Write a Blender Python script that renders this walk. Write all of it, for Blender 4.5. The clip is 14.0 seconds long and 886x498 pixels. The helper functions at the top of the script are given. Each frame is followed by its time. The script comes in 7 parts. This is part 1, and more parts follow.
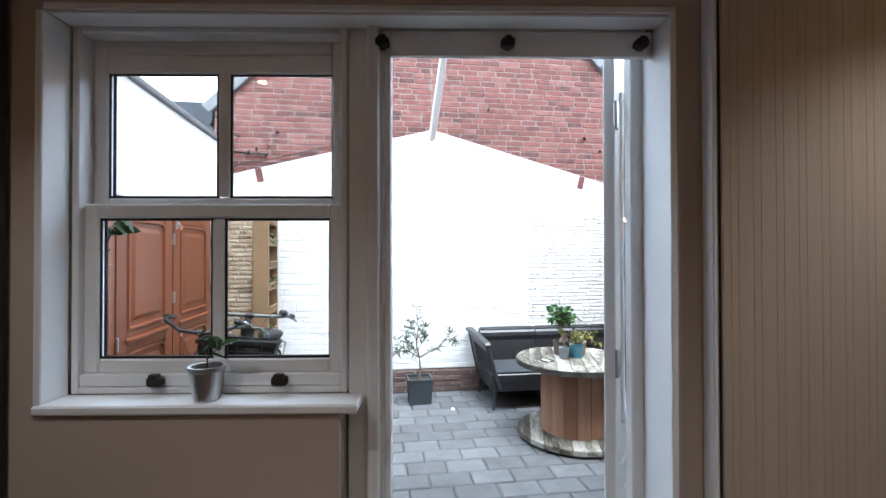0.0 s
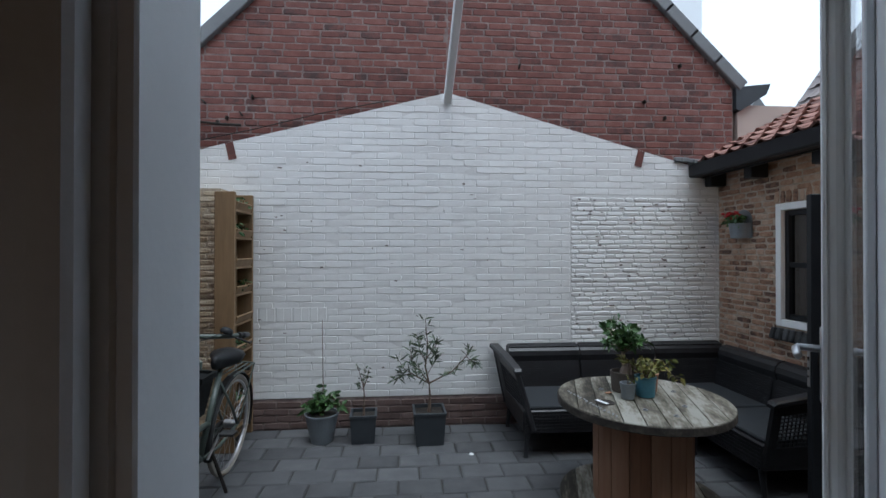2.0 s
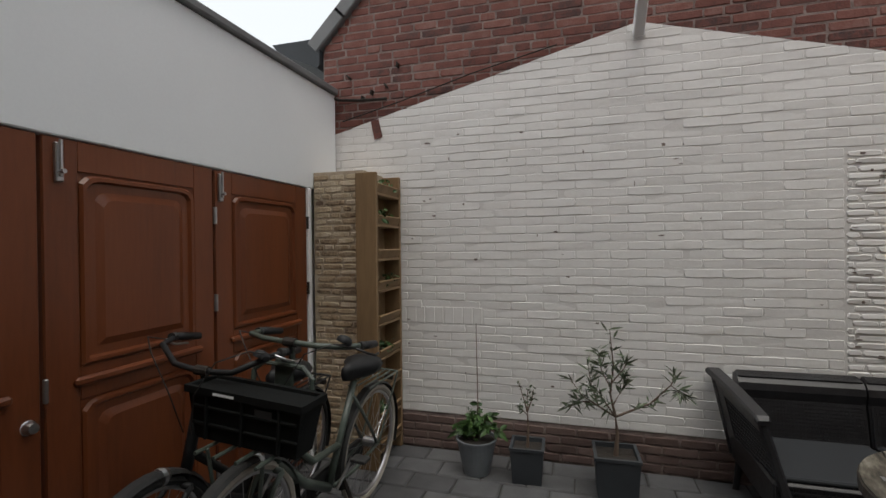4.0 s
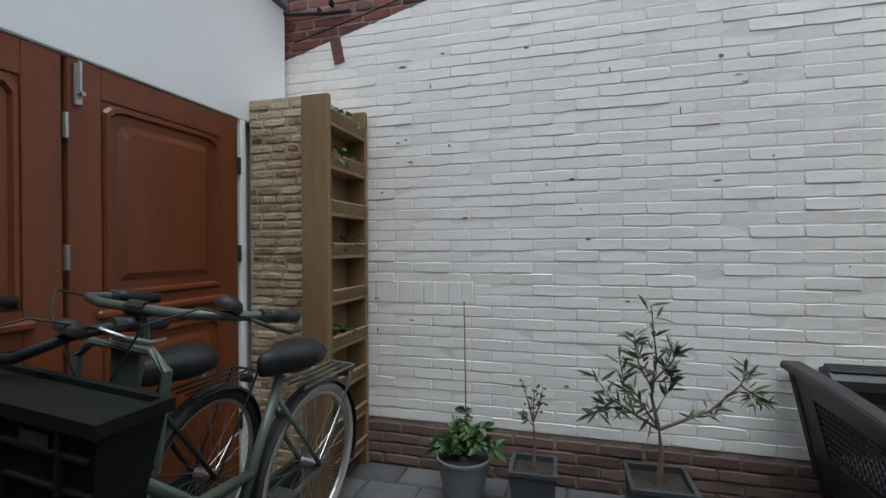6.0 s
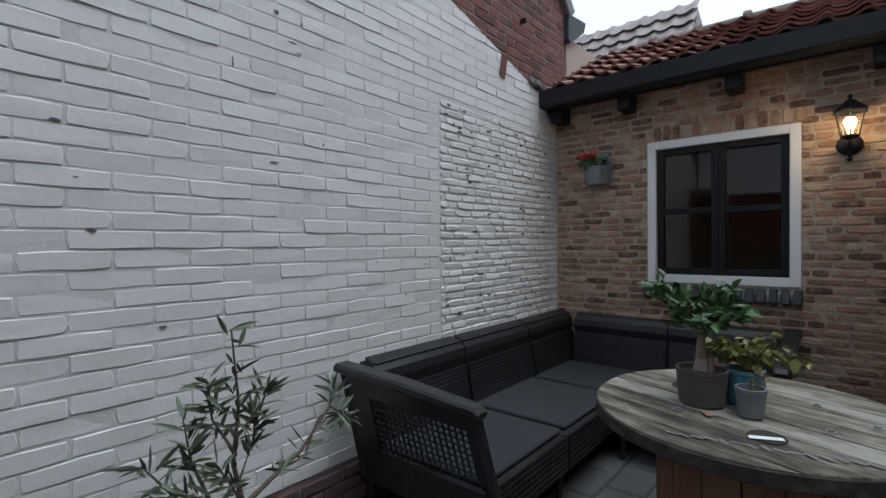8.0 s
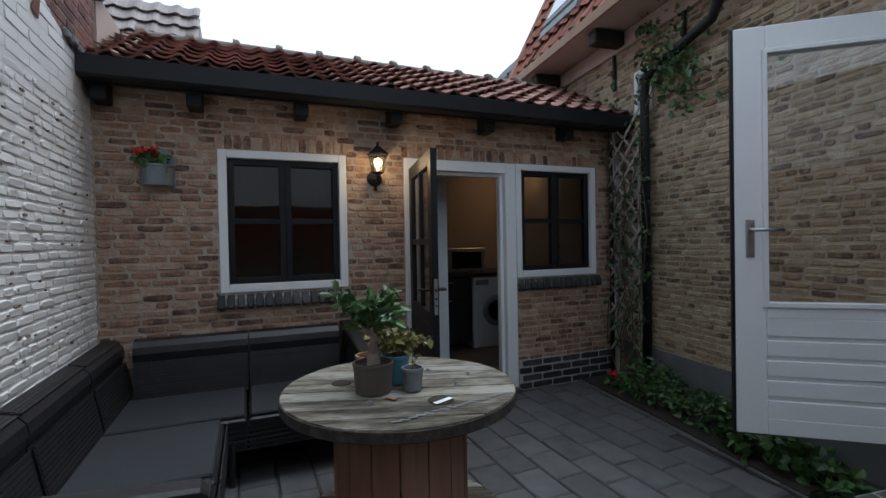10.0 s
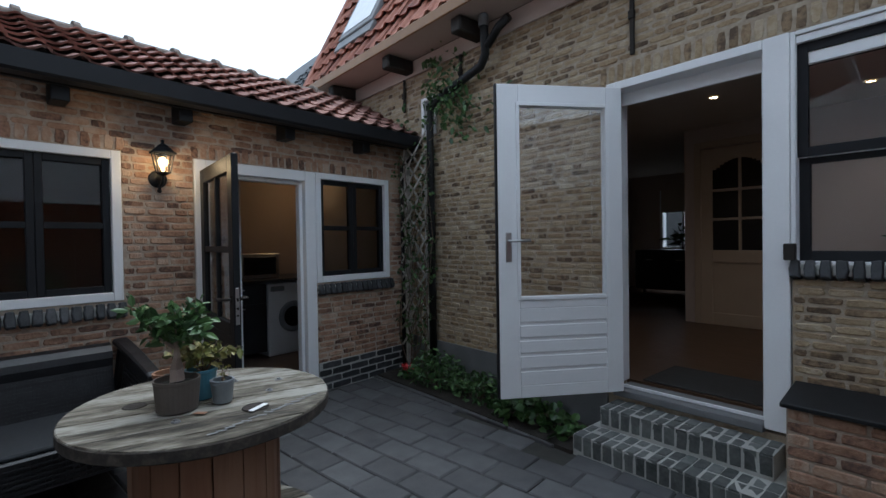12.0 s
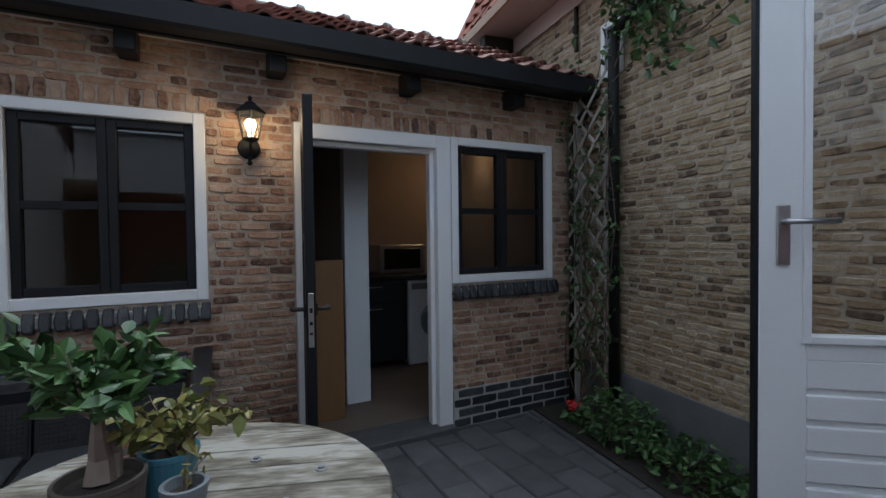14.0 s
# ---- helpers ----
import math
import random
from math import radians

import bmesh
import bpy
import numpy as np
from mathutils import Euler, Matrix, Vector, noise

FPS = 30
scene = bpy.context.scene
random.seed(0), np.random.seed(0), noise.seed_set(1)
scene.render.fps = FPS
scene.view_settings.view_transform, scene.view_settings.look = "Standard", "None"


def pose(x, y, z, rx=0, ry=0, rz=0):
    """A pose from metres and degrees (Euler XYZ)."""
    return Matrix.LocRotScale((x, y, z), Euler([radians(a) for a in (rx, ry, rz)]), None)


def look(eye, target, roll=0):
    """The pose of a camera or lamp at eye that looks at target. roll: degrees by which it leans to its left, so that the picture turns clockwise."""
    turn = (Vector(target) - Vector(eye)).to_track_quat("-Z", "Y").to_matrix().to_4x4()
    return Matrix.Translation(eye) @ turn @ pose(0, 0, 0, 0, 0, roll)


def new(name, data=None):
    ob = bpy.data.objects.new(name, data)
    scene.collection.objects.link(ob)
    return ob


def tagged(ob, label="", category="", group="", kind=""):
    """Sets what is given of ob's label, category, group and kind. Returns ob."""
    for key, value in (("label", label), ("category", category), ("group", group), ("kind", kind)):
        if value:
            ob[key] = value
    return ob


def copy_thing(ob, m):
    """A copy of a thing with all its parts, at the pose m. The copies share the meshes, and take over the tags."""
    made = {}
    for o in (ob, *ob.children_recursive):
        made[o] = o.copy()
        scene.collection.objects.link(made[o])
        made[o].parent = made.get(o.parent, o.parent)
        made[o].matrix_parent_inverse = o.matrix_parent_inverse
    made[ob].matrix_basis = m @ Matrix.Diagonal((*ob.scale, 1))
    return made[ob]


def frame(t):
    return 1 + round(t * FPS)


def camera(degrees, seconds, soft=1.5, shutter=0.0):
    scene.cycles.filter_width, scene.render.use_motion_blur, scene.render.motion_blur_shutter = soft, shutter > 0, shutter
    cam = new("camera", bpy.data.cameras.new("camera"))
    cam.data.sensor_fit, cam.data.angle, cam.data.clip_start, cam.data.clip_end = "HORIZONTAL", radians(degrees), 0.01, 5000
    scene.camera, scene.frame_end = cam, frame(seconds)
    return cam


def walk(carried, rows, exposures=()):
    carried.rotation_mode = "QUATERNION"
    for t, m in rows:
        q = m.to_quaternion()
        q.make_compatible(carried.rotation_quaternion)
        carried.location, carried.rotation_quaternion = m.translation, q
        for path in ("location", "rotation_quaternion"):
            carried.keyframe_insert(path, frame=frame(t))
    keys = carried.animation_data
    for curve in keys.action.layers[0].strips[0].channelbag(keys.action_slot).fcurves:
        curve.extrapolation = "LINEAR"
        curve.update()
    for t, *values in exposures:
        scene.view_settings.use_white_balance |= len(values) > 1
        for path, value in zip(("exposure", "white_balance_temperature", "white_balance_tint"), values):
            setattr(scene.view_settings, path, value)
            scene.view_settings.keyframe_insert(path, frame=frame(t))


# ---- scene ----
cam = camera(87.0, 14.0)
PATH = [
    (0, (-0.135, -0.112, 1.598), (0.156, 1.867, 1.618), -0.1),
    (0.5, (-0.041, 0.130, 1.604), (0.249, 2.109, 1.614), 0.1),
    (1, (0.016, 0.419, 1.603), (0.310, 2.397, 1.604), -0.2),
    (1.5, (0.087, 0.722, 1.586), (0.373, 2.701, 1.588), -0.1),
    (2, (0.149, 1.014, 1.577), (0.309, 3.008, 1.590), 0.0),
    (2.5, (0.168, 1.236, 1.631), (0.143, 3.236, 1.622), 0.0),
    (3, (0.199, 1.463, 1.606), (-0.021, 3.451, 1.611), -0.5),
    (3.5, (0.233, 1.673, 1.588), (-0.240, 3.616, 1.585), -0.7),
    (3.7, (0.2, 1.755, 1.575), (-0.324, 3.685, 1.564), -0.8),
    (5.8, (0.045, 2.612, 1.291), (-0.595, 4.507, 1.281), -0.2),
    (6, (0.001, 2.712, 1.282), (-0.548, 4.635, 1.271), -0.3),
    (6.5, (-0.222, 2.939, 1.279), (-0.126, 4.936, 1.267), -0.4),
    (7, (-0.27, 3.146, 1.236), (0.325, 5.056, 1.247), -0.5),
    (7.5, (-0.318, 3.324, 1.26), (0.71, 5.04, 1.242), -0.4),
    (8, (-0.336, 3.55, 1.267), (1.194, 4.837, 1.244), -0.5),
    (8.5, (-0.277, 3.73, 1.275), (1.585, 4.46, 1.255), -0.8),
    (9, (-0.298, 3.965, 1.281), (1.697, 4.108, 1.262), -0.8),
    (9.2, (-0.294, 4.053, 1.279), (1.705, 3.989, 1.26), -0.9),
    (11.3, (-0.497, 4.675, 1.35), (0.924, 3.267, 1.316), -0.8),
    (11.5, (-0.496, 4.665, 1.346), (0.881, 3.215, 1.314), -0.8),
    (12, (-0.482, 4.583, 1.337), (0.855, 3.096, 1.306), -0.9),
    (12.5, (-0.379, 4.361, 1.319), (1.1, 3.015, 1.286), -1.0),
    (13, (-0.163, 4.159, 1.288), (1.452, 2.98, 1.239), -0.8),
    (13.5, (0.095, 3.944, 1.297), (1.8, 2.9, 1.244), -0.6),
    (14, (0.366, 3.712, 1.3), (2.149, 2.808, 1.25), -0.7),
]
EXPOSE = [
    (0, 3.4, 5600, 4), (0.5, 3.2, 5600, 4), (1.0, 2.85, 5500, 4), (1.5, 2.28, 5600, 4), (2.0, 1.2, 5600, 4), (2.5, 1.0, 6100, 5), (3.0, 0.88, 6600, 7), (3.5, 0.86, 6950, 9),
    (6.0, 1.34, 6100, 5), (6.5, 1.4, 6000, 5), (7.0, 1.3, 6000, 5), (7.5, 1.16, 5900, 4), (8.0, 1.05, 5800, 4), (9.0, 1.03, 5850, 5), (11.5, 1.24, 5600, 5), (14.0, 1.28, 5600, 6)]
walk(cam, [(t, look(eye, target, roll)) for t, eye, target, roll in PATH], EXPOSE)

# ---- world and sun: overcast dusk ----
world = bpy.data.worlds.new("overcast_sky")
scene.world = world
world.use_nodes = True
wn, wl = world.node_tree.nodes, world.node_tree.links
sky = wn.new("ShaderNodeTexSky")
sky.sky_type, sky.sun_disc = "NISHITA", False
sky.sun_elevation, sky.sun_rotation = radians(70), radians(160)
sky.air_density, sky.dust_density, sky.ozone_density = 1.0, 4.0, 1.0
hsv = wn.new("ShaderNodeHueSaturation")
hsv.inputs["Saturation"].default_value = 0.55
wl.new(sky.outputs[0], hsv.inputs["Color"])
cloud = wn.new("ShaderNodeMix")
cloud.data_type = "RGBA"
cloud.inputs[0].default_value = 0.66
cloud.inputs[7].default_value = (4.6, 4.9, 5.2, 1)   # even cloud cover
wl.new(hsv.outputs[0], cloud.inputs[6])
back = wn["Background"]
wl.new(cloud.outputs[2], back.inputs["Color"])
back.inputs["Strength"].default_value = 0.13
sun_data = bpy.data.lights.new("sun", "SUN")
sun_data.energy, sun_data.angle, sun_data.color = 0.5, radians(40), (1.0, 0.99, 0.98)
sun = new("sun", sun_data)
sun.matrix_world = look((2, -4, 22), (0, 2, 0))


# ---- material helpers ----
def mat(name, cols, scale=8.0, rough=0.7, bump=0.3, fine=60.0, metal=0.0, vary=0.0, stretch=(1, 1, 1), stain=0.35, spec=0.5, emit=None):
    """Procedural surface: cols are (dark, mid, light) base colours; vary: how far single pieces differ."""
    m = bpy.data.materials.new(name)
    m.use_nodes = True
    n, l = m.node_tree.nodes, m.node_tree.links
    b = n["Principled BSDF"]
    tc = n.new("ShaderNodeTexCoord")
    oi = n.new("ShaderNodeObjectInfo")
    geo = n.new("ShaderNodeNewGeometry")
    add = n.new("ShaderNodeMath")
    add.operation = "ADD"
    l.new(oi.outputs["Random"], add.inputs[0])
    l.new(geo.outputs["Random Per Island"], add.inputs[1])
    fr = n.new("ShaderNodeMath")
    fr.operation = "FRACT"
    l.new(add.outputs[0], fr.inputs[0])
    off = n.new("ShaderNodeVectorMath")
    off.operation = "MULTIPLY_ADD"
    off.inputs[1].default_value = stretch
    mul = n.new("ShaderNodeMath")
    mul.operation = "MULTIPLY"
    l.new(oi.outputs["Random"], mul.inputs[0])
    mul.inputs[1].default_value = 7.0
    l.new(tc.outputs["Object"], off.inputs[0])
    l.new(mul.outputs[0], off.inputs[2])
    big, small = n.new("ShaderNodeTexNoise"), n.new("ShaderNodeTexNoise")
    for t, sc, det in ((big, scale, 5), (small, fine, 4)):
        t.inputs["Scale"].default_value, t.inputs["Detail"].default_value = sc, det
        l.new(off.outputs[0], t.inputs["Vector"])
    mix = n.new("ShaderNodeMath")
    mix.operation = "MULTIPLY_ADD"
    mix.inputs[1].default_value = 0.35
    l.new(small.outputs["Fac"], mix.inputs[0])
    sc2 = n.new("ShaderNodeMath")
    sc2.operation = "MULTIPLY"
    sc2.inputs[1].default_value = 0.65
    l.new(big.outputs["Fac"], sc2.inputs[0])
    l.new(sc2.outputs[0], mix.inputs[2])
    v1 = n.new("ShaderNodeMath")
    v1.operation = "MULTIPLY_ADD"
    v1.inputs[1].default_value = vary
    l.new(fr.outputs[0], v1.inputs[0])
    v2 = n.new("ShaderNodeMath")
    v2.operation = "SUBTRACT"
    v2.inputs[1].default_value = vary / 2
    l.new(mix.outputs[0], v2.inputs[0])
    l.new(v2.outputs[0], v1.inputs[2])
    ramp = n.new("ShaderNodeValToRGB")
    e = ramp.color_ramp.elements
    lo, hi = 0.5 - stain, 0.5 + stain
    if vary:
        lo, hi = min(lo, 0.5 - vary / 2), max(hi, 0.5 + vary / 2)
    e[0].position, e[1].position = max(0, lo), min(1, hi)
    e[0].color, e[1].color = (*cols[0], 1), (*cols[-1], 1)
    k = len(cols)
    for i in range(1, k - 1):
        el = e.new(max(0, lo) + (min(1, hi) - max(0, lo)) * i / (k - 1))
        el.color = (*cols[i], 1)
    l.new(v1.outputs[0], ramp.inputs[0])
    l.new(ramp.outputs[0], b.inputs["Base Color"])
    rr = n.new("ShaderNodeMapRange")
    rr.inputs["To Min"].default_value, rr.inputs["To Max"].default_value = max(0.02, rough - 0.12), min(1, rough + 0.12)
    l.new(small.outputs["Fac"], rr.inputs["Value"])
    l.new(rr.outputs[0], b.inputs["Roughness"])
    b.inputs["Metallic"].default_value = metal
    b.inputs["Specular IOR Level"].default_value = spec
    if bump:
        bp = n.new("ShaderNodeBump")
        bp.inputs["Strength"].default_value, bp.inputs["Distance"].default_value = bump, 0.01
        l.new(mix.outputs[0], bp.inputs["Height"])
        l.new(bp.outputs[0], b.inputs["Normal"])
    if emit:
        b.inputs["Emission Color"].default_value, b.inputs["Emission Strength"].default_value = (*emit[0], 1), emit[1]
    return m


def glass_mat(name, tint=(1, 1, 1), rough=0.0):
    """A thin pane: clear, with a mirror gloss that grows at grazing angles."""
    m = bpy.data.materials.new(name)
    m.use_nodes = True
    n, l = m.node_tree.nodes, m.node_tree.links
    n.remove(n["Principled BSDF"])
    tr, gl, lw, mx = n.new("ShaderNodeBsdfTransparent"), n.new("ShaderNodeBsdfGlossy"), n.new("ShaderNodeLayerWeight"), n.new("ShaderNodeMixShader")
    tr.inputs[0].default_value = (*tint, 1)
    gl.inputs["Roughness"].default_value = rough
    pw, mul = n.new("ShaderNodeMath"), n.new("ShaderNodeMath")
    pw.operation, pw.inputs[1].default_value = "POWER", 4.0
    mul.operation, mul.use_clamp = "MULTIPLY_ADD", True
    mul.inputs[1].default_value, mul.inputs[2].default_value = 0.8, 0.05
    l.new(lw.outputs["Facing"], pw.inputs[0])
    l.new(pw.outputs[0], mul.inputs[0])
    l.new(mul.outputs[0], mx.inputs[0])
    l.new(tr.outputs[0], mx.inputs[1])
    l.new(gl.outputs[0], mx.inputs[2])
    l.new(mx.outputs[0], n["Material Output"].inputs[0])
    return m


def g3(*v):
    return tuple((x, x, x) if not isinstance(x, tuple) else x for x in v)


MAT = dict(
    white_brick=mat("white_painted_brick", [(0.66, 0.65, 0.635), (0.75, 0.745, 0.735), (0.8, 0.8, 0.795)], 5, 0.5, 0.22, 45, vary=0.05),
    white_mortar=mat("white_painted_joint", [(0.6, 0.59, 0.575), (0.74, 0.735, 0.725)], 6, 0.6, 0.4, 60),
    red_brick=mat("red_brick", [(0.06, 0.034, 0.032), (0.15, 0.056, 0.046), (0.19, 0.073, 0.058), (0.225, 0.115, 0.098)], 11, 0.85, 0.8, 70, vary=0.42, stain=0.3),
    red_mortar=mat("grey_red_mortar", [(0.12, 0.088, 0.08), (0.21, 0.16, 0.148), (0.32, 0.265, 0.245)], 12, 0.9, 0.6, stain=0.2),
    plinth_brick=mat("dark_plinth_brick", [(0.07, 0.048, 0.042), (0.125, 0.083, 0.073), (0.18, 0.128, 0.114)], 9, 0.85, 0.6, 70, vary=0.4),
    orange_brick=mat("weathered_orange_brick", [(0.1, 0.06, 0.046), (0.29, 0.165, 0.107), (0.39, 0.245, 0.165), (0.47, 0.35, 0.26)], 14, 0.88, 1.4, 60, vary=0.42, stain=0.26),
    orange_mortar=mat("sandy_mortar", [(0.23, 0.175, 0.135), (0.4, 0.325, 0.255), (0.52, 0.445, 0.365)], 14, 0.95, 1.0, stain=0.22),
    yellow_brick=mat("weathered_yellow_brick", [(0.1, 0.07, 0.046), (0.28, 0.2, 0.12), (0.37, 0.285, 0.175), (0.46, 0.38, 0.27)], 14, 0.88, 1.4, 60, vary=0.44, stain=0.26),
    yellow_mortar=mat("pale_mortar", [(0.24, 0.19, 0.135), (0.38, 0.315, 0.235), (0.5, 0.43, 0.34)], 14, 0.95, 1.0, stain=0.22),
    pier_brick=mat("pale_tan_brick", [(0.14, 0.1, 0.07), (0.34, 0.26, 0.17), (0.44, 0.36, 0.25), (0.5, 0.43, 0.33)], 14, 0.88, 1.4, 60, vary=0.4, stain=0.26),
    blue_brick=mat("dark_glazed_brick", [(0.012, 0.014, 0.016), (0.036, 0.039, 0.043), (0.095, 0.1, 0.104)], 14, 0.5, 0.6, 60, vary=0.4),
    blue_mortar=mat("cement_joint", [(0.32, 0.32, 0.3), (0.5, 0.5, 0.47)], 14, 0.95, 0.6),
    step_brick=mat("worn_grey_step_brick", [(0.035, 0.04, 0.038), (0.1, 0.108, 0.104), (0.19, 0.2, 0.19)], 16, 0.8, 0.8, 60, vary=0.4),
    grey_wood=mat("silvered_trellis_wood", [(0.26, 0.24, 0.21), (0.4, 0.38, 0.34), (0.5, 0.48, 0.45)], 9, 0.85, 0.4, 60, vary=0.3),
    chip=mat("bare_chipped_brick", [(0.1, 0.08, 0.07), (0.26, 0.22, 0.2)], 30, 0.95, 0.8, 90),
    paver=mat("grey_concrete_paver", [(0.045, 0.045, 0.048), (0.08, 0.081, 0.085), (0.125, 0.127, 0.131)], 7, 0.75, 0.6, 120, vary=0.36),
    sand=mat("joint_sand", [(0.025, 0.025, 0.022), (0.06, 0.058, 0.052)], 14, 0.95, 0.6),
    soil=mat("dark_soil", [(0.012, 0.01, 0.008), (0.04, 0.032, 0.026)], 20, 0.95, 1.0),
    stucco=mat("white_painted_board", [(0.74, 0.76, 0.78), (0.83, 0.85, 0.86)], 2, 0.6, 0.08, 80),
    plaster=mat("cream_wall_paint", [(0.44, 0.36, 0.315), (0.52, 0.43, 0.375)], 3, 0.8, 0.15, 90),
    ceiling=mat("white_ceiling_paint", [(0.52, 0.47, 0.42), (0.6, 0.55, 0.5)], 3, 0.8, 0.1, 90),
    white=mat("white_gloss_paint", [(0.78, 0.79, 0.8), (0.86, 0.87, 0.88)], 4, 0.4, 0.1, 90),
    black=mat("black_satin_paint", [(0.008, 0.009, 0.011), (0.016, 0.017, 0.02)], 6, 0.5, 0.1, 90, spec=0.25),
    black_plastic=mat("black_plastic", [(0.009, 0.01, 0.011), (0.022, 0.023, 0.025)], 10, 0.5, 0.15, 120, spec=0.3),
    crate=mat("matt_black_plastic", [(0.005, 0.006, 0.006), (0.011, 0.012, 0.012)], 10, 0.7, 0.15, 120, spec=0.15),
    varnish=mat("red_brown_varnished_wood", [(0.07, 0.02, 0.008), (0.155, 0.042, 0.014), (0.21, 0.062, 0.02)], 4, 0.36, 0.12, 60, stretch=(1, 1, 0.12)),
    wood=mat("weathered_pine", [(0.11, 0.065, 0.03), (0.22, 0.14, 0.07), (0.3, 0.2, 0.11)], 7, 0.75, 0.35, 70, vary=0.15, stretch=(1, 1, 0.1)),
    drum=mat("reddish_drum_staves", [(0.16, 0.07, 0.035), (0.28, 0.14, 0.08), (0.36, 0.22, 0.14)], 6, 0.75, 0.4, 60, vary=0.3, stretch=(1, 1, 0.1)),
    table=mat("sun_bleached_planks", [(0.028, 0.024, 0.018), (0.085, 0.074, 0.055), (0.175, 0.16, 0.127), (0.29, 0.28, 0.245)], 12, 0.85, 1.0, 70, vary=0.24, stretch=(0.25, 1, 1), stain=0.14),
    rim=mat("weathered_dark_rim", [(0.014, 0.012, 0.01), (0.04, 0.033, 0.027), (0.1, 0.083, 0.066)], 16, 0.85, 0.6, 60, stain=0.2),
    inner_door=mat("cream_door_paint", [(0.4, 0.31, 0.22), (0.48, 0.38, 0.28)], 4, 0.5, 0.1, 90),
    roof=mat("orange_red_pantile", [(0.13, 0.045, 0.03), (0.25, 0.085, 0.05), (0.33, 0.13, 0.08)], 9, 0.75, 0.5, 60, vary=0.45),
    roof2=mat("brown_red_pantile", [(0.1, 0.05, 0.042), (0.25, 0.125, 0.098), (0.37, 0.215, 0.175)], 11, 0.9, 0.8, 60, vary=0.5),
    roof3=mat("grey_brown_tile", [(0.13, 0.105, 0.1), (0.23, 0.19, 0.18), (0.32, 0.28, 0.265)], 4, 0.6, 0.5, 60, vary=0.3),
    ridge=mat("mossy_ridge_tile", [(0.07, 0.07, 0.05), (0.15, 0.12, 0.1), (0.2, 0.15, 0.12)], 9, 0.85, 0.6, 60),
    zinc=mat("weathered_zinc", [(0.13, 0.135, 0.14), (0.22, 0.225, 0.23)], 6, 0.6, 0.2, 60, metal=0.2),
    steel=mat("brushed_steel", [(0.45, 0.45, 0.46), (0.6, 0.6, 0.61)], 12, 0.35, 0.05, 120, metal=1.0),
    rust=mat("dark_iron", [(0.02, 0.018, 0.016), (0.05, 0.042, 0.036)], 20, 0.7, 0.3, 100, metal=0.5),
    wicker=mat("dark_woven_wicker", [(0.006, 0.006, 0.007), (0.017, 0.017, 0.019), (0.034, 0.035, 0.039)], 12, 0.4, 0.25, 90, vary=0.25),
    cushion=mat("charcoal_cushion_cloth", [(0.014, 0.016, 0.019), (0.025, 0.029, 0.034)], 5, 0.85, 0.3, 260),
    planter=mat("anthracite_planter", [(0.02, 0.025, 0.03), (0.045, 0.052, 0.06)], 6, 0.6, 0.2, 90),
    zinc_pot=mat("galvanised_pot", [(0.15, 0.17, 0.19), (0.27, 0.295, 0.32)], 8, 0.45, 0.1, 60, metal=0.4),
    blue_pot=mat("blue_enamel_pot", [(0.05, 0.16, 0.22), (0.1, 0.26, 0.34)], 7, 0.4, 0.2, 60),
    brown_pot=mat("brown_grey_clay_pot", [(0.06, 0.05, 0.042), (0.13, 0.11, 0.095)], 6, 0.8, 0.4, 60),
    leaf=mat("green_leaf", [(0.02, 0.055, 0.015), (0.05, 0.11, 0.03), (0.09, 0.17, 0.05)], 8, 0.45, 0.1, 60, vary=0.6),
    olive=mat("grey_green_leaf", [(0.05, 0.075, 0.04), (0.09, 0.12, 0.07), (0.15, 0.18, 0.12)], 8, 0.55, 0.1, 60, vary=0.6),
    yellow_leaf=mat("yellow_green_leaf", [(0.08, 0.09, 0.02), (0.2, 0.17, 0.04), (0.1, 0.13, 0.03)], 8, 0.5, 0.1, 60, vary=0.7),
    red_flower=mat("red_petal", [(0.4, 0.01, 0.015), (0.6, 0.03, 0.04)], 8, 0.5, 0.1, 60, vary=0.4),
    bark=mat("grey_brown_bark", [(0.08, 0.055, 0.04), (0.18, 0.13, 0.1)], 20, 0.9, 0.6, 90, stretch=(1, 1, 0.3)),
    pale_bark=mat("smooth_pale_bark", [(0.2, 0.14, 0.11), (0.36, 0.29, 0.25)], 14, 0.7, 0.3, 70, stretch=(1, 1, 0.3)),
    bike=mat("olive_green_enamel", [(0.05, 0.065, 0.055), (0.09, 0.11, 0.095)], 6, 0.35, 0.05, 90),
    rubber=mat("black_rubber", [(0.012, 0.012, 0.012), (0.03, 0.03, 0.03)], 20, 0.7, 0.2, 120),
    cream_rubber=mat("cream_tyre_rubber", [(0.3, 0.27, 0.23), (0.42, 0.39, 0.34)], 20, 0.7, 0.2, 120),
    floor_wood=mat("dark_oak_floor", [(0.05, 0.026, 0.014), (0.1, 0.055, 0.03)], 6, 0.4, 0.2, 60, vary=0.3, stretch=(0.15, 1, 1)),
    lino=mat("brown_cement_floor", [(0.12, 0.09, 0.07), (0.2, 0.155, 0.12)], 5, 0.6, 0.2, 60),
    slat=mat("beige_fabric_strip", [(0.44, 0.36, 0.28), (0.52, 0.43, 0.34)], 5, 0.75, 0.2, 120, vary=0.2, stretch=(1, 1, 0.1)),
    oak=mat("light_oak_veneer", [(0.2, 0.1, 0.04), (0.3, 0.17, 0.075)], 6, 0.5, 0.15, 60, stretch=(1, 1, 0.1)),
    dark_kitchen=mat("dark_blue_grey_front", [(0.012, 0.016, 0.02), (0.03, 0.036, 0.042)], 5, 0.4, 0.05, 80),
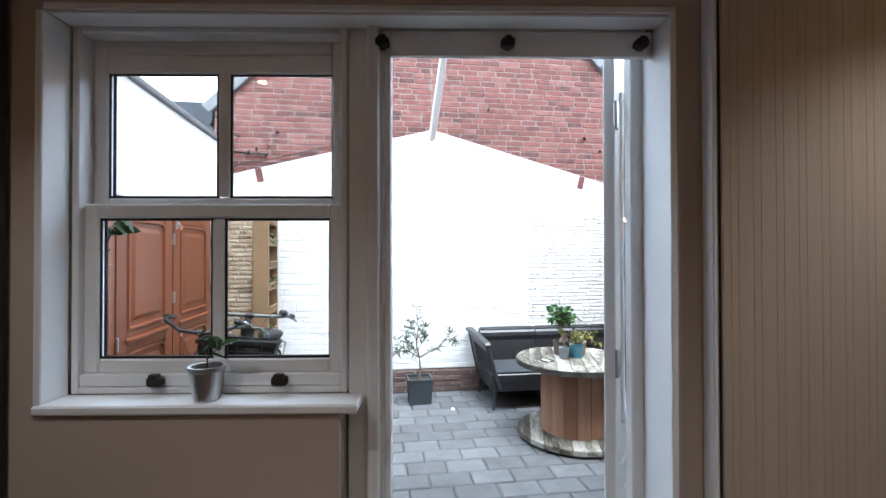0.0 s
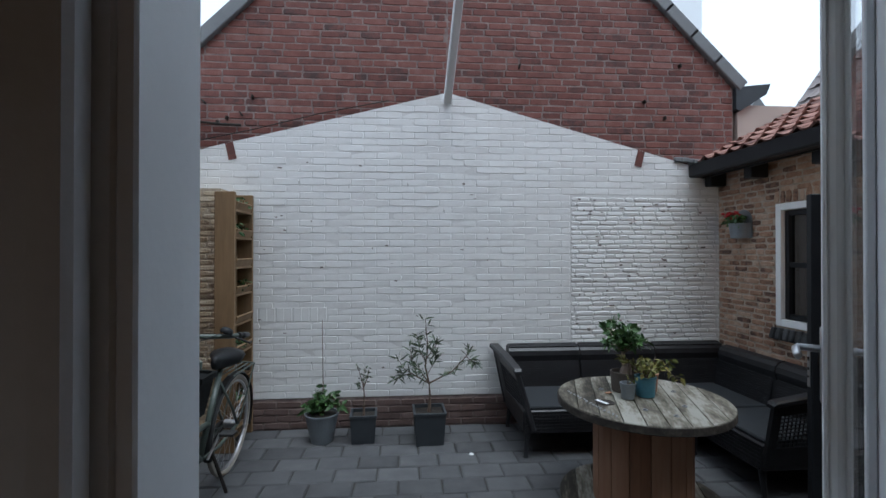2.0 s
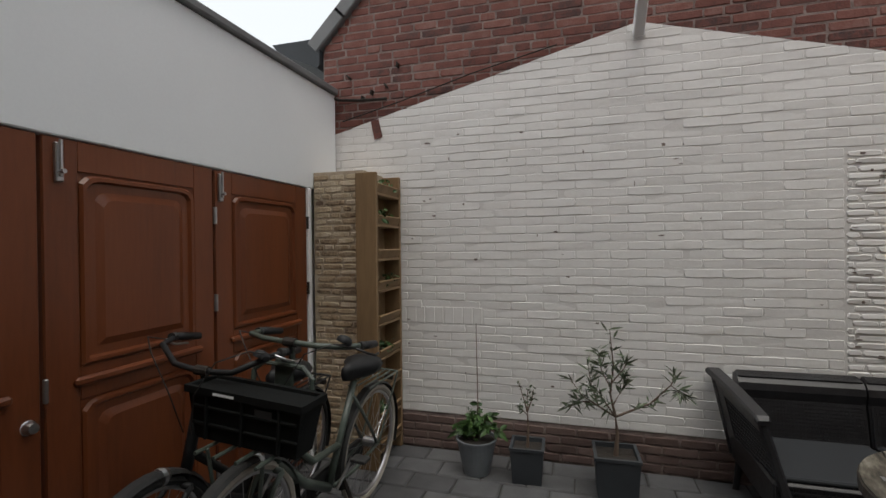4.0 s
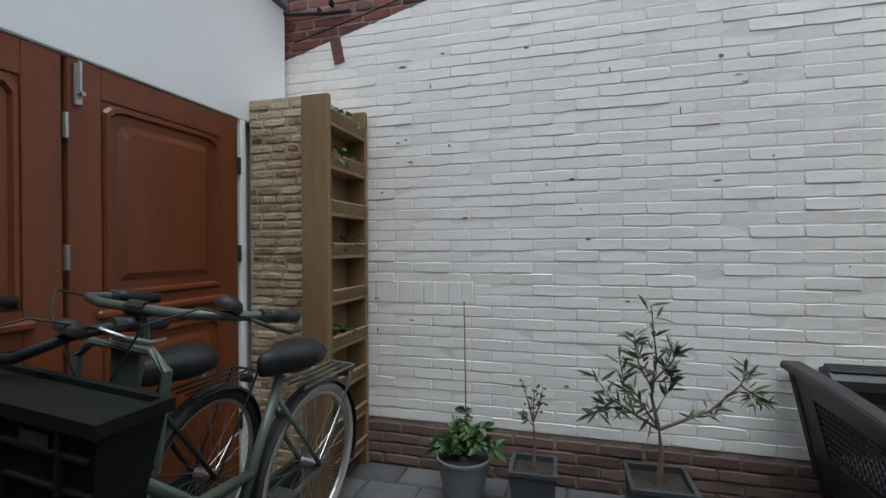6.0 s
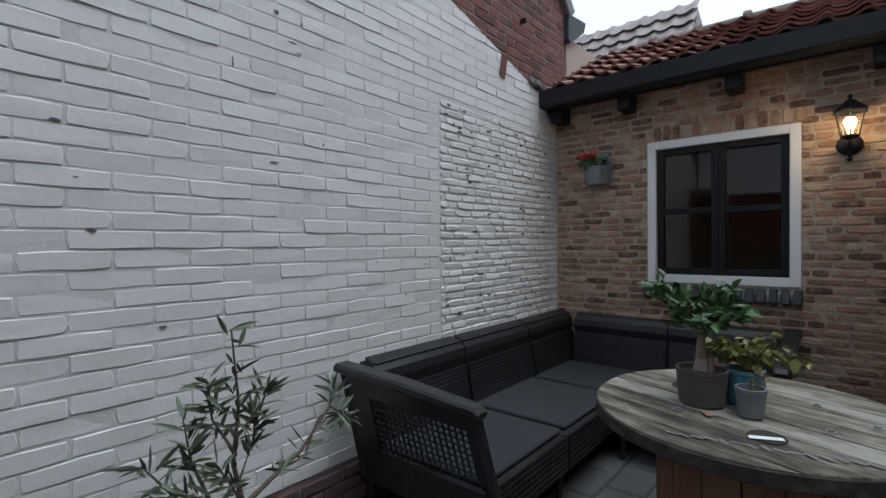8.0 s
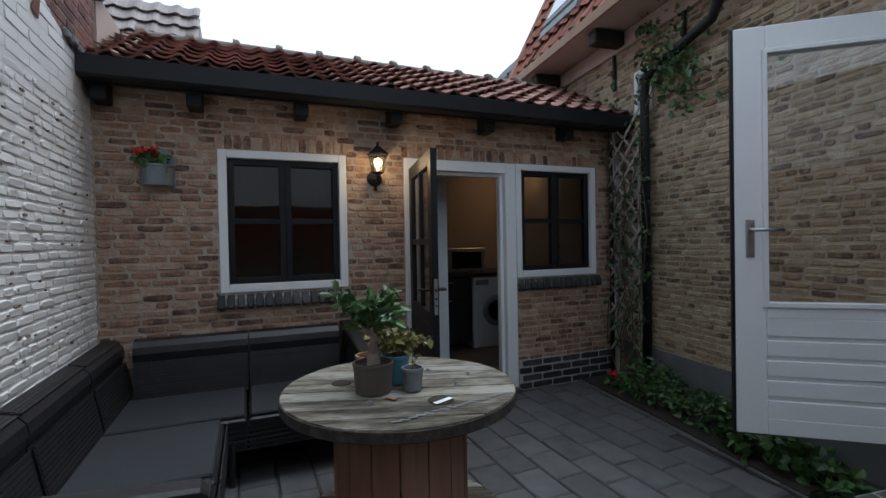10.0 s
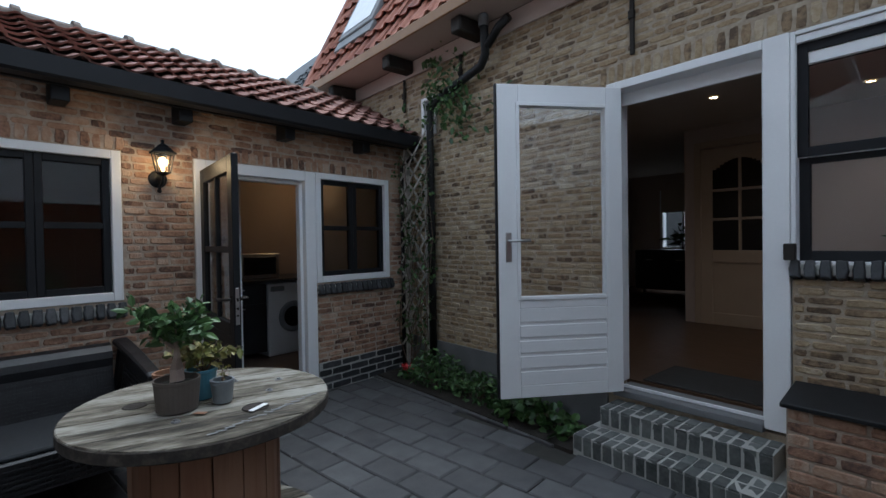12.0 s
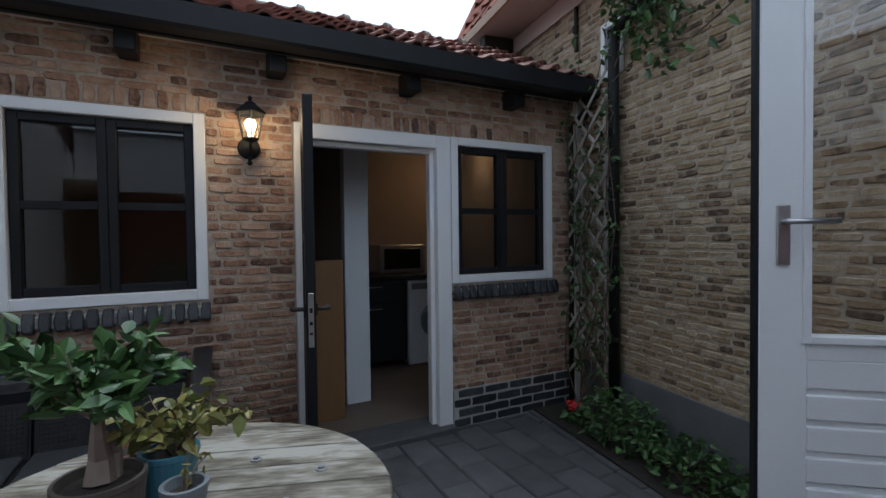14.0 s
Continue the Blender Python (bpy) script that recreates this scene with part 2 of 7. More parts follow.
    appliance=mat("white_enamel", [(0.62, 0.64, 0.66), (0.72, 0.74, 0.76)], 4, 0.3, 0.02, 90),
    dark_glass=mat("dark_door_glass", [(0.006, 0.007, 0.009), (0.012, 0.013, 0.016)], 4, 0.1, 0.0, 90),
    lamp_glow=mat("frosted_lamp_glass", [(0.9, 0.8, 0.6), (0.95, 0.85, 0.7)], 4, 0.4, 0.0, 90, emit=((1.0, 0.62, 0.25), 6.0)),
    spot_glow=mat("lit_spot", [(0.9, 0.8, 0.6), (0.95, 0.85, 0.7)], 4, 0.4, 0.0, 90, emit=((1.0, 0.6, 0.3), 12.0)),
    ceiling_glow=mat("dim_frosted_glass", [(0.9, 0.8, 0.6), (0.95, 0.85, 0.7)], 4, 0.4, 0.0, 90, emit=((1.0, 0.62, 0.28), 2.0)),
    glass=glass_mat("window_glass"),
    dim_glass=glass_mat("old_window_glass", (0.75, 0.76, 0.76)),
)


# ---- mesh helpers ----
def obj(name, bm, material, M=None, parent=None, smooth=False):
    me = bpy.data.meshes.new(name)
    bmesh.ops.recalc_face_normals(bm, faces=bm.faces)
    bm.to_mesh(me)
    bm.free()
    if material:
        me.materials.append(MAT[material] if isinstance(material, str) else material)
    if smooth:
        for p in me.polygons:
            p.use_smooth = True
    ob = new(name, me)
    if parent:
        ob.parent = parent
    if M is not None:
        ob.matrix_local = M
    return ob


def part(name, bm, material, parent, label="", M=None, smooth=False):
    ob = obj(name, bm, material, M, parent, smooth)
    if label:
        ob["label"] = label
    return ob


def thing(name, M, label, category, group="", kind=""):
    ob = new(name)
    ob.empty_display_size = 0.1
    ob.matrix_world = M
    return tagged(ob, label, category, group, kind)


def box(bm, x0, x1, y0, y1, z0, z1, bev=0.0, M=None):
    r = bmesh.ops.create_cube(bm, size=1.0, matrix=Matrix.Translation(((x0 + x1) / 2, (y0 + y1) / 2, (z0 + z1) / 2)) @ Matrix.Diagonal((abs(x1 - x0), abs(y1 - y0), abs(z1 - z0), 1)))
    vs = r["verts"]
    if bev:
        es = list({e for v in vs for e in v.link_edges})
        vs = list({v for f in bmesh.ops.bevel(bm, geom=es, offset=bev, segments=1, affect="EDGES", profile=0.5)["faces"] for v in f.verts} | {v for v in vs if v.is_valid})
    if M is not None:
        bmesh.ops.transform(bm, matrix=M, verts=vs)
    return vs


def bx(x0, x1, y0, y1, z0, z1, bev=0.0):
    bm = bmesh.new()
    box(bm, x0, x1, y0, y1, z0, z1, bev)
    return bm


def tube(bm, pts, radii, sides=8, cap=True):
    """A round bar through points."""
    pts = [Vector(p) for p in pts]
    if not isinstance(radii, (list, tuple)):
        radii = [radii] * len(pts)
    rings, up = [], Vector((0.13, 0.21, 0.97))
    for i, p in enumerate(pts):
        d = (pts[min(i + 1, len(pts) - 1)] - pts[max(i - 1, 0)]).normalized()
        if abs(d.dot(up)) > 0.95:
            up = Vector((0.97, 0.2, 0.1))
        a = d.cross(up).normalized()
        b = d.cross(a)
        rings.append([bm.verts.new(p + (a * math.cos(k * 2 * math.pi / sides) + b * math.sin(k * 2 * math.pi / sides)) * radii[i]) for k in range(sides)])
    for r0, r1 in zip(rings, rings[1:]):
        for k in range(sides):
            bm.faces.new((r0[k], r0[(k + 1) % sides], r1[(k + 1) % sides], r1[k]))
    if cap:
        bm.faces.new(rings[0][::-1])
        bm.faces.new(rings[-1])
    return bm


def tb(pts, radii, sides=8):
    return tube(bmesh.new(), pts, radii, sides)


def lathe(profile, n=24, closed=False):
    """A turned body from (radius, z) pairs."""
    bm = bmesh.new()
    rings = []
    for r, z in profile:
        if r < 1e-5:
            rings.append([bm.verts.new((0, 0, z))])
        else:
            rings.append([bm.verts.new((r * math.cos(2 * math.pi * k / n), r * math.sin(2 * math.pi * k / n), z)) for k in range(n)])
    for a, b in zip(rings, rings[1:]):
        for k in range(n):
            q = [a[k % len(a)], a[(k + 1) % len(a)], b[(k + 1) % len(b)], b[k % len(b)]]
            q = list(dict.fromkeys(q))
            if len(q) > 2:
                bm.faces.new(q)
    return bm


def ring(bm, R, r, n=32, m=6, M=None):
    """A torus round local x."""
    vs = [[bm.verts.new((r * math.sin(2 * math.pi * j / m), (R + r * math.cos(2 * math.pi * j / m)) * math.cos(2 * math.pi * i / n), (R + r * math.cos(2 * math.pi * j / m)) * math.sin(2 * math.pi * i / n))) for j in range(m)] for i in range(n)]
    for i in range(n):
        for j in range(m):
            bm.faces.new((vs[i][j], vs[(i + 1) % n][j], vs[(i + 1) % n][(j + 1) % m], vs[i][(j + 1) % m]))
    if M is not None:
        bmesh.ops.transform(bm, matrix=M, verts=[v for q in vs for v in q])
    return bm


def wall_mesh(u0, u1, z0, z1, v0, v1, holes=(), top=None):
    """A slab with holes through it; faces only where they can be seen."""
    us = sorted({u0, u1, *[h[0] for h in holes], *[h[1] for h in holes]})
    zs = sorted({z0, z1, *[h[2] for h in holes], *[h[3] for h in holes]})
    us, zs = [u for u in us if u0 <= u <= u1], [z for z in zs if z0 <= z <= z1]
    bm, cache = bmesh.new(), {}

    def V(i, j, v):
        k = (i, j, v)
        if k not in cache:
            cache[k] = bm.verts.new((us[i], v, zs[j]))
        return cache[k]

    def solid(i, j):
        if not (0 <= i < len(us) - 1 and 0 <= j < len(zs) - 1):
            return False
        cu, cz = (us[i] + us[i + 1]) / 2, (zs[j] + zs[j + 1]) / 2
        return not any(h[0] < cu < h[1] and h[2] < cz < h[3] for h in holes)

    for i in range(len(us) - 1):
        for j in range(len(zs) - 1):
            if not solid(i, j):
                continue
            for v in (v0, v1):
                bm.faces.new((V(i, j, v), V(i + 1, j, v), V(i + 1, j + 1, v), V(i, j + 1, v)))
            for di, dj, a, b in ((-1, 0, (i, j), (i, j + 1)), (1, 0, (i + 1, j), (i + 1, j + 1)), (0, -1, (i, j), (i + 1, j)), (0, 1, (i, j + 1), (i + 1, j + 1))):
                if not solid(i + di, j + dj):
                    bm.faces.new((V(*a, v0), V(*b, v0), V(*b, v1), V(*a, v1)))
    return bm


# faces and corners of one brick: a block with a chamfered front and open back
BR_F = [(0, 1, 2, 3), (4, 5, 1, 0), (5, 6, 2, 1), (6, 7, 3, 2), (7, 4, 0, 3), (8, 9, 5, 4), (9, 10, 6, 5), (10, 11, 7, 6), (11, 8, 4, 7)]


def brick_verts(l, h, d, ch, rng, wob, end=None):
    ce = ch if end is None else end
    a = [(ce, 0, ch), (l - ce, 0, ch), (l - ce, 0, h - ch), (ce, 0, h - ch), (0, -ch, 0), (l, -ch, 0), (l, -ch, h), (0, -ch, h), (0, -d, 0), (l, -d, 0), (l, -d, h), (0, -d, h)]
    return [(x + rng.uniform(-wob, wob), y + rng.uniform(-wob, wob) * 0.8, z + rng.uniform(-wob, wob) * 0.8) for x, y, z in a]


# an old hand-made brick: three rings of ten points, rounded and uneven
OB_F = [tuple(range(10))] + [(10 * r + k, 10 * r + 10 + k, 10 * r + 10 + (k + 1) % 10, 10 * r + (k + 1) % 10) for r in (0, 1) for k in range(10)]


def old_brick_verts(l, h, d, ch, rng, wob):
    rim = [(0, 0), (0.33, 0), (0.67, 0), (1, 0), (1, 0.5), (1, 1), (0.67, 1), (0.33, 1), (0, 1), (0, 0.5)]
    pts = []
    for i, (a, b) in enumerate(rim):
        c = wob * 1.2 if a in (0, 1) and b in (0, 1) else 0.0   # worn corners
        pts.append((a * l + (c if a == 0 else -c if a == 1 else 0) + rng.uniform(-wob, wob), b * h + (c * 0.5 if b == 0 else -c * 0.5) * (c > 0) + rng.uniform(-wob, wob) * 0.7))
    cx, cz, tilt, lean = l / 2, h / 2, rng.uniform(-wob, wob) * 0.35, rng.uniform(-wob, wob) * 0.35
    ix, iz = 1 - 2 * ch / l, 1 - 2 * ch / h
    front = [(cx + (x - cx) * ix, rng.uniform(-wob, wob) * 0.16 + tilt * (x - cx) / cx + lean * (z - cz) / cz, cz + (z - cz) * iz) for x, z in pts]
    return front + [(x, -ch * 0.8, z) for x, z in pts] + [(x, -d, z) for x, z in pts]


def brickwork(parent, name, spans, z0, z1, material, M, course=0.062, length=0.22, joint=0.011, proud=0.008, wob=0.0015, near=None, limit=0, seed=1, jitter=0.0, bond=0, clip=(), head=None, end=0.004, mixed=False, old=False, wave=0.0, chamfer=0.004):
    """Lays bricks course by course. spans(z) gives the stretches to fill; near(u, z) says which are pieces of their own."""
    rng = random.Random(seed)
    head = joint if head is None else head
    variants = []
    for k in range(16 if old else 8):
        me = bpy.data.meshes.new(name)
        if old:
            me.from_pydata(old_brick_verts(length - head, course - joint, 0.03, chamfer, rng, wob), [], OB_F)
        else:
            me.from_pydata(brick_verts(length - head, course - joint, 0.03, 0.004, rng, wob, end), [], BR_F)
        me.materials.append(MAT[material])
        variants.append(me)
    laid, row, z = [], 0, z0
    while z + course * 0.6 < z1:
        h = course - joint
        for a, b in spans(z + course / 2):
            shift = (row % 2) * 0.5 if bond == 0 else (0, 0.5, 0.25, 0.75)[row % 4]
            u = math.floor(a / length) * length + shift * length - length
            while u < b:
                cut = length * (rng.choice((1, 1, 1.12, 0.85, 0.55)) if mixed else 1)
                s, e = max(u, a), min(u + cut, b)
                if e - s > 0.035:
                    dz = wave * (math.sin(s * 2.3 + z * 1.7) + 0.6 * math.sin(s * 5.1 - z * 3.1) + rng.uniform(-0.4, 0.4)) if wave else 0
                    laid.append((s + head / 2, z + joint / 2 + dz, e - s - head, h, proud + rng.uniform(-jitter, jitter)))
                u += cut
        z += course
        row += 1
    singles = []
    if near and limit:
        laid.sort(key=lambda q: near(q[0], q[1]))
        singles, laid = laid[:limit], laid[limit:]
    for u, zz, l, h, pr in singles:
        ob = new(name, rng.choice(variants))
        ob.parent = parent
        ob.matrix_local = M @ Matrix.Translation((u, pr, zz)) @ Matrix.Diagonal((l / (length - head), 1, h / (course - joint), 1))
    if laid:
        vs, fs = [], []
        for u, zz, l, h, pr in laid:
            k = len(vs)
            shape = old_brick_verts(l, h, 0.03, chamfer, rng, wob) if old else brick_verts(l, h, 0.03, 0.004, rng, wob, end)
            vs += [(x + u, y + pr, q + zz) for x, y, q in shape]
            fs += [tuple(i + k for i in f) for f in (OB_F if old else BR_F)]
        me = bpy.data.meshes.new(name + "_field")
        me.from_pydata(vs, [], fs)
        if clip:
            bm = bmesh.new()
            bm.from_mesh(me)
            for co, no in clip:
                bmesh.ops.bisect_plane(bm, geom=bm.verts[:] + bm.edges[:] + bm.faces[:], plane_co=co, plane_no=no, clear_outer=True)
            bm.to_mesh(me)
            bm.free()
        me.materials.append(MAT[material])
        ob = new(name + "_field", me)
        ob.parent = parent
        ob.matrix_local = M
        tagged(ob, kind="stuff")
    return parent


def leaf_mesh(bm, base, d, length, width, rng, bend=0.3):
    """One bent leaf with a fold along its middle."""
    d = d.normalized()
    side = d.cross(Vector((rng.uniform(-1, 1), rng.uniform(-1, 1), rng.uniform(-0.3, 1)))).normalized()
    nrm = side.cross(d)
    pts = []
    for f, w in ((0, 0.1), (0.35, 1.0), (0.7, 0.75), (1.0, 0.05)):
        c = base + d * length * f - Vector((0, 0, 1)) * bend * length * f * f
        pts.append((bm.verts.new(c + side * width * w / 2 + nrm * width * 0.15 * w), bm.verts.new(c), bm.verts.new(c - side * width * w / 2 + nrm * width * 0.15 * w)))
    for p, q in zip(pts, pts[1:]):
        bm.faces.new((p[0], p[1], q[1], q[0]))
        bm.faces.new((p[1], p[2], q[2], q[1]))


def rand_dir(rng, up=0.3):
    return Vector((rng.gauss(0, 1), rng.gauss(0, 1), rng.gauss(up, 0.7))).normalized()


# ---- frames of the walls: local x along the wall, local y out into the yard ----
HOUSE = pose(0.653, 1.46, 0, 0, 0, -7.4)
NORTH = pose(0, 5.28, 0, 0, 0, 180)
EAST = pose(3.15, 0, 0, 0, 0, 90)
WEST = pose(-1.74, 0, 0, 0, 0, -90)
I4 = Matrix.Identity(4)


# ---- ground ----
bm = bmesh.new()
bmesh.ops.create_grid(bm, x_segments=8, y_segments=8, size=300)
tagged(obj("ground", bm, "sand", pose(0, 0, -0.035)), "bare sandy ground around the yard and houses", "ground", kind="structure")

# ---- neighbour's gable wall: white-painted below, red brick above ----
GX0, GX1 = -3.30, 1.86  # in wall coordinates (minus world x)
APEX_U, APEX_Z = -0.72, 5.85


def gable_half(z):
    """Stretch of the red gable at height z."""
    if z < 3.15:
        return (GX0, GX1)
    f = (z - 3.15) / (APEX_Z - 3.15)
    return (GX0 + (APEX_U - GX0) * f, GX1 + (APEX_U - GX1) * f)


def white_spans(z):
    if z < 0.27 or z > 3.02:
        return []
    if z < 2.43:
        return [(-1.685, 1.80)] if z < 2.11 else [(-3.15, 1.80)]
    return [(-(0.53 + (3.04 - z) / 0.272), -(0.53 - (3.04 - z) / 0.255))]


def rough_spans(z):
    return [(-3.16, -1.69)] if 0.27 < z < 2.11 else []


def red_spans(z):
    a, b = gable_half(z)
    if z < 2.43:
        return []
    w = [q for q in white_spans(z)]
    if not w:
        return [(a, b)]
    return [(a, min(w[0][0], b)), (min(w[0][1], b), b)]


bm = bmesh.new()
outline = [(GX0, -0.03), (GX1, -0.03), (GX1, 3.15), (APEX_U, APEX_Z), (GX0, 3.15)]
front = [bm.verts.new((u, -0.0, z)) for u, z in outline]
rear = [bm.verts.new((u, -0.25, z)) for u, z in outline]
bm.faces.new(front)
bm.faces.new(rear[::-1])
for i in range(5):
    j = (i + 1) % 5
    bm.faces.new((front[i], front[j], rear[j], rear[i]))
gable = tagged(obj("wall_north", bm, "red_mortar", NORTH), "tall brick gable wall, lower part painted white", "wall", kind="structure")
# coat of paint over the joints of the lower part
bm = bmesh.new()
paint = [(-3.15, 0.27), (1.80, 0.27), (1.80, 2.44), (-0.53, 3.04), (-2.75, 2.43), (-3.15, 2.43)]
fv = [bm.verts.new((u, 0.003, z)) for u, z in paint]
bv = [bm.verts.new((u, -0.01, z)) for u, z in paint]
bm.faces.new(fv)
for i in range(6):
    bm.faces.new((fv[i], fv[(i + 1) % 6], bv[(i + 1) % 6], bv[i]))
part("painted_joint", bm, "white_mortar", gable, "white painted mortar joints")

# ---- house wall of the walk's start ----
ROOM_Z, CEIL_Z = 0.33, 2.62
OP_U0, OP_U1, OP_Z1 = -0.745, 0.125, 2.335   # clear door opening
WIN = (-1.66, -0.80, 1.20, 2.30)
HOLE = (-1.72, 0.10, 0.30, 2.39)
wall_s = tagged(obj("wall_south", wall_mesh(-3.4, 4.6, -0.03, 3.25, -0.22, 0, [(-1.787, -0.85, 1.112, 2.39), (-0.87, 0.166, 0.28, 2.39), (1.98, 2.20, 2.40, 2.78)]), "yellow_mortar", HOUSE), "old yellow-brown brick house wall with pale joints", "wall", kind="structure")
# plaster on the room's side
bm = wall_mesh(-3.0, 3.4, ROOM_Z - 0.05, CEIL_Z + 0.05, -0.235, -0.222, [(-1.787, -0.85, 1.112, 2.335), (-0.87, 0.166, 0.28, 2.335)])
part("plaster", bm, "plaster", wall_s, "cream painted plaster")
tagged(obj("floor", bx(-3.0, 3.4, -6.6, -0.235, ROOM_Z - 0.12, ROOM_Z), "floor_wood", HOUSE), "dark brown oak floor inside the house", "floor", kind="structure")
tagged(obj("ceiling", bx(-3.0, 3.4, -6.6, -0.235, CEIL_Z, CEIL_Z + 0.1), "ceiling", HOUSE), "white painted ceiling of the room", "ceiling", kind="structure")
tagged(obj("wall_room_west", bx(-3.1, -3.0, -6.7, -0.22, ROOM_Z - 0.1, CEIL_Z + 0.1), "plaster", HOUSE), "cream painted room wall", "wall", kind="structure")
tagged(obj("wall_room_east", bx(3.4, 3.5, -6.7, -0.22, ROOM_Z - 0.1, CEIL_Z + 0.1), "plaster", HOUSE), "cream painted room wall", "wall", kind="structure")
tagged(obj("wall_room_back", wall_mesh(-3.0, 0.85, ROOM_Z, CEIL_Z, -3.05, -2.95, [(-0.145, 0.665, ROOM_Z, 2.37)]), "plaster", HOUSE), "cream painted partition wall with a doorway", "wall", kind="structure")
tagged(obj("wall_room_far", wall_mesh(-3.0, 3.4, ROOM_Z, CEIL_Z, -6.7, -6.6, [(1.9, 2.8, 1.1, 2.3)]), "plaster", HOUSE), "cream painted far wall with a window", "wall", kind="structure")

# ---- outbuilding wall ----
O_W1 = (3.706, 4.573, 0.985, 1.965)
O_DR = (2.238, 3.256, 0.02, 1.975)
O_W2 = (1.377, 2.238, 0.985, 1.975)
wall_e = tagged(obj("wall_east", wall_mesh(1.0, 5.28, -0.03, 2.42, -0.2, 0, [O_W1, O_DR, O_W2]), "orange_mortar", EAST), "weathered orange-brown brick outbuilding wall", "wall", kind="structure")

# ---- garage front on the west ----
tagged(obj("wall_west", wall_mesh(-5.28, -0.2, -0.03, 2.72, -0.2, -0.06, [(-4.83, -1.55, -0.03, 1.98)]), "stucco", WEST), "plain garage wall behind the wooden doors", "wall", kind="structure")

# ---- steps and pavers come with the small pieces below ----


# ---- window and door makers ----
def frame_bars(bm, u0, u1, z0, z1, w, v0, v1, bev=0.004, bottom=True):
    box(bm, u0, u0 + w, v0, v1, z0, z1, bev)
    box(bm, u1 - w, u1, v0, v1, z0, z1, bev)
    box(bm, u0 + w, u1 - w, v0, v1, z1 - w, z1, bev)
    if bottom:
        box(bm, u0 + w, u1 - w, v0, v1, z0, z0 + w, bev)
    return bm


def yard_window(name, u0, u1, z0, z1, M, label, glass="dim_glass", mullion=0.075):
    t = thing(name, M, label, "window", kind="structure")
    part("window_frame", frame_bars(bmesh.new(), u0, u1, z0, z1, 0.055, -0.09, 0.012), "white", t, "white painted frame")
    a, b, c, d = u0 + 0.058, u1 - 0.058, z0 + 0.058, z1 - 0.058
    mid = (a + b) / 2
    for x0, x1 in ((a, mid), (mid, b)):
        s = part("sash", frame_bars(bmesh.new(), x0, x1, c, d, mullion / 2 + 0.004, -0.075, -0.02), "black", t, "black painted sash")
        bm = bmesh.new()
        box(bm, x0 + 0.03, x1 - 0.03, -0.07, -0.026, (c + d) / 2 - 0.02, (c + d) / 2 + 0.02, 0.003)
        part("glazing_bar", bm, "black", s)
        for q0, q1 in ((c, (c + d) / 2), ((c + d) / 2, d)):
            g = part("pane", bx(x0 + 0.03, x1 - 0.03, -0.05, -0.046, q0 + 0.01, q1 - 0.01), glass, s)
            g.visible_shadow = False
    return t


yard_window("window_1", *O_W1, EAST, "black window with white frame and four panes")
# door frame and second window share one white frame
w2 = yard_window("window_2", *O_W2, EAST, "black window with white frame beside the open door")
t = thing("door_frame", EAST, "white painted door frame of the outbuilding", "door frame", kind="structure")
bm = bmesh.new()
box(bm, 2.242, 2.345, -0.1, 0.012, 0.02, 1.972, 0.004)
box(bm, 3.17, 3.252, -0.1, 0.012, 0.02, 1.972, 0.004)
box(bm, 2.345, 3.17, -0.1, 0.012, 1.885, 1.972, 0.004)
part("frame", bm, "white", t)
bm = bmesh.new()
box(bm, 2.345, 2.375, -0.1, -0.04, 0.03, 1.885, 0.003)
box(bm, 3.14, 3.17, -0.1, -0.04, 0.03, 1.885, 0.003)
box(bm, 2.375, 3.14, -0.1, -0.04, 1.855, 1.885, 0.003)
part("door_stop", bm, "white", t)
part("strike_plate", bx(2.341, 2.3445, -0.03, 0.0, 0.92, 1.0), "rust", t)
tagged(obj("threshold", bx(2.242, 3.252, -0.2, 0.08, -0.03, 0.035, 0.006), "paver", EAST), "worn concrete door threshold", "threshold", kind="structure")

# ---- outbuilding door, opened outwards ----
ang = math.degrees(math.atan2(3.36 - 3.22, 2.29 - 3.13))
DOOR_E = pose(3.125, 3.2, 0, 0, 0, ang)
t = thing("door_1", DOOR_E, "black wooden door with glass panes, standing open", "door", kind="structure")
bm = frame_bars(bmesh.new(), 0, 0.845, 0.05, 1.885, 0.1, -0.02, 0.02, 0.004)
box(bm, 0.1, 0.745, -0.018, 0.018, 0.15, 0.78, 0.004)
box(bm, 0.1, 0.745, -0.02, 0.02, 0.78, 0.86, 0.004)
box(bm, 0.405, 0.44, -0.016, 0.016, 0.86, 1.785, 0.003)
box(bm, 0.1, 0.745, -0.016, 0.016, 1.29, 1.33, 0.003)
part("door_leaf", bm, "black", t)
for a, b in ((0.1, 0.405), (0.44, 0.745)):
    for c, d in ((0.86, 1.29), (1.33, 1.785)):
        g = part("pane", bx(a, b, -0.003, 0.003, c, d), "dim_glass", t)
        g.visible_shadow = False
lock = part("lock_plate", bx(0.846, 0.849, -0.011, 0.011, 0.86, 1.08, 0.001), "steel", t, "steel lock plate")
for z, h in ((1.0, 0.02), (0.95, 0.014), (0.91, 0.01)):
    part("keyhole", bx(0.849, 0.8505, -0.006, 0.006, z, z + h), "rust", lock)
for s in (-1, 1):
    bm = tb([(0.80, s * 0.02, 1.01), (0.80, s * 0.065, 1.01), (0.785, s * 0.075, 1.01), (0.68, s * 0.075, 1.005)], 0.009, 8)
    h = part("handle", bm, "rust", t, "black lever handle", smooth=True)
    part("rose", bx(0.782, 0.818, s * 0.0205, s * 0.027, 0.985, 1.035, 0.002), "rust", h)

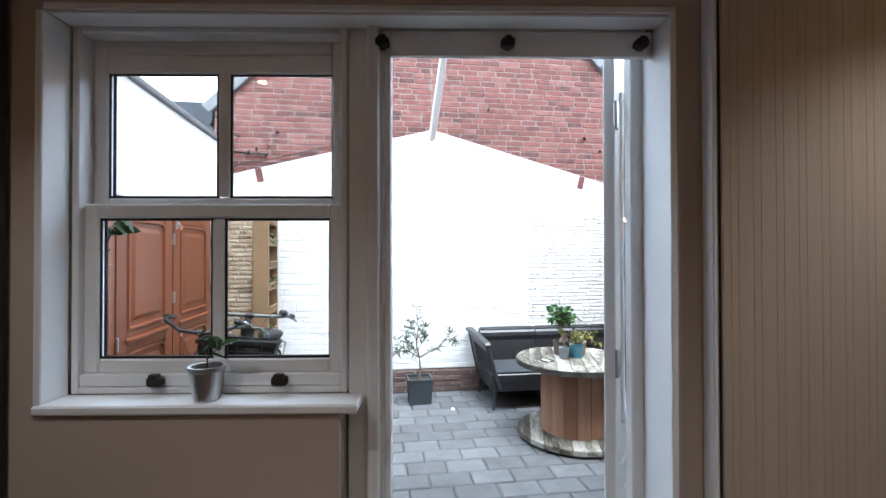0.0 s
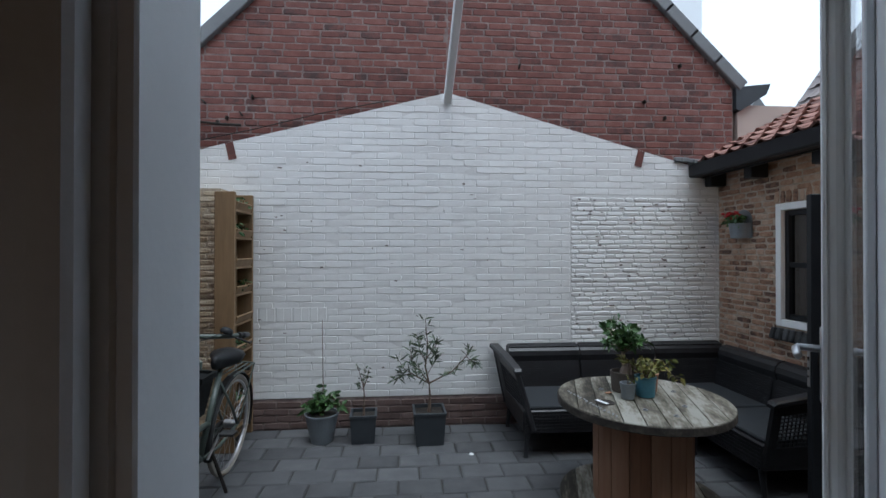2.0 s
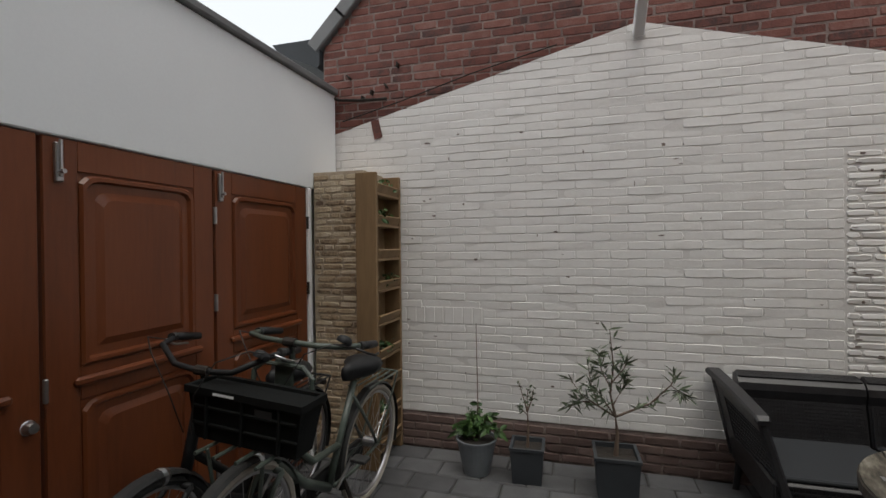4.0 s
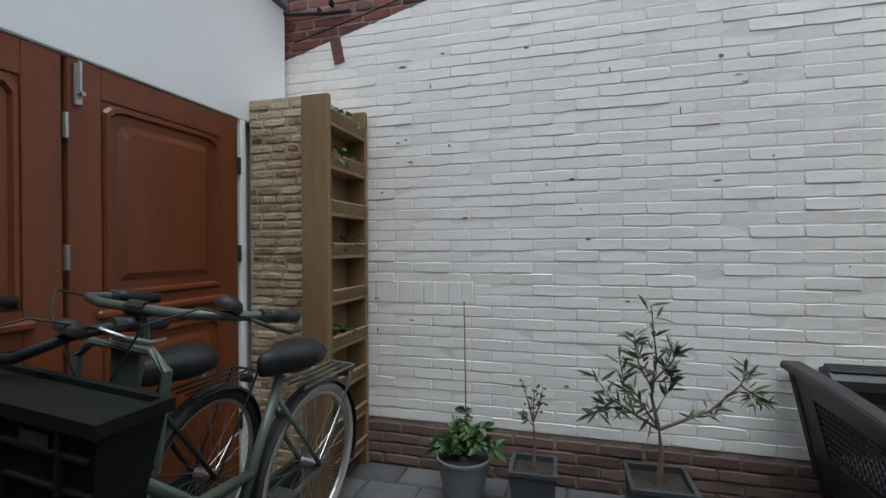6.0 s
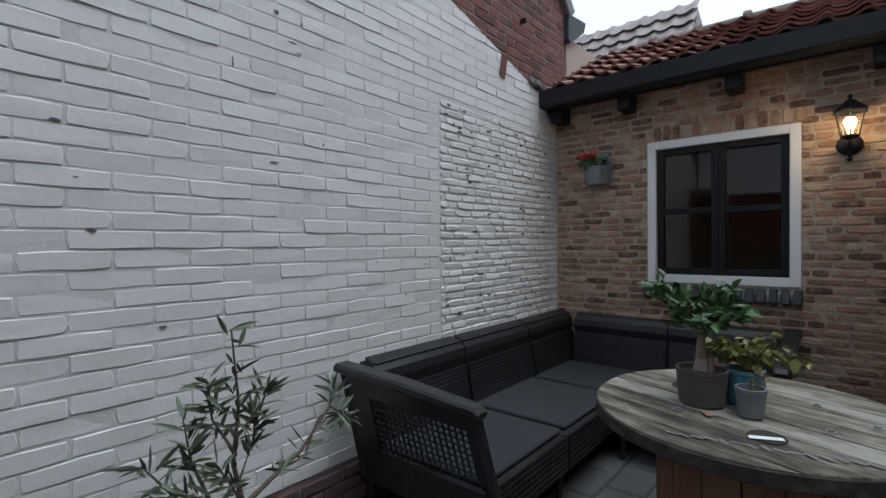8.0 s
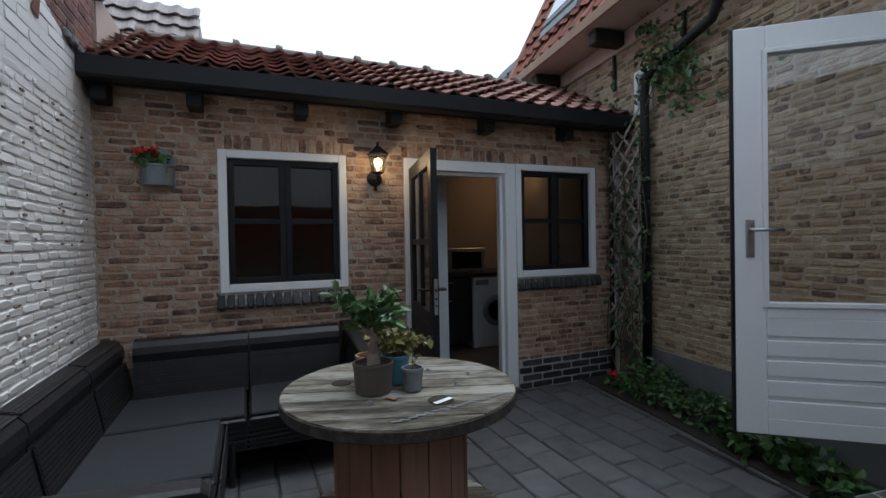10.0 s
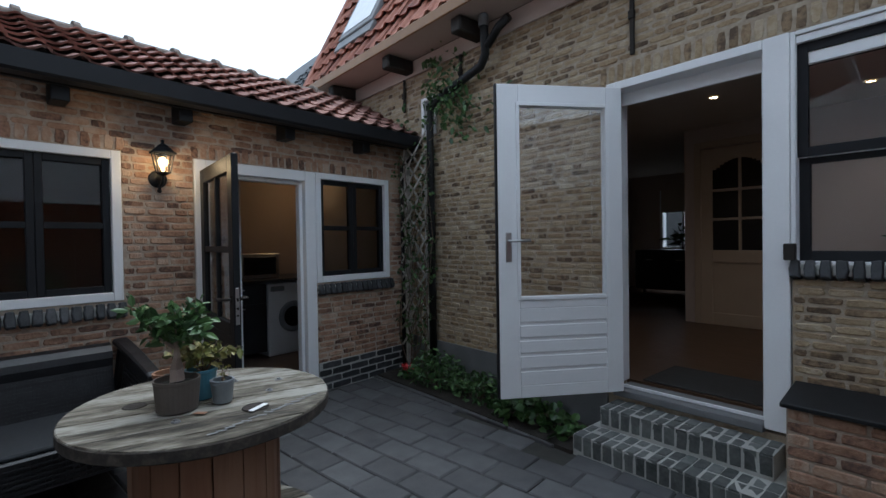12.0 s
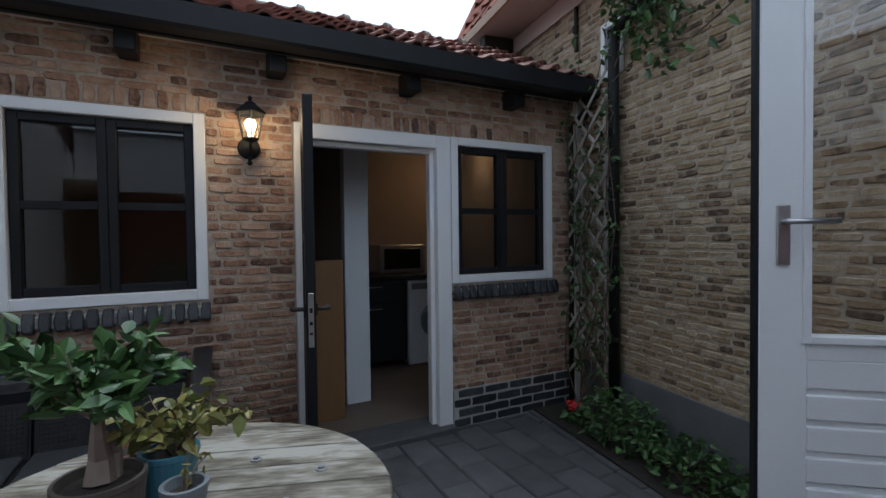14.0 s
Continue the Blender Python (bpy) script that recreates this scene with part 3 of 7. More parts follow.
# ---- room window and door frame of the house ----
t = thing("window_3", HOUSE, "white sash window above a deep plastered sill", "window", kind="structure")
bm = frame_bars(bmesh.new(), -1.757, -0.867, 1.145, 2.385, 0.022, -0.13, 0.012, 0.004)
part("window_frame", bm, "white", t)
for z0, z1, v in ((1.205, 1.765, -0.085), (1.74, 2.325, -0.045)):
    s = part("sash", frame_bars(bmesh.new(), -1.735, -0.882, z0, z1, 0.048, v - 0.02, v + 0.014, 0.006), "white", t, "white painted inner side")
    part("glazing_bar", bx(-1.317, -1.277, v - 0.018, v + 0.012, z0 + 0.052, z1 - 0.052, 0.005), "white", s)
    part("weather_face", frame_bars(bmesh.new(), -1.733, -0.884, z0 + 0.002, z1 - 0.002, 0.05, v + 0.0145, v + 0.022, 0.002), "black", s, "black painted outer side")
    for a, b in ((-1.69, -1.317), (-1.277, -0.927)):
        g = part("pane", bx(a, b, v - 0.002, v + 0.002, z0 + 0.05, z1 - 0.05), "glass", s)
        g.visible_shadow = False
        part("gasket", frame_bars(bmesh.new(), a - 0.002, b + 0.002, z0 + 0.047, (z1 - 0.047 if z0 < 1.5 else 2.216), 0.009, v - 0.012, v - 0.004, 0.001), "black", s, "black glazing gasket")
part("frame_head", bx(-1.733, -0.89, -0.125, -0.0, 2.322, 2.361, 0.003), "white", t)
part("frame_bottom", bx(-1.733, -0.89, -0.125, -0.0, 1.169, 1.208, 0.003), "white", t)
part("head_rail", bx(-1.686, -0.931, -0.066, -0.03, 2.212, 2.276, 0.005), "white", t)
for u in (-1.475, -1.08):
    bm = bx(u - 0.025, u + 0.025, -0.16, -0.13, 1.175, 1.205, 0.006)
    box(bm, u - 0.015, u + 0.015, -0.165, -0.14, 1.2, 1.215, 0.003)
    part("sash_catch", bm, "rust", t, "dark bronze catch")
tagged(obj("window_sill", bx(-1.785, -0.815, -0.25, -0.125, 1.115, 1.145, 0.006), "white", HOUSE), "white painted inner window sill", "sill", kind="structure")
t = thing("door_frame", HOUSE, "white painted frame of the garden door", "door frame", kind="structure")
bm = bmesh.new()
box(bm, -0.865, OP_U0, -0.12, 0.014, 0.3, 2.388, 0.004)
box(bm, OP_U1 - 0.02, 0.163, -0.04, 0.014, 0.3, 2.388, 0.004)
box(bm, OP_U0, OP_U1 - 0.02, -0.12, 0.014, OP_Z1, 2.388, 0.004)
part("frame", bm, "white", t)
bm = bmesh.new()
box(bm, OP_U0, OP_U0 + 0.02, -0.12, -0.05, 0.34, OP_Z1, 0.003)
box(bm, OP_U0 + 0.02, 0.144, -0.125, -0.105, OP_Z1 - 0.085, OP_Z1, 0.003)
part("door_stop", bm, "white", t)
part("weather_strip", bx(-0.8, -0.76, -0.15, -0.121, 0.34, 2.38, 0.006), "white", t)
bm = bx(OP_U0, OP_U1, -0.2, 0.03, 0.28, 0.325, 0.004)
part("sill", bm, "zinc", t, "worn grey threshold")
part("sill_edge", bx(OP_U0, OP_U1, -0.06, -0.045, 0.326, 0.345, 0.002), "white", t, "white draught strip")
for u in (-0.75, -0.34, 0.1):
    bm = bx(u - 0.022, u + 0.022, -0.16, -0.121, 2.275, 2.3, 0.005)
    box(bm, u - 0.012, u + 0.012, -0.165, -0.125, 2.268, 2.306, 0.004)
    part("curtain_bracket", bm, "rust", t, "dark bronze bracket")
# reveal lining
bm = bmesh.new()
box(bm, -1.785, -1.762, -0.24, -0.13, 1.145, 2.338, 0.003)
box(bm, 0.146, 0.166, -0.24, -0.043, 0.33, 2.338, 0.003)
box(bm, -1.762, 0.166, -0.24, -0.13, 2.338, 2.36, 0.003)
tagged(obj("trim", bm, "white", HOUSE), "white painted reveal lining", "trim", kind="structure")

# ---- garden door of the house, open ----
DOOR_S = HOUSE @ pose(0.055, 0.03, 0, 0, 0, 58)
t = thing("door_2", DOOR_S, "white half-glazed garden door, open outwards", "door", kind="structure")
LW, DZ0, DZ1 = 0.845, 0.325, 2.33
bm = bmesh.new()
box(bm, 0, 0.115, -0.02, 0.02, DZ0, DZ1, 0.004)
box(bm, LW - 0.135, LW, -0.02, 0.02, DZ0, DZ1, 0.004)
box(bm, 0.115, LW - 0.135, -0.02, 0.02, DZ1 - 0.13, DZ1, 0.004)
box(bm, 0.115, LW - 0.135, -0.02, 0.02, DZ0, DZ0 + 0.08, 0.004)
box(bm, 0.115, LW - 0.135, -0.02, 0.02, 0.9, 0.975, 0.004)
part("door_leaf", bm, "white", t)
for k in range(5):
    z = DZ0 + 0.08 + k * 0.099
    bm = bx(0.115, LW - 0.135, -0.0195, 0.0195, z + (0.011 if k else 0), z + (0.088 if k < 4 else 0.099), 0.003)
    part("board", bm, "white", t)
part("board_backing", bx(0.115, LW - 0.135, -0.006, 0.006, DZ0 + 0.08, 0.9), "white", t)
g = part("pane", bx(0.115, LW - 0.135, -0.004, 0.004, 0.975, DZ1 - 0.13), "glass", t)
g.visible_shadow = False
for v in (-0.021, 0.021):
    part("glazing_bead", frame_bars(bmesh.new(), 0.1, LW - 0.12, 0.955, DZ1 - 0.115, 0.022, min(v, v * 1.5), max(v, v * 1.5), 0.002), "white", t)
for s in (-1, 1):
    p = part("lock_plate", bx(LW - 0.085, LW - 0.045, min(s * 0.02, s * 0.03), max(s * 0.02, s * 0.03), 1.20, 1.39, 0.004), "steel", t, "brushed steel lock plate")
    h = part("handle", tb([(LW - 0.065, s * 0.03, 1.335), (LW - 0.065, s * 0.075, 1.335), (LW - 0.085, s * 0.08, 1.335), (LW - 0.19, s * 0.08, 1.335)], 0.009, 8), "steel", p, smooth=True)
part("edge_gasket", bx(LW, LW + 0.012, -0.016, 0.016, DZ0, DZ1), "black", t)
for z in (0.55, 1.2, 2.1):
    part("hinge", bx(-0.012, 0.03, -0.032, -0.02, z - 0.05, z + 0.05, 0.003), "steel", t, "steel hinge")


# ---- pantile roofs ----
def pantile_mesh(name, w, l, material, seed):
    """One S-shaped roof tile: x across, y up the slope."""
    rng = random.Random(seed)
    bm = bmesh.new()
    prof = [(0, 0.012), (0.16, 0.0), (0.42, -0.004), (0.62, 0.008), (0.78, 0.026), (0.92, 0.028), (1.06, 0.012)]
    rows = []
    for y, lift in ((0, 0.044), (l * 1.12, 0.0)):
        rows.append([(x * w, y, z + lift) for x, z in prof])
    top = [[bm.verts.new(p) for p in r] for r in rows]
    low = [bm.verts.new((x, y + 0.004, z - 0.016)) for x, y, z in rows[0]]
    for k in range(len(prof) - 1):
        bm.faces.new((top[0][k], top[0][k + 1], top[1][k + 1], top[1][k]))
        bm.faces.new((low[k], low[k + 1], top[0][k + 1], top[0][k]))
    me = bpy.data.meshes.new(name)
    bm.to_mesh(me)
    bm.free()
    me.materials.append(MAT[material])
    return me


def tile_roof(roof, M, u0, u1, length, material, w=0.205, l=0.27, keep=lambda i, j: True, seed=1):
    """Rows of tiles on the slope: local x along the eave, local y up the slope, local z out."""
    rng = random.Random(seed)
    meshes = [pantile_mesh("roof_tile", w, l, material, k) for k in range(3)]
    extra_v, extra_f = [], []
    for j in range(int(length / l)):
        for i in range(int((u1 - u0) / w)):
            m = M @ Matrix.Translation((u0 + i * w + rng.uniform(-0.004, 0.004), j * l + rng.uniform(-0.006, 0.006), rng.uniform(-0.002, 0.004))) @ Euler((rng.uniform(-0.012, 0.012), rng.uniform(-0.02, 0.02), rng.uniform(-0.012, 0.012))).to_matrix().to_4x4()
            me = rng.choice(meshes)
            if keep(i, j):
                ob = new("roof_tile", me)
                ob.parent = roof
                ob.matrix_local = m
            else:
                k = len(extra_v)
                extra_v += [m @ v.co for v in me.vertices]
                extra_f += [tuple(q + k for q in p.vertices) for p in me.polygons]
    if extra_v:
        me = bpy.data.meshes.new("roof_tile_field")
        me.from_pydata(extra_v, [], extra_f)
        me.materials.append(MAT[material])
        ob = new("roof_tile_field", me)
        ob.parent = roof
        tagged(ob, kind="stuff")


# outbuilding roof: eave towards the yard, ridge behind
EAVE_X, EAVE_Z, RIDGE_X, RIDGE_Z = 2.93, 2.40, 4.2, 3.06
slope = math.atan2(RIDGE_Z - EAVE_Z, RIDGE_X - EAVE_X)
run = math.hypot(RIDGE_Z - EAVE_Z, RIDGE_X - EAVE_X)
bm = bmesh.new()
sec = [(EAVE_X + 0.02, EAVE_Z - 0.03), (RIDGE_X, RIDGE_Z - 0.04), (5.45, EAVE_Z - 0.03), (5.45, EAVE_Z - 0.10), (RIDGE_X, RIDGE_Z - 0.12), (EAVE_X + 0.02, EAVE_Z - 0.07)]
a = [bm.verts.new((x, 0.55, z)) for x, z in sec]
b = [bm.verts.new((x, 5.27, z)) for x, z in sec]
for i in range(6):
    bm.faces.new((a[i], a[(i + 1) % 6], b[(i + 1) % 6], b[i]))
bm.faces.new((a[0], a[1], a[4], a[5]))
bm.faces.new((a[1], a[2], a[3], a[4]))
bm.faces.new((b[0], b[1], b[4], b[5]))
bm.faces.new((b[1], b[2], b[3], b[4]))
roof_e = tagged(obj("roof_east", bm, "ridge"), "low roof of worn brown-red pantiles", "roof", kind="structure")
SL = pose(EAVE_X, 5.27, EAVE_Z, 0, 0, -90) @ Matrix.Rotation(slope, 4, "X")
tile_roof(roof_e, SL, 0, 4.45, run, "roof2", w=0.17, l=0.2, seed=21)
for k in range(12):
    y0 = 5.2 - k * 0.36
    bm = bmesh.new()
    n = 7
    ends = []
    for y, r in ((y0, 0.128), (y0 - 0.05, 0.122), (y0 - 0.06, 0.094), (y0 - 0.38, 0.09)):
        ends.append([bm.verts.new((RIDGE_X + r * math.cos(math.pi * q / (n - 1)), y, RIDGE_Z - 0.03 + r * 0.85 * math.sin(math.pi * q / (n - 1)))) for q in range(n)])
    for r0, r1 in zip(ends, ends[1:]):
        for q in range(n - 1):
            bm.faces.new((r0[q], r0[q + 1], r1[q + 1], r1[q]))
    bm.faces.new(ends[0])
    part("ridge_tile", bm, "ridge", roof_e, smooth=False)
# gutter, rafter ends and soffit
t = thing("gutter", I4, "black half-round roof gutter along the eave", "gutter", kind="structure")
bm = bmesh.new()
prof = [(2.97, 2.40), (2.97, 2.30), (2.955, 2.285), (2.86, 2.285), (2.845, 2.30), (2.845, 2.405), (2.855, 2.405), (2.86, 2.30), (2.955, 2.30), (2.96, 2.40)]
a = [bm.verts.new((x, 0.98, z)) for x, z in prof]
b = [bm.verts.new((x, 5.265, z)) for x, z in prof]
for i in range(len(prof)):
    j = (i + 1) % len(prof)
    bm.faces.new((a[i], a[j], b[j], b[i]))
bm.faces.new(a)
bm.faces.new(b[::-1])
part("gutter_channel", bm, "black", t)
part("fascia", bx(2.972, 3.0, 0.98, 5.265, 2.28, 2.38), "black", t)
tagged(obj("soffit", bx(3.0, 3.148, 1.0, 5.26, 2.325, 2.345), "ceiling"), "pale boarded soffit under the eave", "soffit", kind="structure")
for y in (5.2, 4.69, 4.03, 3.35, 2.56, 1.775):
    tagged(obj("rafter_end", bx(2.99, 3.145, y - 0.045, y + 0.045, 2.195, 2.322, 0.006), "black"), "black painted rafter end under the eave", "rafter end", group="rafter ends", kind="structure")

# house roof: steep orange pantiles
S_EAVE_V, S_EAVE_Z = 0.33, 3.30
hs = math.atan2(2.0, 1.0)
bm = bmesh.new()
sec = [(S_EAVE_V, S_EAVE_Z - 0.03), (S_EAVE_V - 1.5, S_EAVE_Z + 2.97), (S_EAVE_V - 5.5, S_EAVE_Z + 4.0), (S_EAVE_V - 5.5, S_EAVE_Z - 0.3), (-0.22, 3.2), (0.0, 3.2)]
a = [bm.verts.new((-3.4, v, z)) for v, z in sec]
b = [bm.verts.new((4.2, v, z)) for v, z in sec]
for i in range(6):
    bm.faces.new((a[i], a[(i + 1) % 6], b[(i + 1) % 6], b[i]))
bm.faces.new(a)
bm.faces.new(b[::-1])
roof_s = tagged(obj("roof_south", bm, "ridge", HOUSE), "steep house roof of orange pantiles", "roof", kind="structure")
tile_roof(roof_s, pose(4.2, S_EAVE_V, S_EAVE_Z, 0, 0, 180) @ Matrix.Rotation(hs, 4, "X"), 0, 7.2, 3.3, "roof", w=0.2, l=0.25, keep=lambda i, j: i < 22 and j < 11, seed=22)
for k in range(9):
    m = pose(4.2, S_EAVE_V, S_EAVE_Z, 0, 0, 180) @ Matrix.Rotation(hs, 4, "X")
    bm = bmesh.new()
    box(bm, -0.05, 0.1, k * 0.3, k * 0.3 + 0.33, -0.06, 0.055, 0.02, m)
    part("verge_tile", bm, "roof", roof_s)
tagged(obj("eave_board", bx(-3.4, 4.23, 0.02, 0.4, 3.2, 3.235, 0.004), "plaster", HOUSE), "pale weathered eave board", "eave board", kind="structure")
tagged(obj("fascia_board", bx(-3.4, 4.24, 0.4, 0.42, 3.19, 3.285, 0.006), "oak", HOUSE), "weathered tan fascia board under the tiles", "fascia", kind="structure")
tagged(obj("wall_plate", bx(-3.3, 3.8, 0.01, 0.03, 3.04, 3.19), "plaster", HOUSE), "pale render band under the eave", "trim", kind="structure")
for u in (1.32, 2.35, 3.5):
    tagged(obj("eave_bracket", bx(u - 0.06, u + 0.06, 0.031, 0.34, 3.06, 3.188, 0.012), "rust", HOUSE), "dark wooden eave bracket", "bracket", group="eave brackets", kind="structure")
# skylight
m = HOUSE @ pose(3.56, S_EAVE_V - 0.21, S_EAVE_Z + 0.42, 0, 0, 180) @ Matrix.Rotation(hs, 4, "X")
t = thing("skylight", m, "grey roof window set in the orange tiles", "skylight", kind="structure")
part("frame", bx(0, 0.75, 0, 1.1, 0.01, 0.09, 0.01), "zinc", t)
part("pane", bx(0.07, 0.68, 0.08, 1.03, 0.091, 0.096), "steel", t, "pane mirroring the sky")
part("apron", bx(-0.03, 0.78, -0.14, 0.0, 0.02, 0.07, 0.006), "zinc", t)

# ---- neighbour's roof trim, eaves and strut ----
for s, (u_e, z_e) in (("a", (GX1, 3.15)), ("b", (GX0, 3.15))):
    d = Vector((APEX_U - u_e, 0, APEX_Z - z_e))
    L = d.length
    ang2 = math.atan2(d.z, d.x)
    m = NORTH @ Matrix.Translation((u_e, 0, z_e)) @ Matrix.Rotation(-ang2, 4, "Y")
    up = 1 if s == "b" else -1
    verge = thing("roof_verge", m, "grey concrete verge tiles on the brick gable", "roof edge", kind="structure")
    n = int(L / 0.34)
    for k in range(n):
        lo, hi = (0.0, 0.12) if up > 0 else (-0.12, 0.0)
        bm = bx(k * 0.34 - 0.05, k * 0.34 + 0.33, -0.3, 0.05, lo + up * (0.012 - 0.0), hi + up * 0.012, 0.01)
        part("verge_tile", bm, "zinc", verge, M=pose(0, 0, 0, 0, up * 2.0, 0))
t = thing("box_gutter", I4, "dark zinc box gutter at the gable corner", "gutter", kind="structure")
bm = bmesh.new()
for pts in ([(-1.875, 3.03), (-1.875, 3.24), (-2.32, 3.24), (-2.26, 3.17), (-1.9, 3.0)],):
    a = [bm.verts.new((x, 5.24, z)) for x, z in pts]
    b = [bm.verts.new((x, 7.2, z)) for x, z in pts]
    for i in range(5):
        bm.faces.new((a[i], a[(i + 1) % 5], b[(i + 1) % 5], b[i]))
    bm.faces.new(a)
part("gutter_box", bm, "planter", t)
t = copy_thing(t, I4)
bpy.data.objects.remove(t.children[0])
bm = bmesh.new()
pts = [(3.31, 2.95), (3.31, 3.16), (3.66, 3.2), (3.62, 3.1), (3.35, 2.93)]
a = [bm.verts.new((x, 5.24, z)) for x, z in pts]
b = [bm.verts.new((x, 7.2, z)) for x, z in pts]
for i in range(5):
    bm.faces.new((a[i], a[(i + 1) % 5], b[(i + 1) % 5], b[i]))
bm.faces.new(a)
part("gutter_box", bm, "planter", t)
# the neighbour's house behind its gable
bm = bmesh.new()
sec = [(-3.30, 0), (1.86, 0), (1.86, 3.2), (-0.72, 5.85), (-3.30, 3.2)]
a = [bm.verts.new((-u, 5.54, z)) for u, z in sec]
b = [bm.verts.new((-u, 12.0, z)) for u, z in sec]
for i in range(5):
    bm.faces.new((a[i], a[(i + 1) % 5], b[(i + 1) % 5], b[i]))
bm.faces.new(a)
bm.faces.new(b[::-1])
tagged(obj("neighbour_house", bm, "roof3"), "neighbouring house behind the brick gable", "house")
m = look((0.53, 5.27, 2.95), (0.60, 4.2, 4.10))
tagged(obj("strut", bx(-0.035, 0.035, -0.035, 0.035, -3.0, 0.0, 0.006), "stucco", m), "pale grey square wooden strut fixed to the gable", "strut", kind="structure")
# red patches where beams were cut off
for x, z, r in ((-1.39, 2.47, -12), (2.36, 2.46, 14)):
    tagged(obj("cut_beam_patch", bx(-0.035, 0.035, -0.004, 0.0, -0.075, 0.075, 0.001), "red_brick", pose(x, 5.272, z, 0, r, 0)), "unpainted red brick patch in the white wall", "wall patch", group="unpainted patches", kind="structure")

# ---- far roofs and a chimney ----
bm = bmesh.new()
a = [bm.verts.new(p) for p in ((6.5, 7.6, 4.45), (6.5, 4.93, 4.33), (5.6, 4.80, 3.2), (5.6, 7.6, 3.2))]
b = [bm.verts.new(p) for p in ((7.9, 7.6, 3.2), (7.9, 4.80, 3.2))]
bm.faces.new(a)
bm.faces.new((a[0], a[1], b[1], b[0]))
bm.faces.new((a[1], a[2], b[1]))
bm.faces.new((a[0], a[3], b[0]))
t = thing("far_house", I4, "far house with a grey-brown tiled roof", "house")
part("roof", bm, "roof3", t)
part("wall", bx(5.8, 7.7, 4.95, 7.5, 0, 3.3), "orange_brick", t)
f_slope = math.atan2(1.15, 0.9)
tile_roof(t, pose(5.58, 7.55, 3.2, 0, 0, -90) @ Matrix.Rotation(f_slope, 4, "X"), 0, 2.7, 1.5, "roof3", w=0.22, l=0.25, keep=lambda i, j: False, seed=31)
t = thing("chimney_house", I4, "pale rendered building behind the gable", "house")
part("wall", bx(3.95, 4.67, 7.8, 9.5, 0, 6.4), "stucco", t)
part("coping", bx(3.9, 4.72, 7.75, 9.55, 6.4, 6.5, 0.02), "zinc", t)
t = thing("shed", I4, "small shed with a dark grey roof", "shed")
bm = bmesh.new()
a = [bm.verts.new(p) for p in ((4.75, 7.2, 3.2), (5.1, 7.2, 3.78), (5.6, 7.2, 3.1))]
b = [bm.verts.new(p) for p in ((4.75, 9.2, 3.2), (5.1, 9.2, 3.78), (5.6, 9.2, 3.1))]
for i in range(3):
    bm.faces.new((a[i], a[(i + 1) % 3], b[(i + 1) % 3], b[i]))
bm.faces.new(a)
part("roof", bm, "zinc", t)
part("wall", bx(4.8, 5.5, 7.25, 9.15, 0, 3.2), "orange_brick", t)
t = thing("row_house", HOUSE, "neighbouring house with a dark slate roof", "house")
bm = bmesh.new()
sec = [(0.4, 3.0), (-2.2, 5.9), (-5.0, 3.0)]
a = [bm.verts.new((4.9, v, z)) for v, z in sec]
b = [bm.verts.new((10.5, v, z)) for v, z in sec]
for i in range(3):
    bm.faces.new((a[i], a[(i + 1) % 3], b[(i + 1) % 3], b[i]))
bm.faces.new(a)
part("roof", bm, "planter", t)
part("wall", bx(5.0, 10.4, -4.6, 0.0, 0, 3.0), "yellow_brick", t)
rs = math.atan2(2.9, 2.6)
tile_roof(t, pose(7.4, 0.42, 3.0, 0, 0, 180) @ Matrix.Rotation(rs, 4, "X"), 0, 2.5, 3.9, "planter", w=0.25, l=0.3, keep=lambda i, j: False, seed=33)

# ---- garage doors, fascia and pier ----
tagged(obj("garage_fascia", bx(-5.25, -0.2, -0.05, 0.0, 1.975, 2.76, 0.006), "stucco", WEST), "smooth white fascia board above the garage doors", "fascia", kind="structure")
tagged(obj("garage_coping", bx(-5.25, -0.2, -0.14, 0.03, 2.762, 2.81, 0.008), "zinc", WEST), "grey zinc coping on the white fascia", "coping", kind="structure")
tagged(obj("garage_roof", bx(-4.6, -1.82, 0.2, 5.27, 2.55, 2.7), "zinc"), "flat garage roof", "roof", kind="structure")
tagged(obj("wall_garage_back", bx(-4.7, -4.6, 0.2, 5.27, 0, 2.7), "stucco"), "garage back wall", "wall", kind="structure")
tagged(obj("garage_post", bx(-4.875, -4.832, -0.05, 0.005, 0, 1.972, 0.004), "white", WEST), "white painted post beside the garage doors", "post", kind="structure")
pier = tagged(obj("brick_pier", wall_mesh(1.335, 1.735, 0, 2.09, -0.36, -0.008), "yellow_mortar", pose(0, 4.90, 0, 0, 0, 180)), "weathered yellow brick pier beside the garage", "pier", kind="structure")


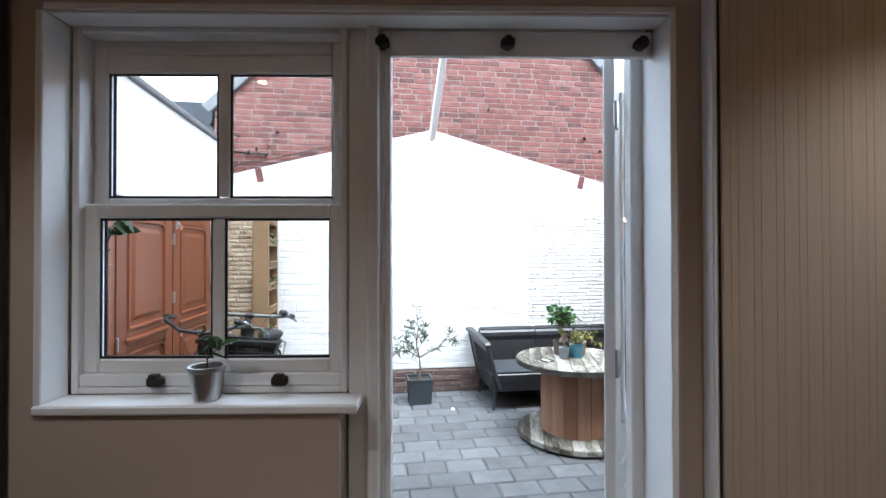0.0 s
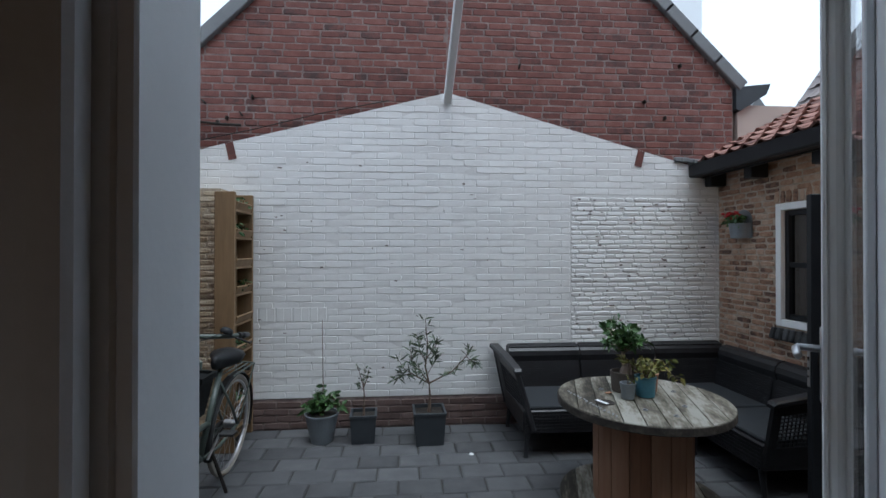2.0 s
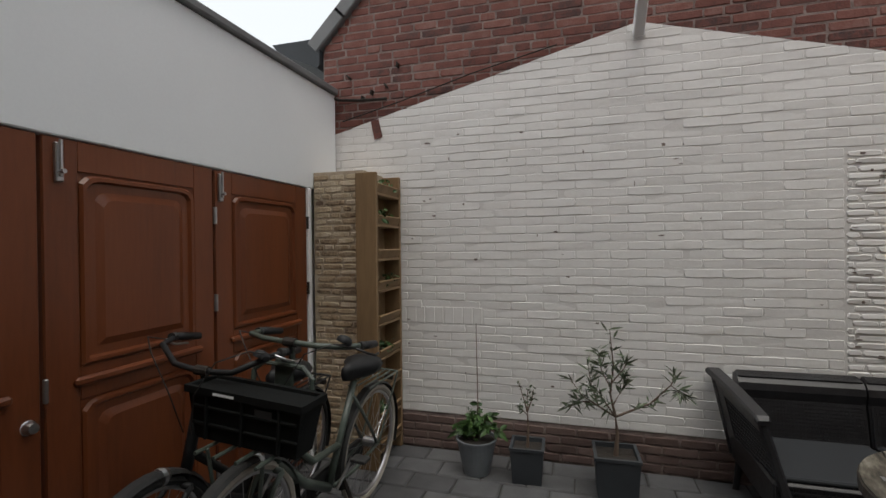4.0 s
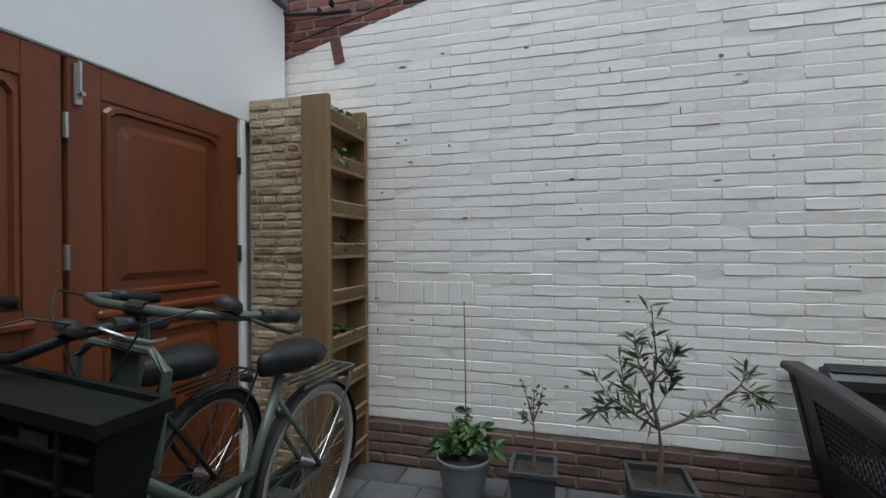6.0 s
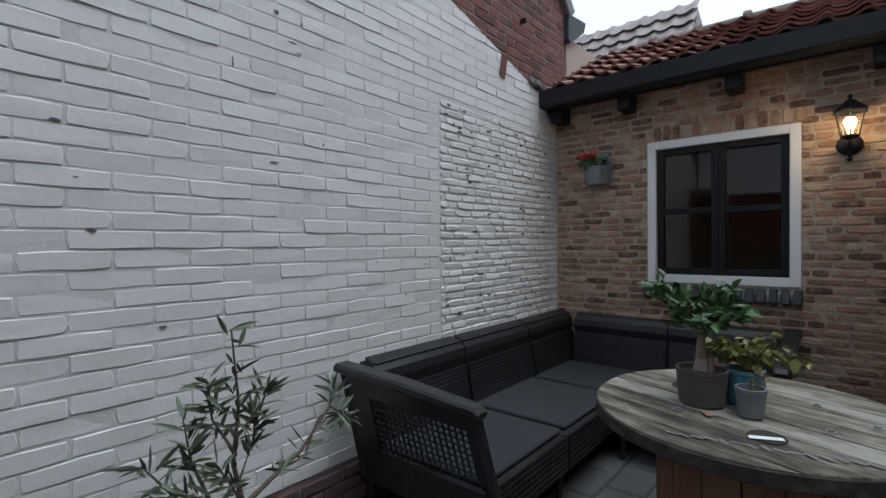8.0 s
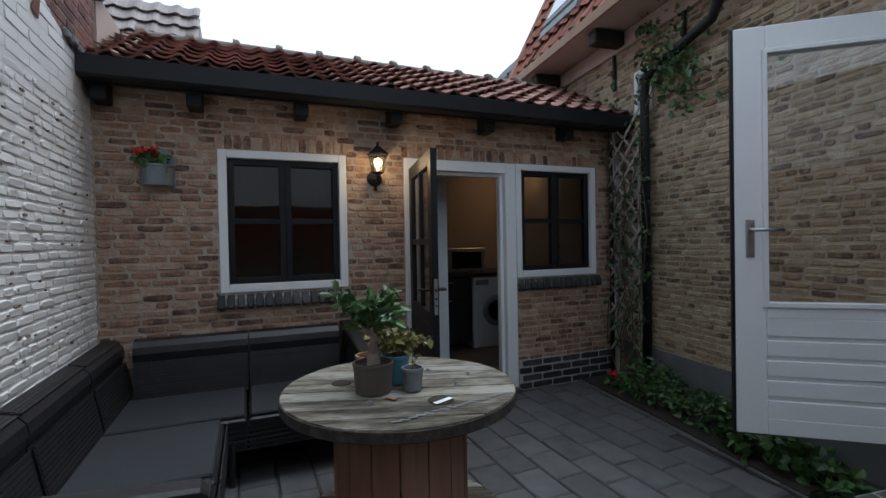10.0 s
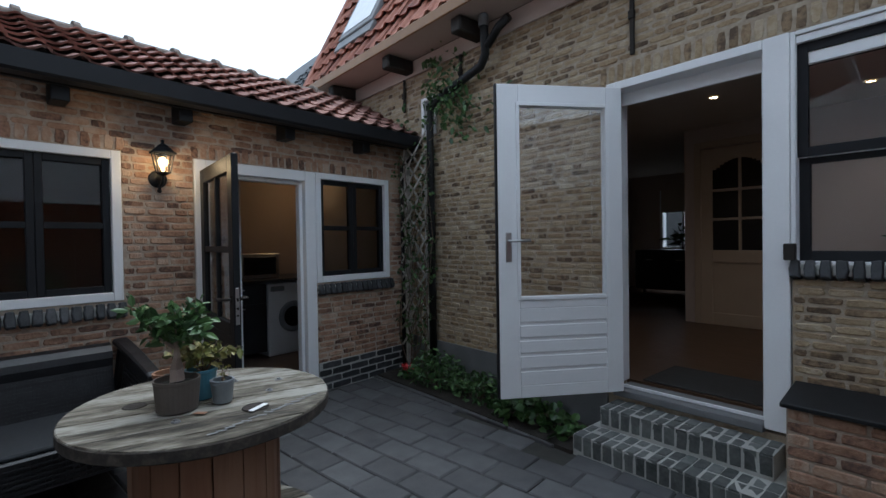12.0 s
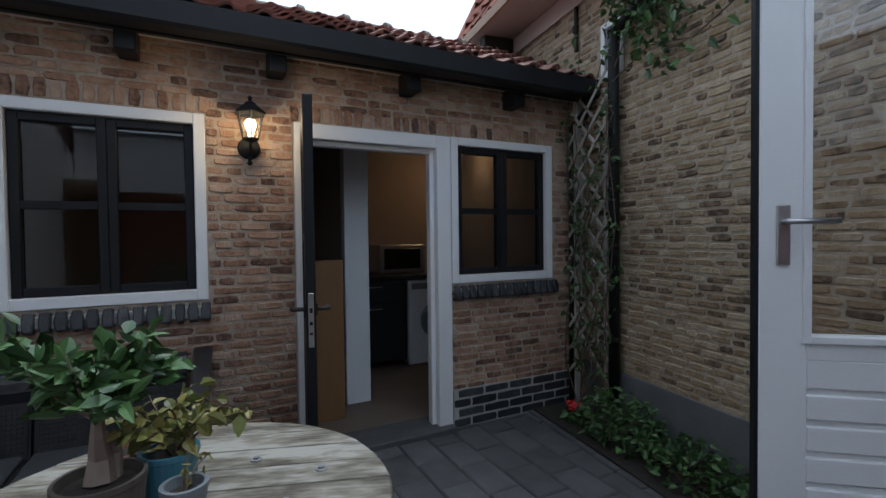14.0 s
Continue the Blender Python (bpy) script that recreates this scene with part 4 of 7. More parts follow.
def panel_leaf(name, y0, y1, label):
    """A garage door leaf with two raised panels, the upper one with a shallow arched head."""
    u0, u1 = -y1, -y0
    t = thing(name, WEST, label, "garage door", group="garage doors", kind="structure")
    part("door_leaf", bx(u0 + 0.004, u1 - 0.004, -0.05, -0.014, 0.03, 1.97, 0.004), "varnish", t)
    part("stile", bx(u0 + 0.004, u0 + 0.13, -0.014, -0.006, 0.03, 1.97, 0.003), "varnish", t)
    part("stile", bx(u1 - 0.13, u1 - 0.004, -0.014, -0.006, 0.03, 1.97, 0.003), "varnish", t)
    for za, zb in ((0.03, 0.13), (0.95, 1.08), (1.85, 1.97)):
        part("rail", bx(u0 + 0.13, u1 - 0.13, -0.014, -0.006, za, zb, 0.003), "varnish", t)
    for z0, z1, arch in ((1.10, 1.83, True), (0.15, 0.93, True)):
        a, b = u0 + 0.15, u1 - 0.15
        bm = bmesh.new()
        n = 24
        def outline(inset):
            pts = [(a + inset, z0 + inset), (b - inset, z0 + inset), (b - inset, z1 - inset - 0.04)]
            for k in range(n + 1):
                f = k / n
                h = -0.035 * (2 * f - 1) ** 14
                pts.append((b - inset - (b - a - 2 * inset) * f, z1 - inset + h))
            pts.append((a + inset, z1 - inset - 0.04))
            return pts
        rings = []
        for inset, v in ((-0.014, -0.009), (-0.006, 0.004), (0.008, 0.004), (0.016, -0.012), (0.05, -0.012), (0.08, 0.0)):
            rings.append([bm.verts.new((x, v, z)) for x, z in outline(inset)])
        for r0, r1 in zip(rings, rings[1:]):
            for k in range(len(r0)):
                bm.faces.new((r0[k], r0[(k + 1) % len(r0)], r1[(k + 1) % len(r0)], r1[k]))
        bm.faces.new(rings[-1])
        part("panel", bm, "varnish", t)
    part("weather_rail", bx(u0 + 0.1, u1 - 0.1, -0.008, 0.02, 1.01, 1.045, 0.01), "varnish", t)
    return t


leaves = [panel_leaf("garage_door", a, b, "red-brown varnished wooden garage door leaf") for a, b in ((3.945, 4.825), (3.10, 3.935), (2.25, 3.09), (1.56, 2.24))]
for lf, y in ((leaves[0], 3.945), (leaves[1], 3.12)):
    b = part("bolt", bx(-y - 0.05, -y - 0.02, -0.008, 0.012, 1.80, 1.95, 0.004), "steel", lf, "worn steel slide bolt")
    part("bolt_knob", tb([(-y - 0.035, 0.01, 1.84), (-y - 0.035, 0.035, 1.84)], 0.009, 8), "steel", b)
    part("bolt_bar", tb([(-y - 0.035, 0.016, 1.82), (-y - 0.035, 0.016, 1.96)], 0.007, 8), "steel", b)
for z in (0.35, 1.25, 1.72):
    part("hinge", tb([(-3.94, 0.0, z - 0.045), (-3.94, 0.0, z + 0.045)], 0.011, 8), "steel", leaves[0], "steel hinge")
    part("hinge", tb([(-4.828, 0.0, z - 0.045), (-4.828, 0.0, z + 0.045)], 0.010, 8), "rust", leaves[0], "dark hinge")
k = part("lock_knob", lathe([(0, 0.03), (0.018, 0.028), (0.022, 0.015), (0.024, 0.0), (0.03, -0.004)], 16), "steel", leaves[2], "round steel lock", M=pose(-3.045, -0.004, 0.91, -90, 0, 0))
part("pull", bx(-3.105, -3.09, -0.006, 0.012, 0.98, 1.07, 0.004), "steel", leaves[1])

# ---- vertical planter shelf beside the pier ----
t = thing("planter_shelf", I4, "tall weathered wooden planter shelf against the wall", "planter shelf")
part("side_board", bx(-1.345, -1.19, 4.80, 4.835, 0, 2.055, 0.004), "wood", t)
part("side_board", bx(-1.345, -1.19, 5.225, 5.26, 0, 2.075, 0.004), "wood", t)
part("back_board", bx(-1.335, -1.315, 4.835, 5.225, 0.05, 2.0), "wood", t)
SHELF_Z = [0.10, 0.30, 0.52, 0.74, 0.98, 1.22, 1.44, 1.68, 1.90]
for z in SHELF_Z:
    part("shelf_tray", bx(-1.312, -1.192, 4.836, 5.224, z, z + 0.018, 0.003), "wood", t)
    part("tray_front", bx(-0.009, 0.009, 4.836, 5.224, 0, 0.07, 0.003), "wood", t, M=pose(-1.212, 0, z + 0.018, 0, 24, 0))
rng = random.Random(8)
for z in (0.30, 0.74, 1.22, 1.68, 1.90):
    p = thing("shelf_plant", pose(-1.235, rng.uniform(4.95, 5.12), z + 0.02), "small green herb growing in the planter shelf", "plant", group="herbs in the planter shelf")
    bm = bmesh.new()
    for q in range(34):
        leaf_mesh(bm, Vector((rng.uniform(-0.02, 0.05), rng.uniform(-0.1, 0.1), rng.uniform(0.02, 0.1))), rand_dir(rng, 0.6), rng.uniform(0.03, 0.055), 0.028, rng)
    part("leaves", bm, "leaf", p)
    part("soil", bx(-0.05, 0.02, -0.14, 0.14, 0.0, 0.03), "soil", p)

# ---- chips, hooks, flashing and cable on the gable ----
rng = random.Random(14)
for x, z, w, h in ((0.68, 2.2, 0.03, 0.025), (0.17, 2.19, 0.008, 0.03), (-0.36, 2.16, 0.007, 0.035), (-0.8, 2.2, 0.008, 0.03), (0.5, 1.95, 0.008, 0.05), (-0.6, 1.44, 0.035, 0.02), (-0.15, 1.61, 0.009, 0.02), (2.06, 0.94, 0.06, 0.025), (2.6, 1.5, 0.05, 0.02), (2.25, 1.35, 0.04, 0.02), (2.98, 1.62, 0.06, 0.02), (1.85, 1.9, 0.012, 0.012), (1.2, 1.18, 0.01, 0.012), (-1.1, 1.6, 0.02, 0.01), (0.9, 1.5, 0.01, 0.01), (1.4, 1.0, 0.008, 0.015), (2.4, 0.85, 0.05, 0.015), (-0.95, 1.9, 0.03, 0.012)):
    bm = bmesh.new()
    n = 9
    vs = [bm.verts.new((w * rng.uniform(0.3, 0.6) * math.cos(2 * math.pi * k / n), 0.0, h * rng.uniform(0.3, 0.6) * math.sin(2 * math.pi * k / n))) for k in range(n)]
    c = bm.verts.new((0, -0.002, 0))
    for k in range(n):
        bm.faces.new((vs[k], vs[(k + 1) % n], c))
    v = 0.0185 if x > 1.69 else 0.0122
    part("chip", bm, "chip", gable, "chipped bare patch", M=pose(-x, v, z))
for x, z in ((-1.62, 2.9), (-1.2, 2.95), (-1.3, 2.8), (-1.5, 2.72), (-1.42, 2.76), (1.2, 3.3), (2.4, 3.0), (2.75, 3.35), (2.6, 2.85)):
    part("iron_hook", bx(-0.006, 0.006, 0.0, 0.05, -0.02, 0.015, 0.002), "rust", gable, "rusty iron hook", M=pose(-x, 0, z, 0, rng.uniform(-40, 40), 0))
bm = tb([(-1.86, 5.25, 2.78), (-1.7, 5.24, 2.72), (-1.45, 5.25, 2.7), (-1.3, 5.262, 2.7)], 0.012, 6)
tagged(obj("roof_cable", bm, "rust"), "dark cable along the gable above the fascia", "cable")
bm = tb([(-1.68, 5.255, 2.55), (-1.2, 5.255, 2.66), (-0.6, 5.255, 2.82), (0.0, 5.26, 2.95)], 0.005, 5)
tagged(obj("thin_cable", bm, "rust"), "thin black cable following the edge of the white paint", "cable")
bm = bmesh.new()
for k in range(7):
    a = k / 6
    box(bm, -3.14 + 0.06 * k, -3.06 + 0.06 * k, 0.0, 0.03 + 0.012 * (k % 2), 2.40 + 0.006 * k, 2.44 + 0.007 * k, 0.008)
part("cement_flashing", bm, "zinc", gable, "lumpy grey cement flashing")
rng = random.Random(15)
for k in range(9):
    part("soldier_brick", bx(-0.035, 0.035, 0.0, 0.0058, 0.0, 0.125, 0.003), "white_brick", gable, M=pose(1.19 - k * 0.075 + rng.uniform(-0.004, 0.004), 0.0, 0.955))
# a house across the street, seen through the far window
t = thing("street_house", HOUSE, "pale house front across the street", "house")
part("wall", bx(-2, 8, -16.5, -16, 0, 6), "stucco", t)
for u in (2.5, 4.2, 5.9):
    w = part("window", bx(u, u + 0.9, -15.99, -15.95, 0.9, 2.6, 0.01), "planter", t)
    part("pane", bx(u + 0.08, u + 0.82, -15.949, -15.94, 1.0, 2.5), "dark_glass", w)


# ---- wicker corner sofa ----
def strip_grid(bm, o, du, dv, nu, nv, t, thick=0.006):
    """Open basket weave: two crossing sets of flat strips from corner o."""
    o, du, dv = Vector(o), Vector(du), Vector(dv)
    nrm = du.cross(dv).normalized() * thick
    lu, lv = du.length, dv.length
    for i in range(nu + 1):
        c = o + du * (i / nu)
        a, b = du.normalized() * t / 2, dv
        q = [c - a, c + a, c + a + b, c - a + b]
        vs = [bm.verts.new(p) for p in q] + [bm.verts.new(p + nrm) for p in q]
        for f in ((3, 2, 1, 0), (4, 5, 6, 7), (0, 1, 5, 4), (1, 2, 6, 5), (2, 3, 7, 6), (3, 0, 4, 7)):
            bm.faces.new([vs[k] for k in f])
    for j in range(nv + 1):
        c = o + dv * (j / nv) + nrm * 0.4
        a, b = dv.normalized() * t / 2, du
        q = [c - a, c + a, c + a + b, c - a + b]
        vs = [bm.verts.new(p) for p in q] + [bm.verts.new(p + nrm) for p in q]
        for f in ((0, 1, 2, 3), (7, 6, 5, 4), (4, 5, 1, 0), (5, 6, 2, 1), (6, 7, 3, 2), (7, 4, 0, 3)):
            bm.faces.new([vs[k] for k in f])
    return bm


def prism(bm, sec, p0, p1, ax):
    """Extrudes a closed section of (a, z) pairs along ax ('x' or 'y') from p0 to p1."""
    def at(a, z, p):
        return (p, a, z) if ax == "x" else (a, p, z)
    A = [bm.verts.new(at(a, z, p0)) for a, z in sec]
    B = [bm.verts.new(at(a, z, p1)) for a, z in sec]
    n = len(sec)
    for i in range(n):
        bm.faces.new((A[i], A[(i + 1) % n], B[(i + 1) % n], B[i]))
    bm.faces.new(A)
    bm.faces.new(B[::-1])
    return bm


SX0, SX1, SY0, SY1 = 1.0, 3.11, 3.74, 5.24   # reach of the sofa
t = thing("corner_sofa", I4, "dark woven wicker corner sofa with charcoal seat pads", "sofa")
# backs: leaning panels with a rolled top rail
for a, b, gap in ((SX0 + 0.07, 1.715, 0), (1.725, 2.42, 0), (2.43, SX1 - 0.02, 0)):
    bm = bmesh.new()
    prism(bm, [(5.235, 0.30), (5.12, 0.36), (5.085, 0.36), (5.13, 0.6), (5.118, 0.65), (5.126, 0.69), (5.155, 0.722), (5.2, 0.735), (5.245, 0.72), (5.25, 0.66)], a, b, "x")
    bk = part("backrest", bm, "wicker", t)
    part("weave", strip_grid(bmesh.new(), (a + 0.015, 5.076, 0.37), (b - a - 0.03, 0, 0), (0, 0.042, 0.22), 34, 11, 0.0135), "wicker", bk)
    part("top_weave", strip_grid(bmesh.new(), (a + 0.01, 5.152, 0.719), (b - a - 0.02, 0, 0), (0, 0.06, 0.016), 30, 4, 0.013), "wicker", bk)
for a, b in ((SY0 + 0.07, 4.40), (4.41, 5.06)):
    bm = bmesh.new()
    prism(bm, [(SX1 - 0.005, 0.30), (SX1 - 0.12, 0.36), (SX1 - 0.155, 0.36), (SX1 - 0.11, 0.6), (SX1 - 0.122, 0.65), (SX1 - 0.114, 0.69), (SX1 - 0.085, 0.722), (SX1 - 0.04, 0.735), (SX1 + 0.005, 0.72), (SX1 + 0.01, 0.66)], a, b, "y")
    bk = part("backrest", bm, "wicker", t)
    part("weave", strip_grid(bmesh.new(), (SX1 - 0.164, b - 0.015, 0.37), (0, a - b + 0.03, 0), (0.042, 0, 0.22), 34, 11, 0.0135), "wicker", bk)
# seats
for a, b in ((SX0 + 0.05, 1.715), (1.725, 2.39)):
    part("seat_frame", bx(a, b, 4.53, 5.2, 0.19, 0.36, 0.012), "wicker", t)
    part("seat_pad", bx(a + 0.012, b - 0.012, 4.545, 5.08, 0.362, 0.388, 0.008), "cushion", t, "charcoal cloth seat pad")
    part("front_weave", strip_grid(bmesh.new(), (a + 0.01, 4.522, 0.2), (b - a - 0.02, 0, 0), (0, 0, 0.15), 26, 6, 0.011), "wicker", t)
part("seat_frame", bx(2.40, SX1 - 0.02, 4.42, 5.2, 0.19, 0.36, 0.012), "wicker", t)
part("seat_pad", bx(2.412, 2.955, 4.43, 5.08, 0.362, 0.388, 0.008), "cushion", t, "charcoal cloth seat pad")
part("seat_frame", bx(2.40, SX1 - 0.02, SY0 + 0.05, 4.41, 0.19, 0.36, 0.012), "wicker", t)
part("seat_pad", bx(2.412, 2.955, SY0 + 0.06, 4.40, 0.362, 0.388, 0.008), "cushion", t, "charcoal cloth seat pad")
part("front_weave", strip_grid(bmesh.new(), (2.392, 5.0, 0.2), (0, -1.2, 0), (0, 0, 0.15), 46, 6, 0.011), "wicker", t)
# arms: open weave in a frame that flares outwards
def arm(corners, rail, label=""):
    a, b, c, d = [Vector(p) for p in corners]   # bottom rear, bottom front, top front, top rear
    p = part("armrest", tb([a, d], 0.022, 6), "wicker", t)
    part("front_post", tb([b, c], 0.022, 6), "wicker", p)
    bm = bmesh.new()
    o = a + (d - a) * 0.04
    dirw = (b - a)
    n = 24
    for i in range(n + 1):
        f = i / n
        lo, hi = a.lerp(b, f), d.lerp(c, f)
        tube(bm, [lo, hi], 0.0052, 4)
    for j in range(1, 17):
        f = j / 17
        tube(bm, [a.lerp(d, f), b.lerp(c, f)], 0.0052, 4)
    part("open_weave", bm, "wicker", p)
    at = lambda f, g: a.lerp(b, f).lerp(d.lerp(c, f), g)
    nrm = (b - a).cross(d - a).normalized() * 0.009
    # close-woven border round the open middle
    for f0, f1, g0, g1 in ((0, 0.2, 0, 1), (0.93, 1, 0, 1), (0.2, 0.93, 0, 0.3), (0.2, 0.93, 0.82, 1)):
        bm = bmesh.new()
        q = [at(f0, g0), at(f1, g0), at(f1, g1), at(f0, g1)]
        vs = [bm.verts.new(v - nrm) for v in q] + [bm.verts.new(v + nrm) for v in q]
        for f in ((3, 2, 1, 0), (4, 5, 6, 7), (0, 1, 5, 4), (1, 2, 6, 5), (2, 3, 7, 6), (3, 0, 4, 7)):
            bm.faces.new([vs[k] for k in f])
        part("woven_border", bm, "wicker", p)
    # flat rail, broad at the back and tapering to the front
    bm = bmesh.new()
    along = (c - d).normalized()
    side = along.cross(Vector((0, 0, 1))).normalized()
    up = side.cross(along)
    rows = []
    for pos, w, h in ((d - along * 0.02, 0.045, 0.02), ((c + d) / 2 + up * 0.008, 0.041, 0.02), (c + along * 0.01, 0.036, 0.018), (c + along * 0.03 - up * 0.012, 0.03, 0.012)):
        rows.append([bm.verts.new(pos + side * w * x + up * (0.012 + h * z)) for x, z in ((-1, -0.6), (-1, 0.5), (-0.75, 1), (0.75, 1), (1, 0.5), (1, -0.6), (0.7, -1), (-0.7, -1))])
    for r0, r1 in zip(rows, rows[1:]):
        for k in range(8):
            bm.faces.new((r0[k], r0[(k + 1) % 8], r1[(k + 1) % 8], r1[k]))
    bm.faces.new(rows[0][::-1])
    bm.faces.new(rows[-1])
    part("arm_rail", bm, "wicker", p)
    return p
arm([(1.06, 5.2, 0.22), (1.12, 4.50, 0.22), (1.0, 4.53, 0.66), (0.96, 5.22, 0.71)], 0)
arm([(3.08, 3.80, 0.22), (2.41, 3.80, 0.22), (2.44, 3.75, 0.62), (3.09, 3.74, 0.71)], 0)
for x, y, dx, dy in ((1.10, 5.19, -0.03, 0.0), (1.10, 4.57, -0.03, -0.02), (2.42, 3.84, 0.0, -0.03), (3.06, 3.84, 0, -0.03), (2.40, 4.5, 0, 0), (1.75, 4.58, 0, 0), (3.05, 5.18, 0, 0)):
    part("leg", tb([(x, y, 0.24), (x + dx, y + dy, 0.02), (x + dx, y + dy, 0.0)], [0.026, 0.016, 0.022], 8), "wicker", t)

# ---- cable drum table ----
TC = Vector((1.60, 3.79, 0))
t = thing("drum_table", pose(TC.x, TC.y, 0, 0, 0, 72), "round cable drum table with bleached plank top", "table")
TOP_R, TOP_Z0, TOP_Z1 = 0.5, 0.635, 0.683


def disc_planks(name, R, z0, z1, n, material, seed, hole=None):
    """A round flange sawn from planks laid side by side."""
    rng = random.Random(seed)
    edges = [-R + 2 * R * k / n for k in range(n + 1)]
    for k in range(n):
        y0, y1 = edges[k] + 0.002, edges[k + 1] - 0.002
        bm = bmesh.new()
        m = 12
        lo, hi = [], []
        for q in range(m + 1):
            y = y0 + (y1 - y0) * q / m
            w = math.sqrt(max(R * R - y * y, 0.0004))
            lo.append((-w, y))
            hi.append((w, y))
        ring_pts = lo + hi[::-1]
        dz = rng.uniform(-0.002, 0.002)
        bot = [bm.verts.new((x, y, z0 + dz)) for x, y in ring_pts]
        topo = [bm.verts.new((x, y, z1 - 0.004 + dz)) for x, y in ring_pts]
        c = [(x * 0.992, (y - (y0 + y1) / 2) * 0.965 + (y0 + y1) / 2) for x, y in ring_pts]
        top = [bm.verts.new((x, y, z1 + dz)) for x, y in c]
        nn = len(ring_pts)
        for i in range(nn):
            j = (i + 1) % nn
            bm.faces.new((bot[i], bot[j], topo[j], topo[i]))
            bm.faces.new((topo[i], topo[j], top[j], top[i]))
        bm.faces.new(top)
        bm.faces.new(bot[::-1])
        part(name, bm, material, t)


disc_planks("top_plank", TOP_R, TOP_Z0, TOP_Z1, 9, "table", 3)
disc_planks("base_plank", 0.49, 0.025, 0.068, 9, "table", 4)
for k in range(16):
    a0, a1 = 2 * math.pi * k / 16 + 0.01, 2 * math.pi * (k + 1) / 16 - 0.01
    b2 = bmesh.new()
    R0, R1 = 0.262, 0.285
    vs = []
    for z in (0.068, TOP_Z0):
        for a, r in ((a0, R1), ((a0 + a1) / 2, R1 + 0.004), (a1, R1), (a1, R0), (a0, R0)):
            vs.append(b2.verts.new((r * math.cos(a), r * math.sin(a), z)))
    for i in range(5):
        j = (i + 1) % 5
        b2.faces.new((vs[i], vs[j], vs[j + 5], vs[i + 5]))
    part("stave", b2, "drum", t)
part("rim_band", lathe([(TOP_R + 0.001, TOP_Z0 - 0.002), (TOP_R + 0.004, TOP_Z0 + 0.002), (TOP_R + 0.004, TOP_Z1 - 0.008), (TOP_R + 0.001, TOP_Z1 - 0.005)], 48), "rim", t, "dark weathered rim")
inv = t.matrix_world.inverted()
def on_top(x, y):
    return inv @ Vector((x, y, 0))
for x, y, r in ((1.335, 3.705, 0.042), (1.731, 4.02, 0.035)):
    p = on_top(x, y)
    part("hole", lathe([(0, TOP_Z1 + 0.003), (r, TOP_Z1 + 0.003), (r + 0.006, TOP_Z1 + 0.0045), (r + 0.01, TOP_Z1 + 0.001)], 20), "soil", t, "dark round hole in the top", M=Matrix.Translation((p.x, p.y, 0)))
p = on_top(1.31, 3.705)
part("paper_label", bx(-0.011, 0.011, -0.045, 0.045, TOP_Z1 + 0.006, TOP_Z1 + 0.0075), "stucco", t, "small white label", M=Matrix.Translation((p.x, p.y, 0)) @ pose(0, 0, 0, 0, 0, -48))
for k, (x, y) in enumerate(((1.50, 3.56), (1.76, 3.60), (1.42, 3.97), (1.86, 3.88), (1.62, 3.45))):
    p = on_top(x, y)
    part("bolt", lathe([(0, TOP_Z1 + 0.010), (0.008, TOP_Z1 + 0.009), (0.009, TOP_Z1 + 0.004), (0.016, TOP_Z1 + 0.003), (0.017, TOP_Z1 - 0.002)], 10), "zinc", t, "rusty bolt head", M=Matrix.Translation((p.x, p.y, 0)))
# faded stencilled marks, unreadable
rng = random.Random(12)
for k in range(15):
    f = k / 14
    x, y = 1.19 + 0.10 * f, 3.93 - 0.46 * f
    p = on_top(x + rng.uniform(-0.006, 0.006), y)
    part("stencil_mark", bx(-0.018, 0.018, -rng.uniform(0.004, 0.009), 0.005, TOP_Z1 + 0.003, TOP_Z1 + 0.0036), "zinc", t, "faded stencil mark", M=Matrix.Translation((p.x, p.y, 0)) @ pose(0, 0, 0, 0, 0, 0 + rng.uniform(-30, 30)))
tagged(obj("leaf_scrap", bx(-0.025, 0.025, -0.012, 0.012, 0, 0.004, 0.002), "drum", pose(1.43, 3.88, TOP_Z1 + 0.003, 4, 3, 30)), "dry brown leaf lying on the table", "leaf")


# ---- pots and plants ----
def round_pot(name, M, r0, r1, h, material, label, group="", soil=True, rim=0.006):
    t = thing(name, M, label, "plant pot", group)
    part("pot", lathe([(0, 0), (r0, 0), (r0 + 0.003, 0.004), (r1, h - 0.015), (r1 + rim, h - 0.012), (r1 + rim, h), (r1 - 0.006, h), (r1 - 0.01, h - 0.03), (0, h - 0.032)], 28), material, t, smooth=False)
    part("soil", lathe([(0, h - 0.018), (r1 * 0.5, h - 0.014), (r1 - 0.009, h - 0.022)], 20), "soil", t)
    return t


def square_pot(M, w, h, label, group):
    t = thing("planter_box", M, label, "plant pot", group)
    bm = bmesh.new()
    k = w * 0.44
    rings = []
    for a, z in ((k, 0), (w / 2, h - 0.02), (w / 2 + 0.006, h - 0.018), (w / 2 + 0.006, h), (w / 2 - 0.012, h), (w / 2 - 0.014, h - 0.03)):
        rings.append([bm.verts.new((sx * a, sy * a, z)) for sx, sy in ((-1, -1), (1, -1), (1, 1), (-1, 1))])
    for r0, r1 in zip(rings, rings[1:]):
        for q in range(4):
            bm.faces.new((r0[q], r0[(q + 1) % 4], r1[(q + 1) % 4], r1[q]))
    bm.faces.new(rings[0][::-1])
    part("box", bm, "planter", t)
    part("soil", bx(-w / 2 + 0.013, w / 2 - 0.013, -w / 2 + 0.013, w / 2 - 0.013, h - 0.06, h - 0.028), "soil", t)
    return t


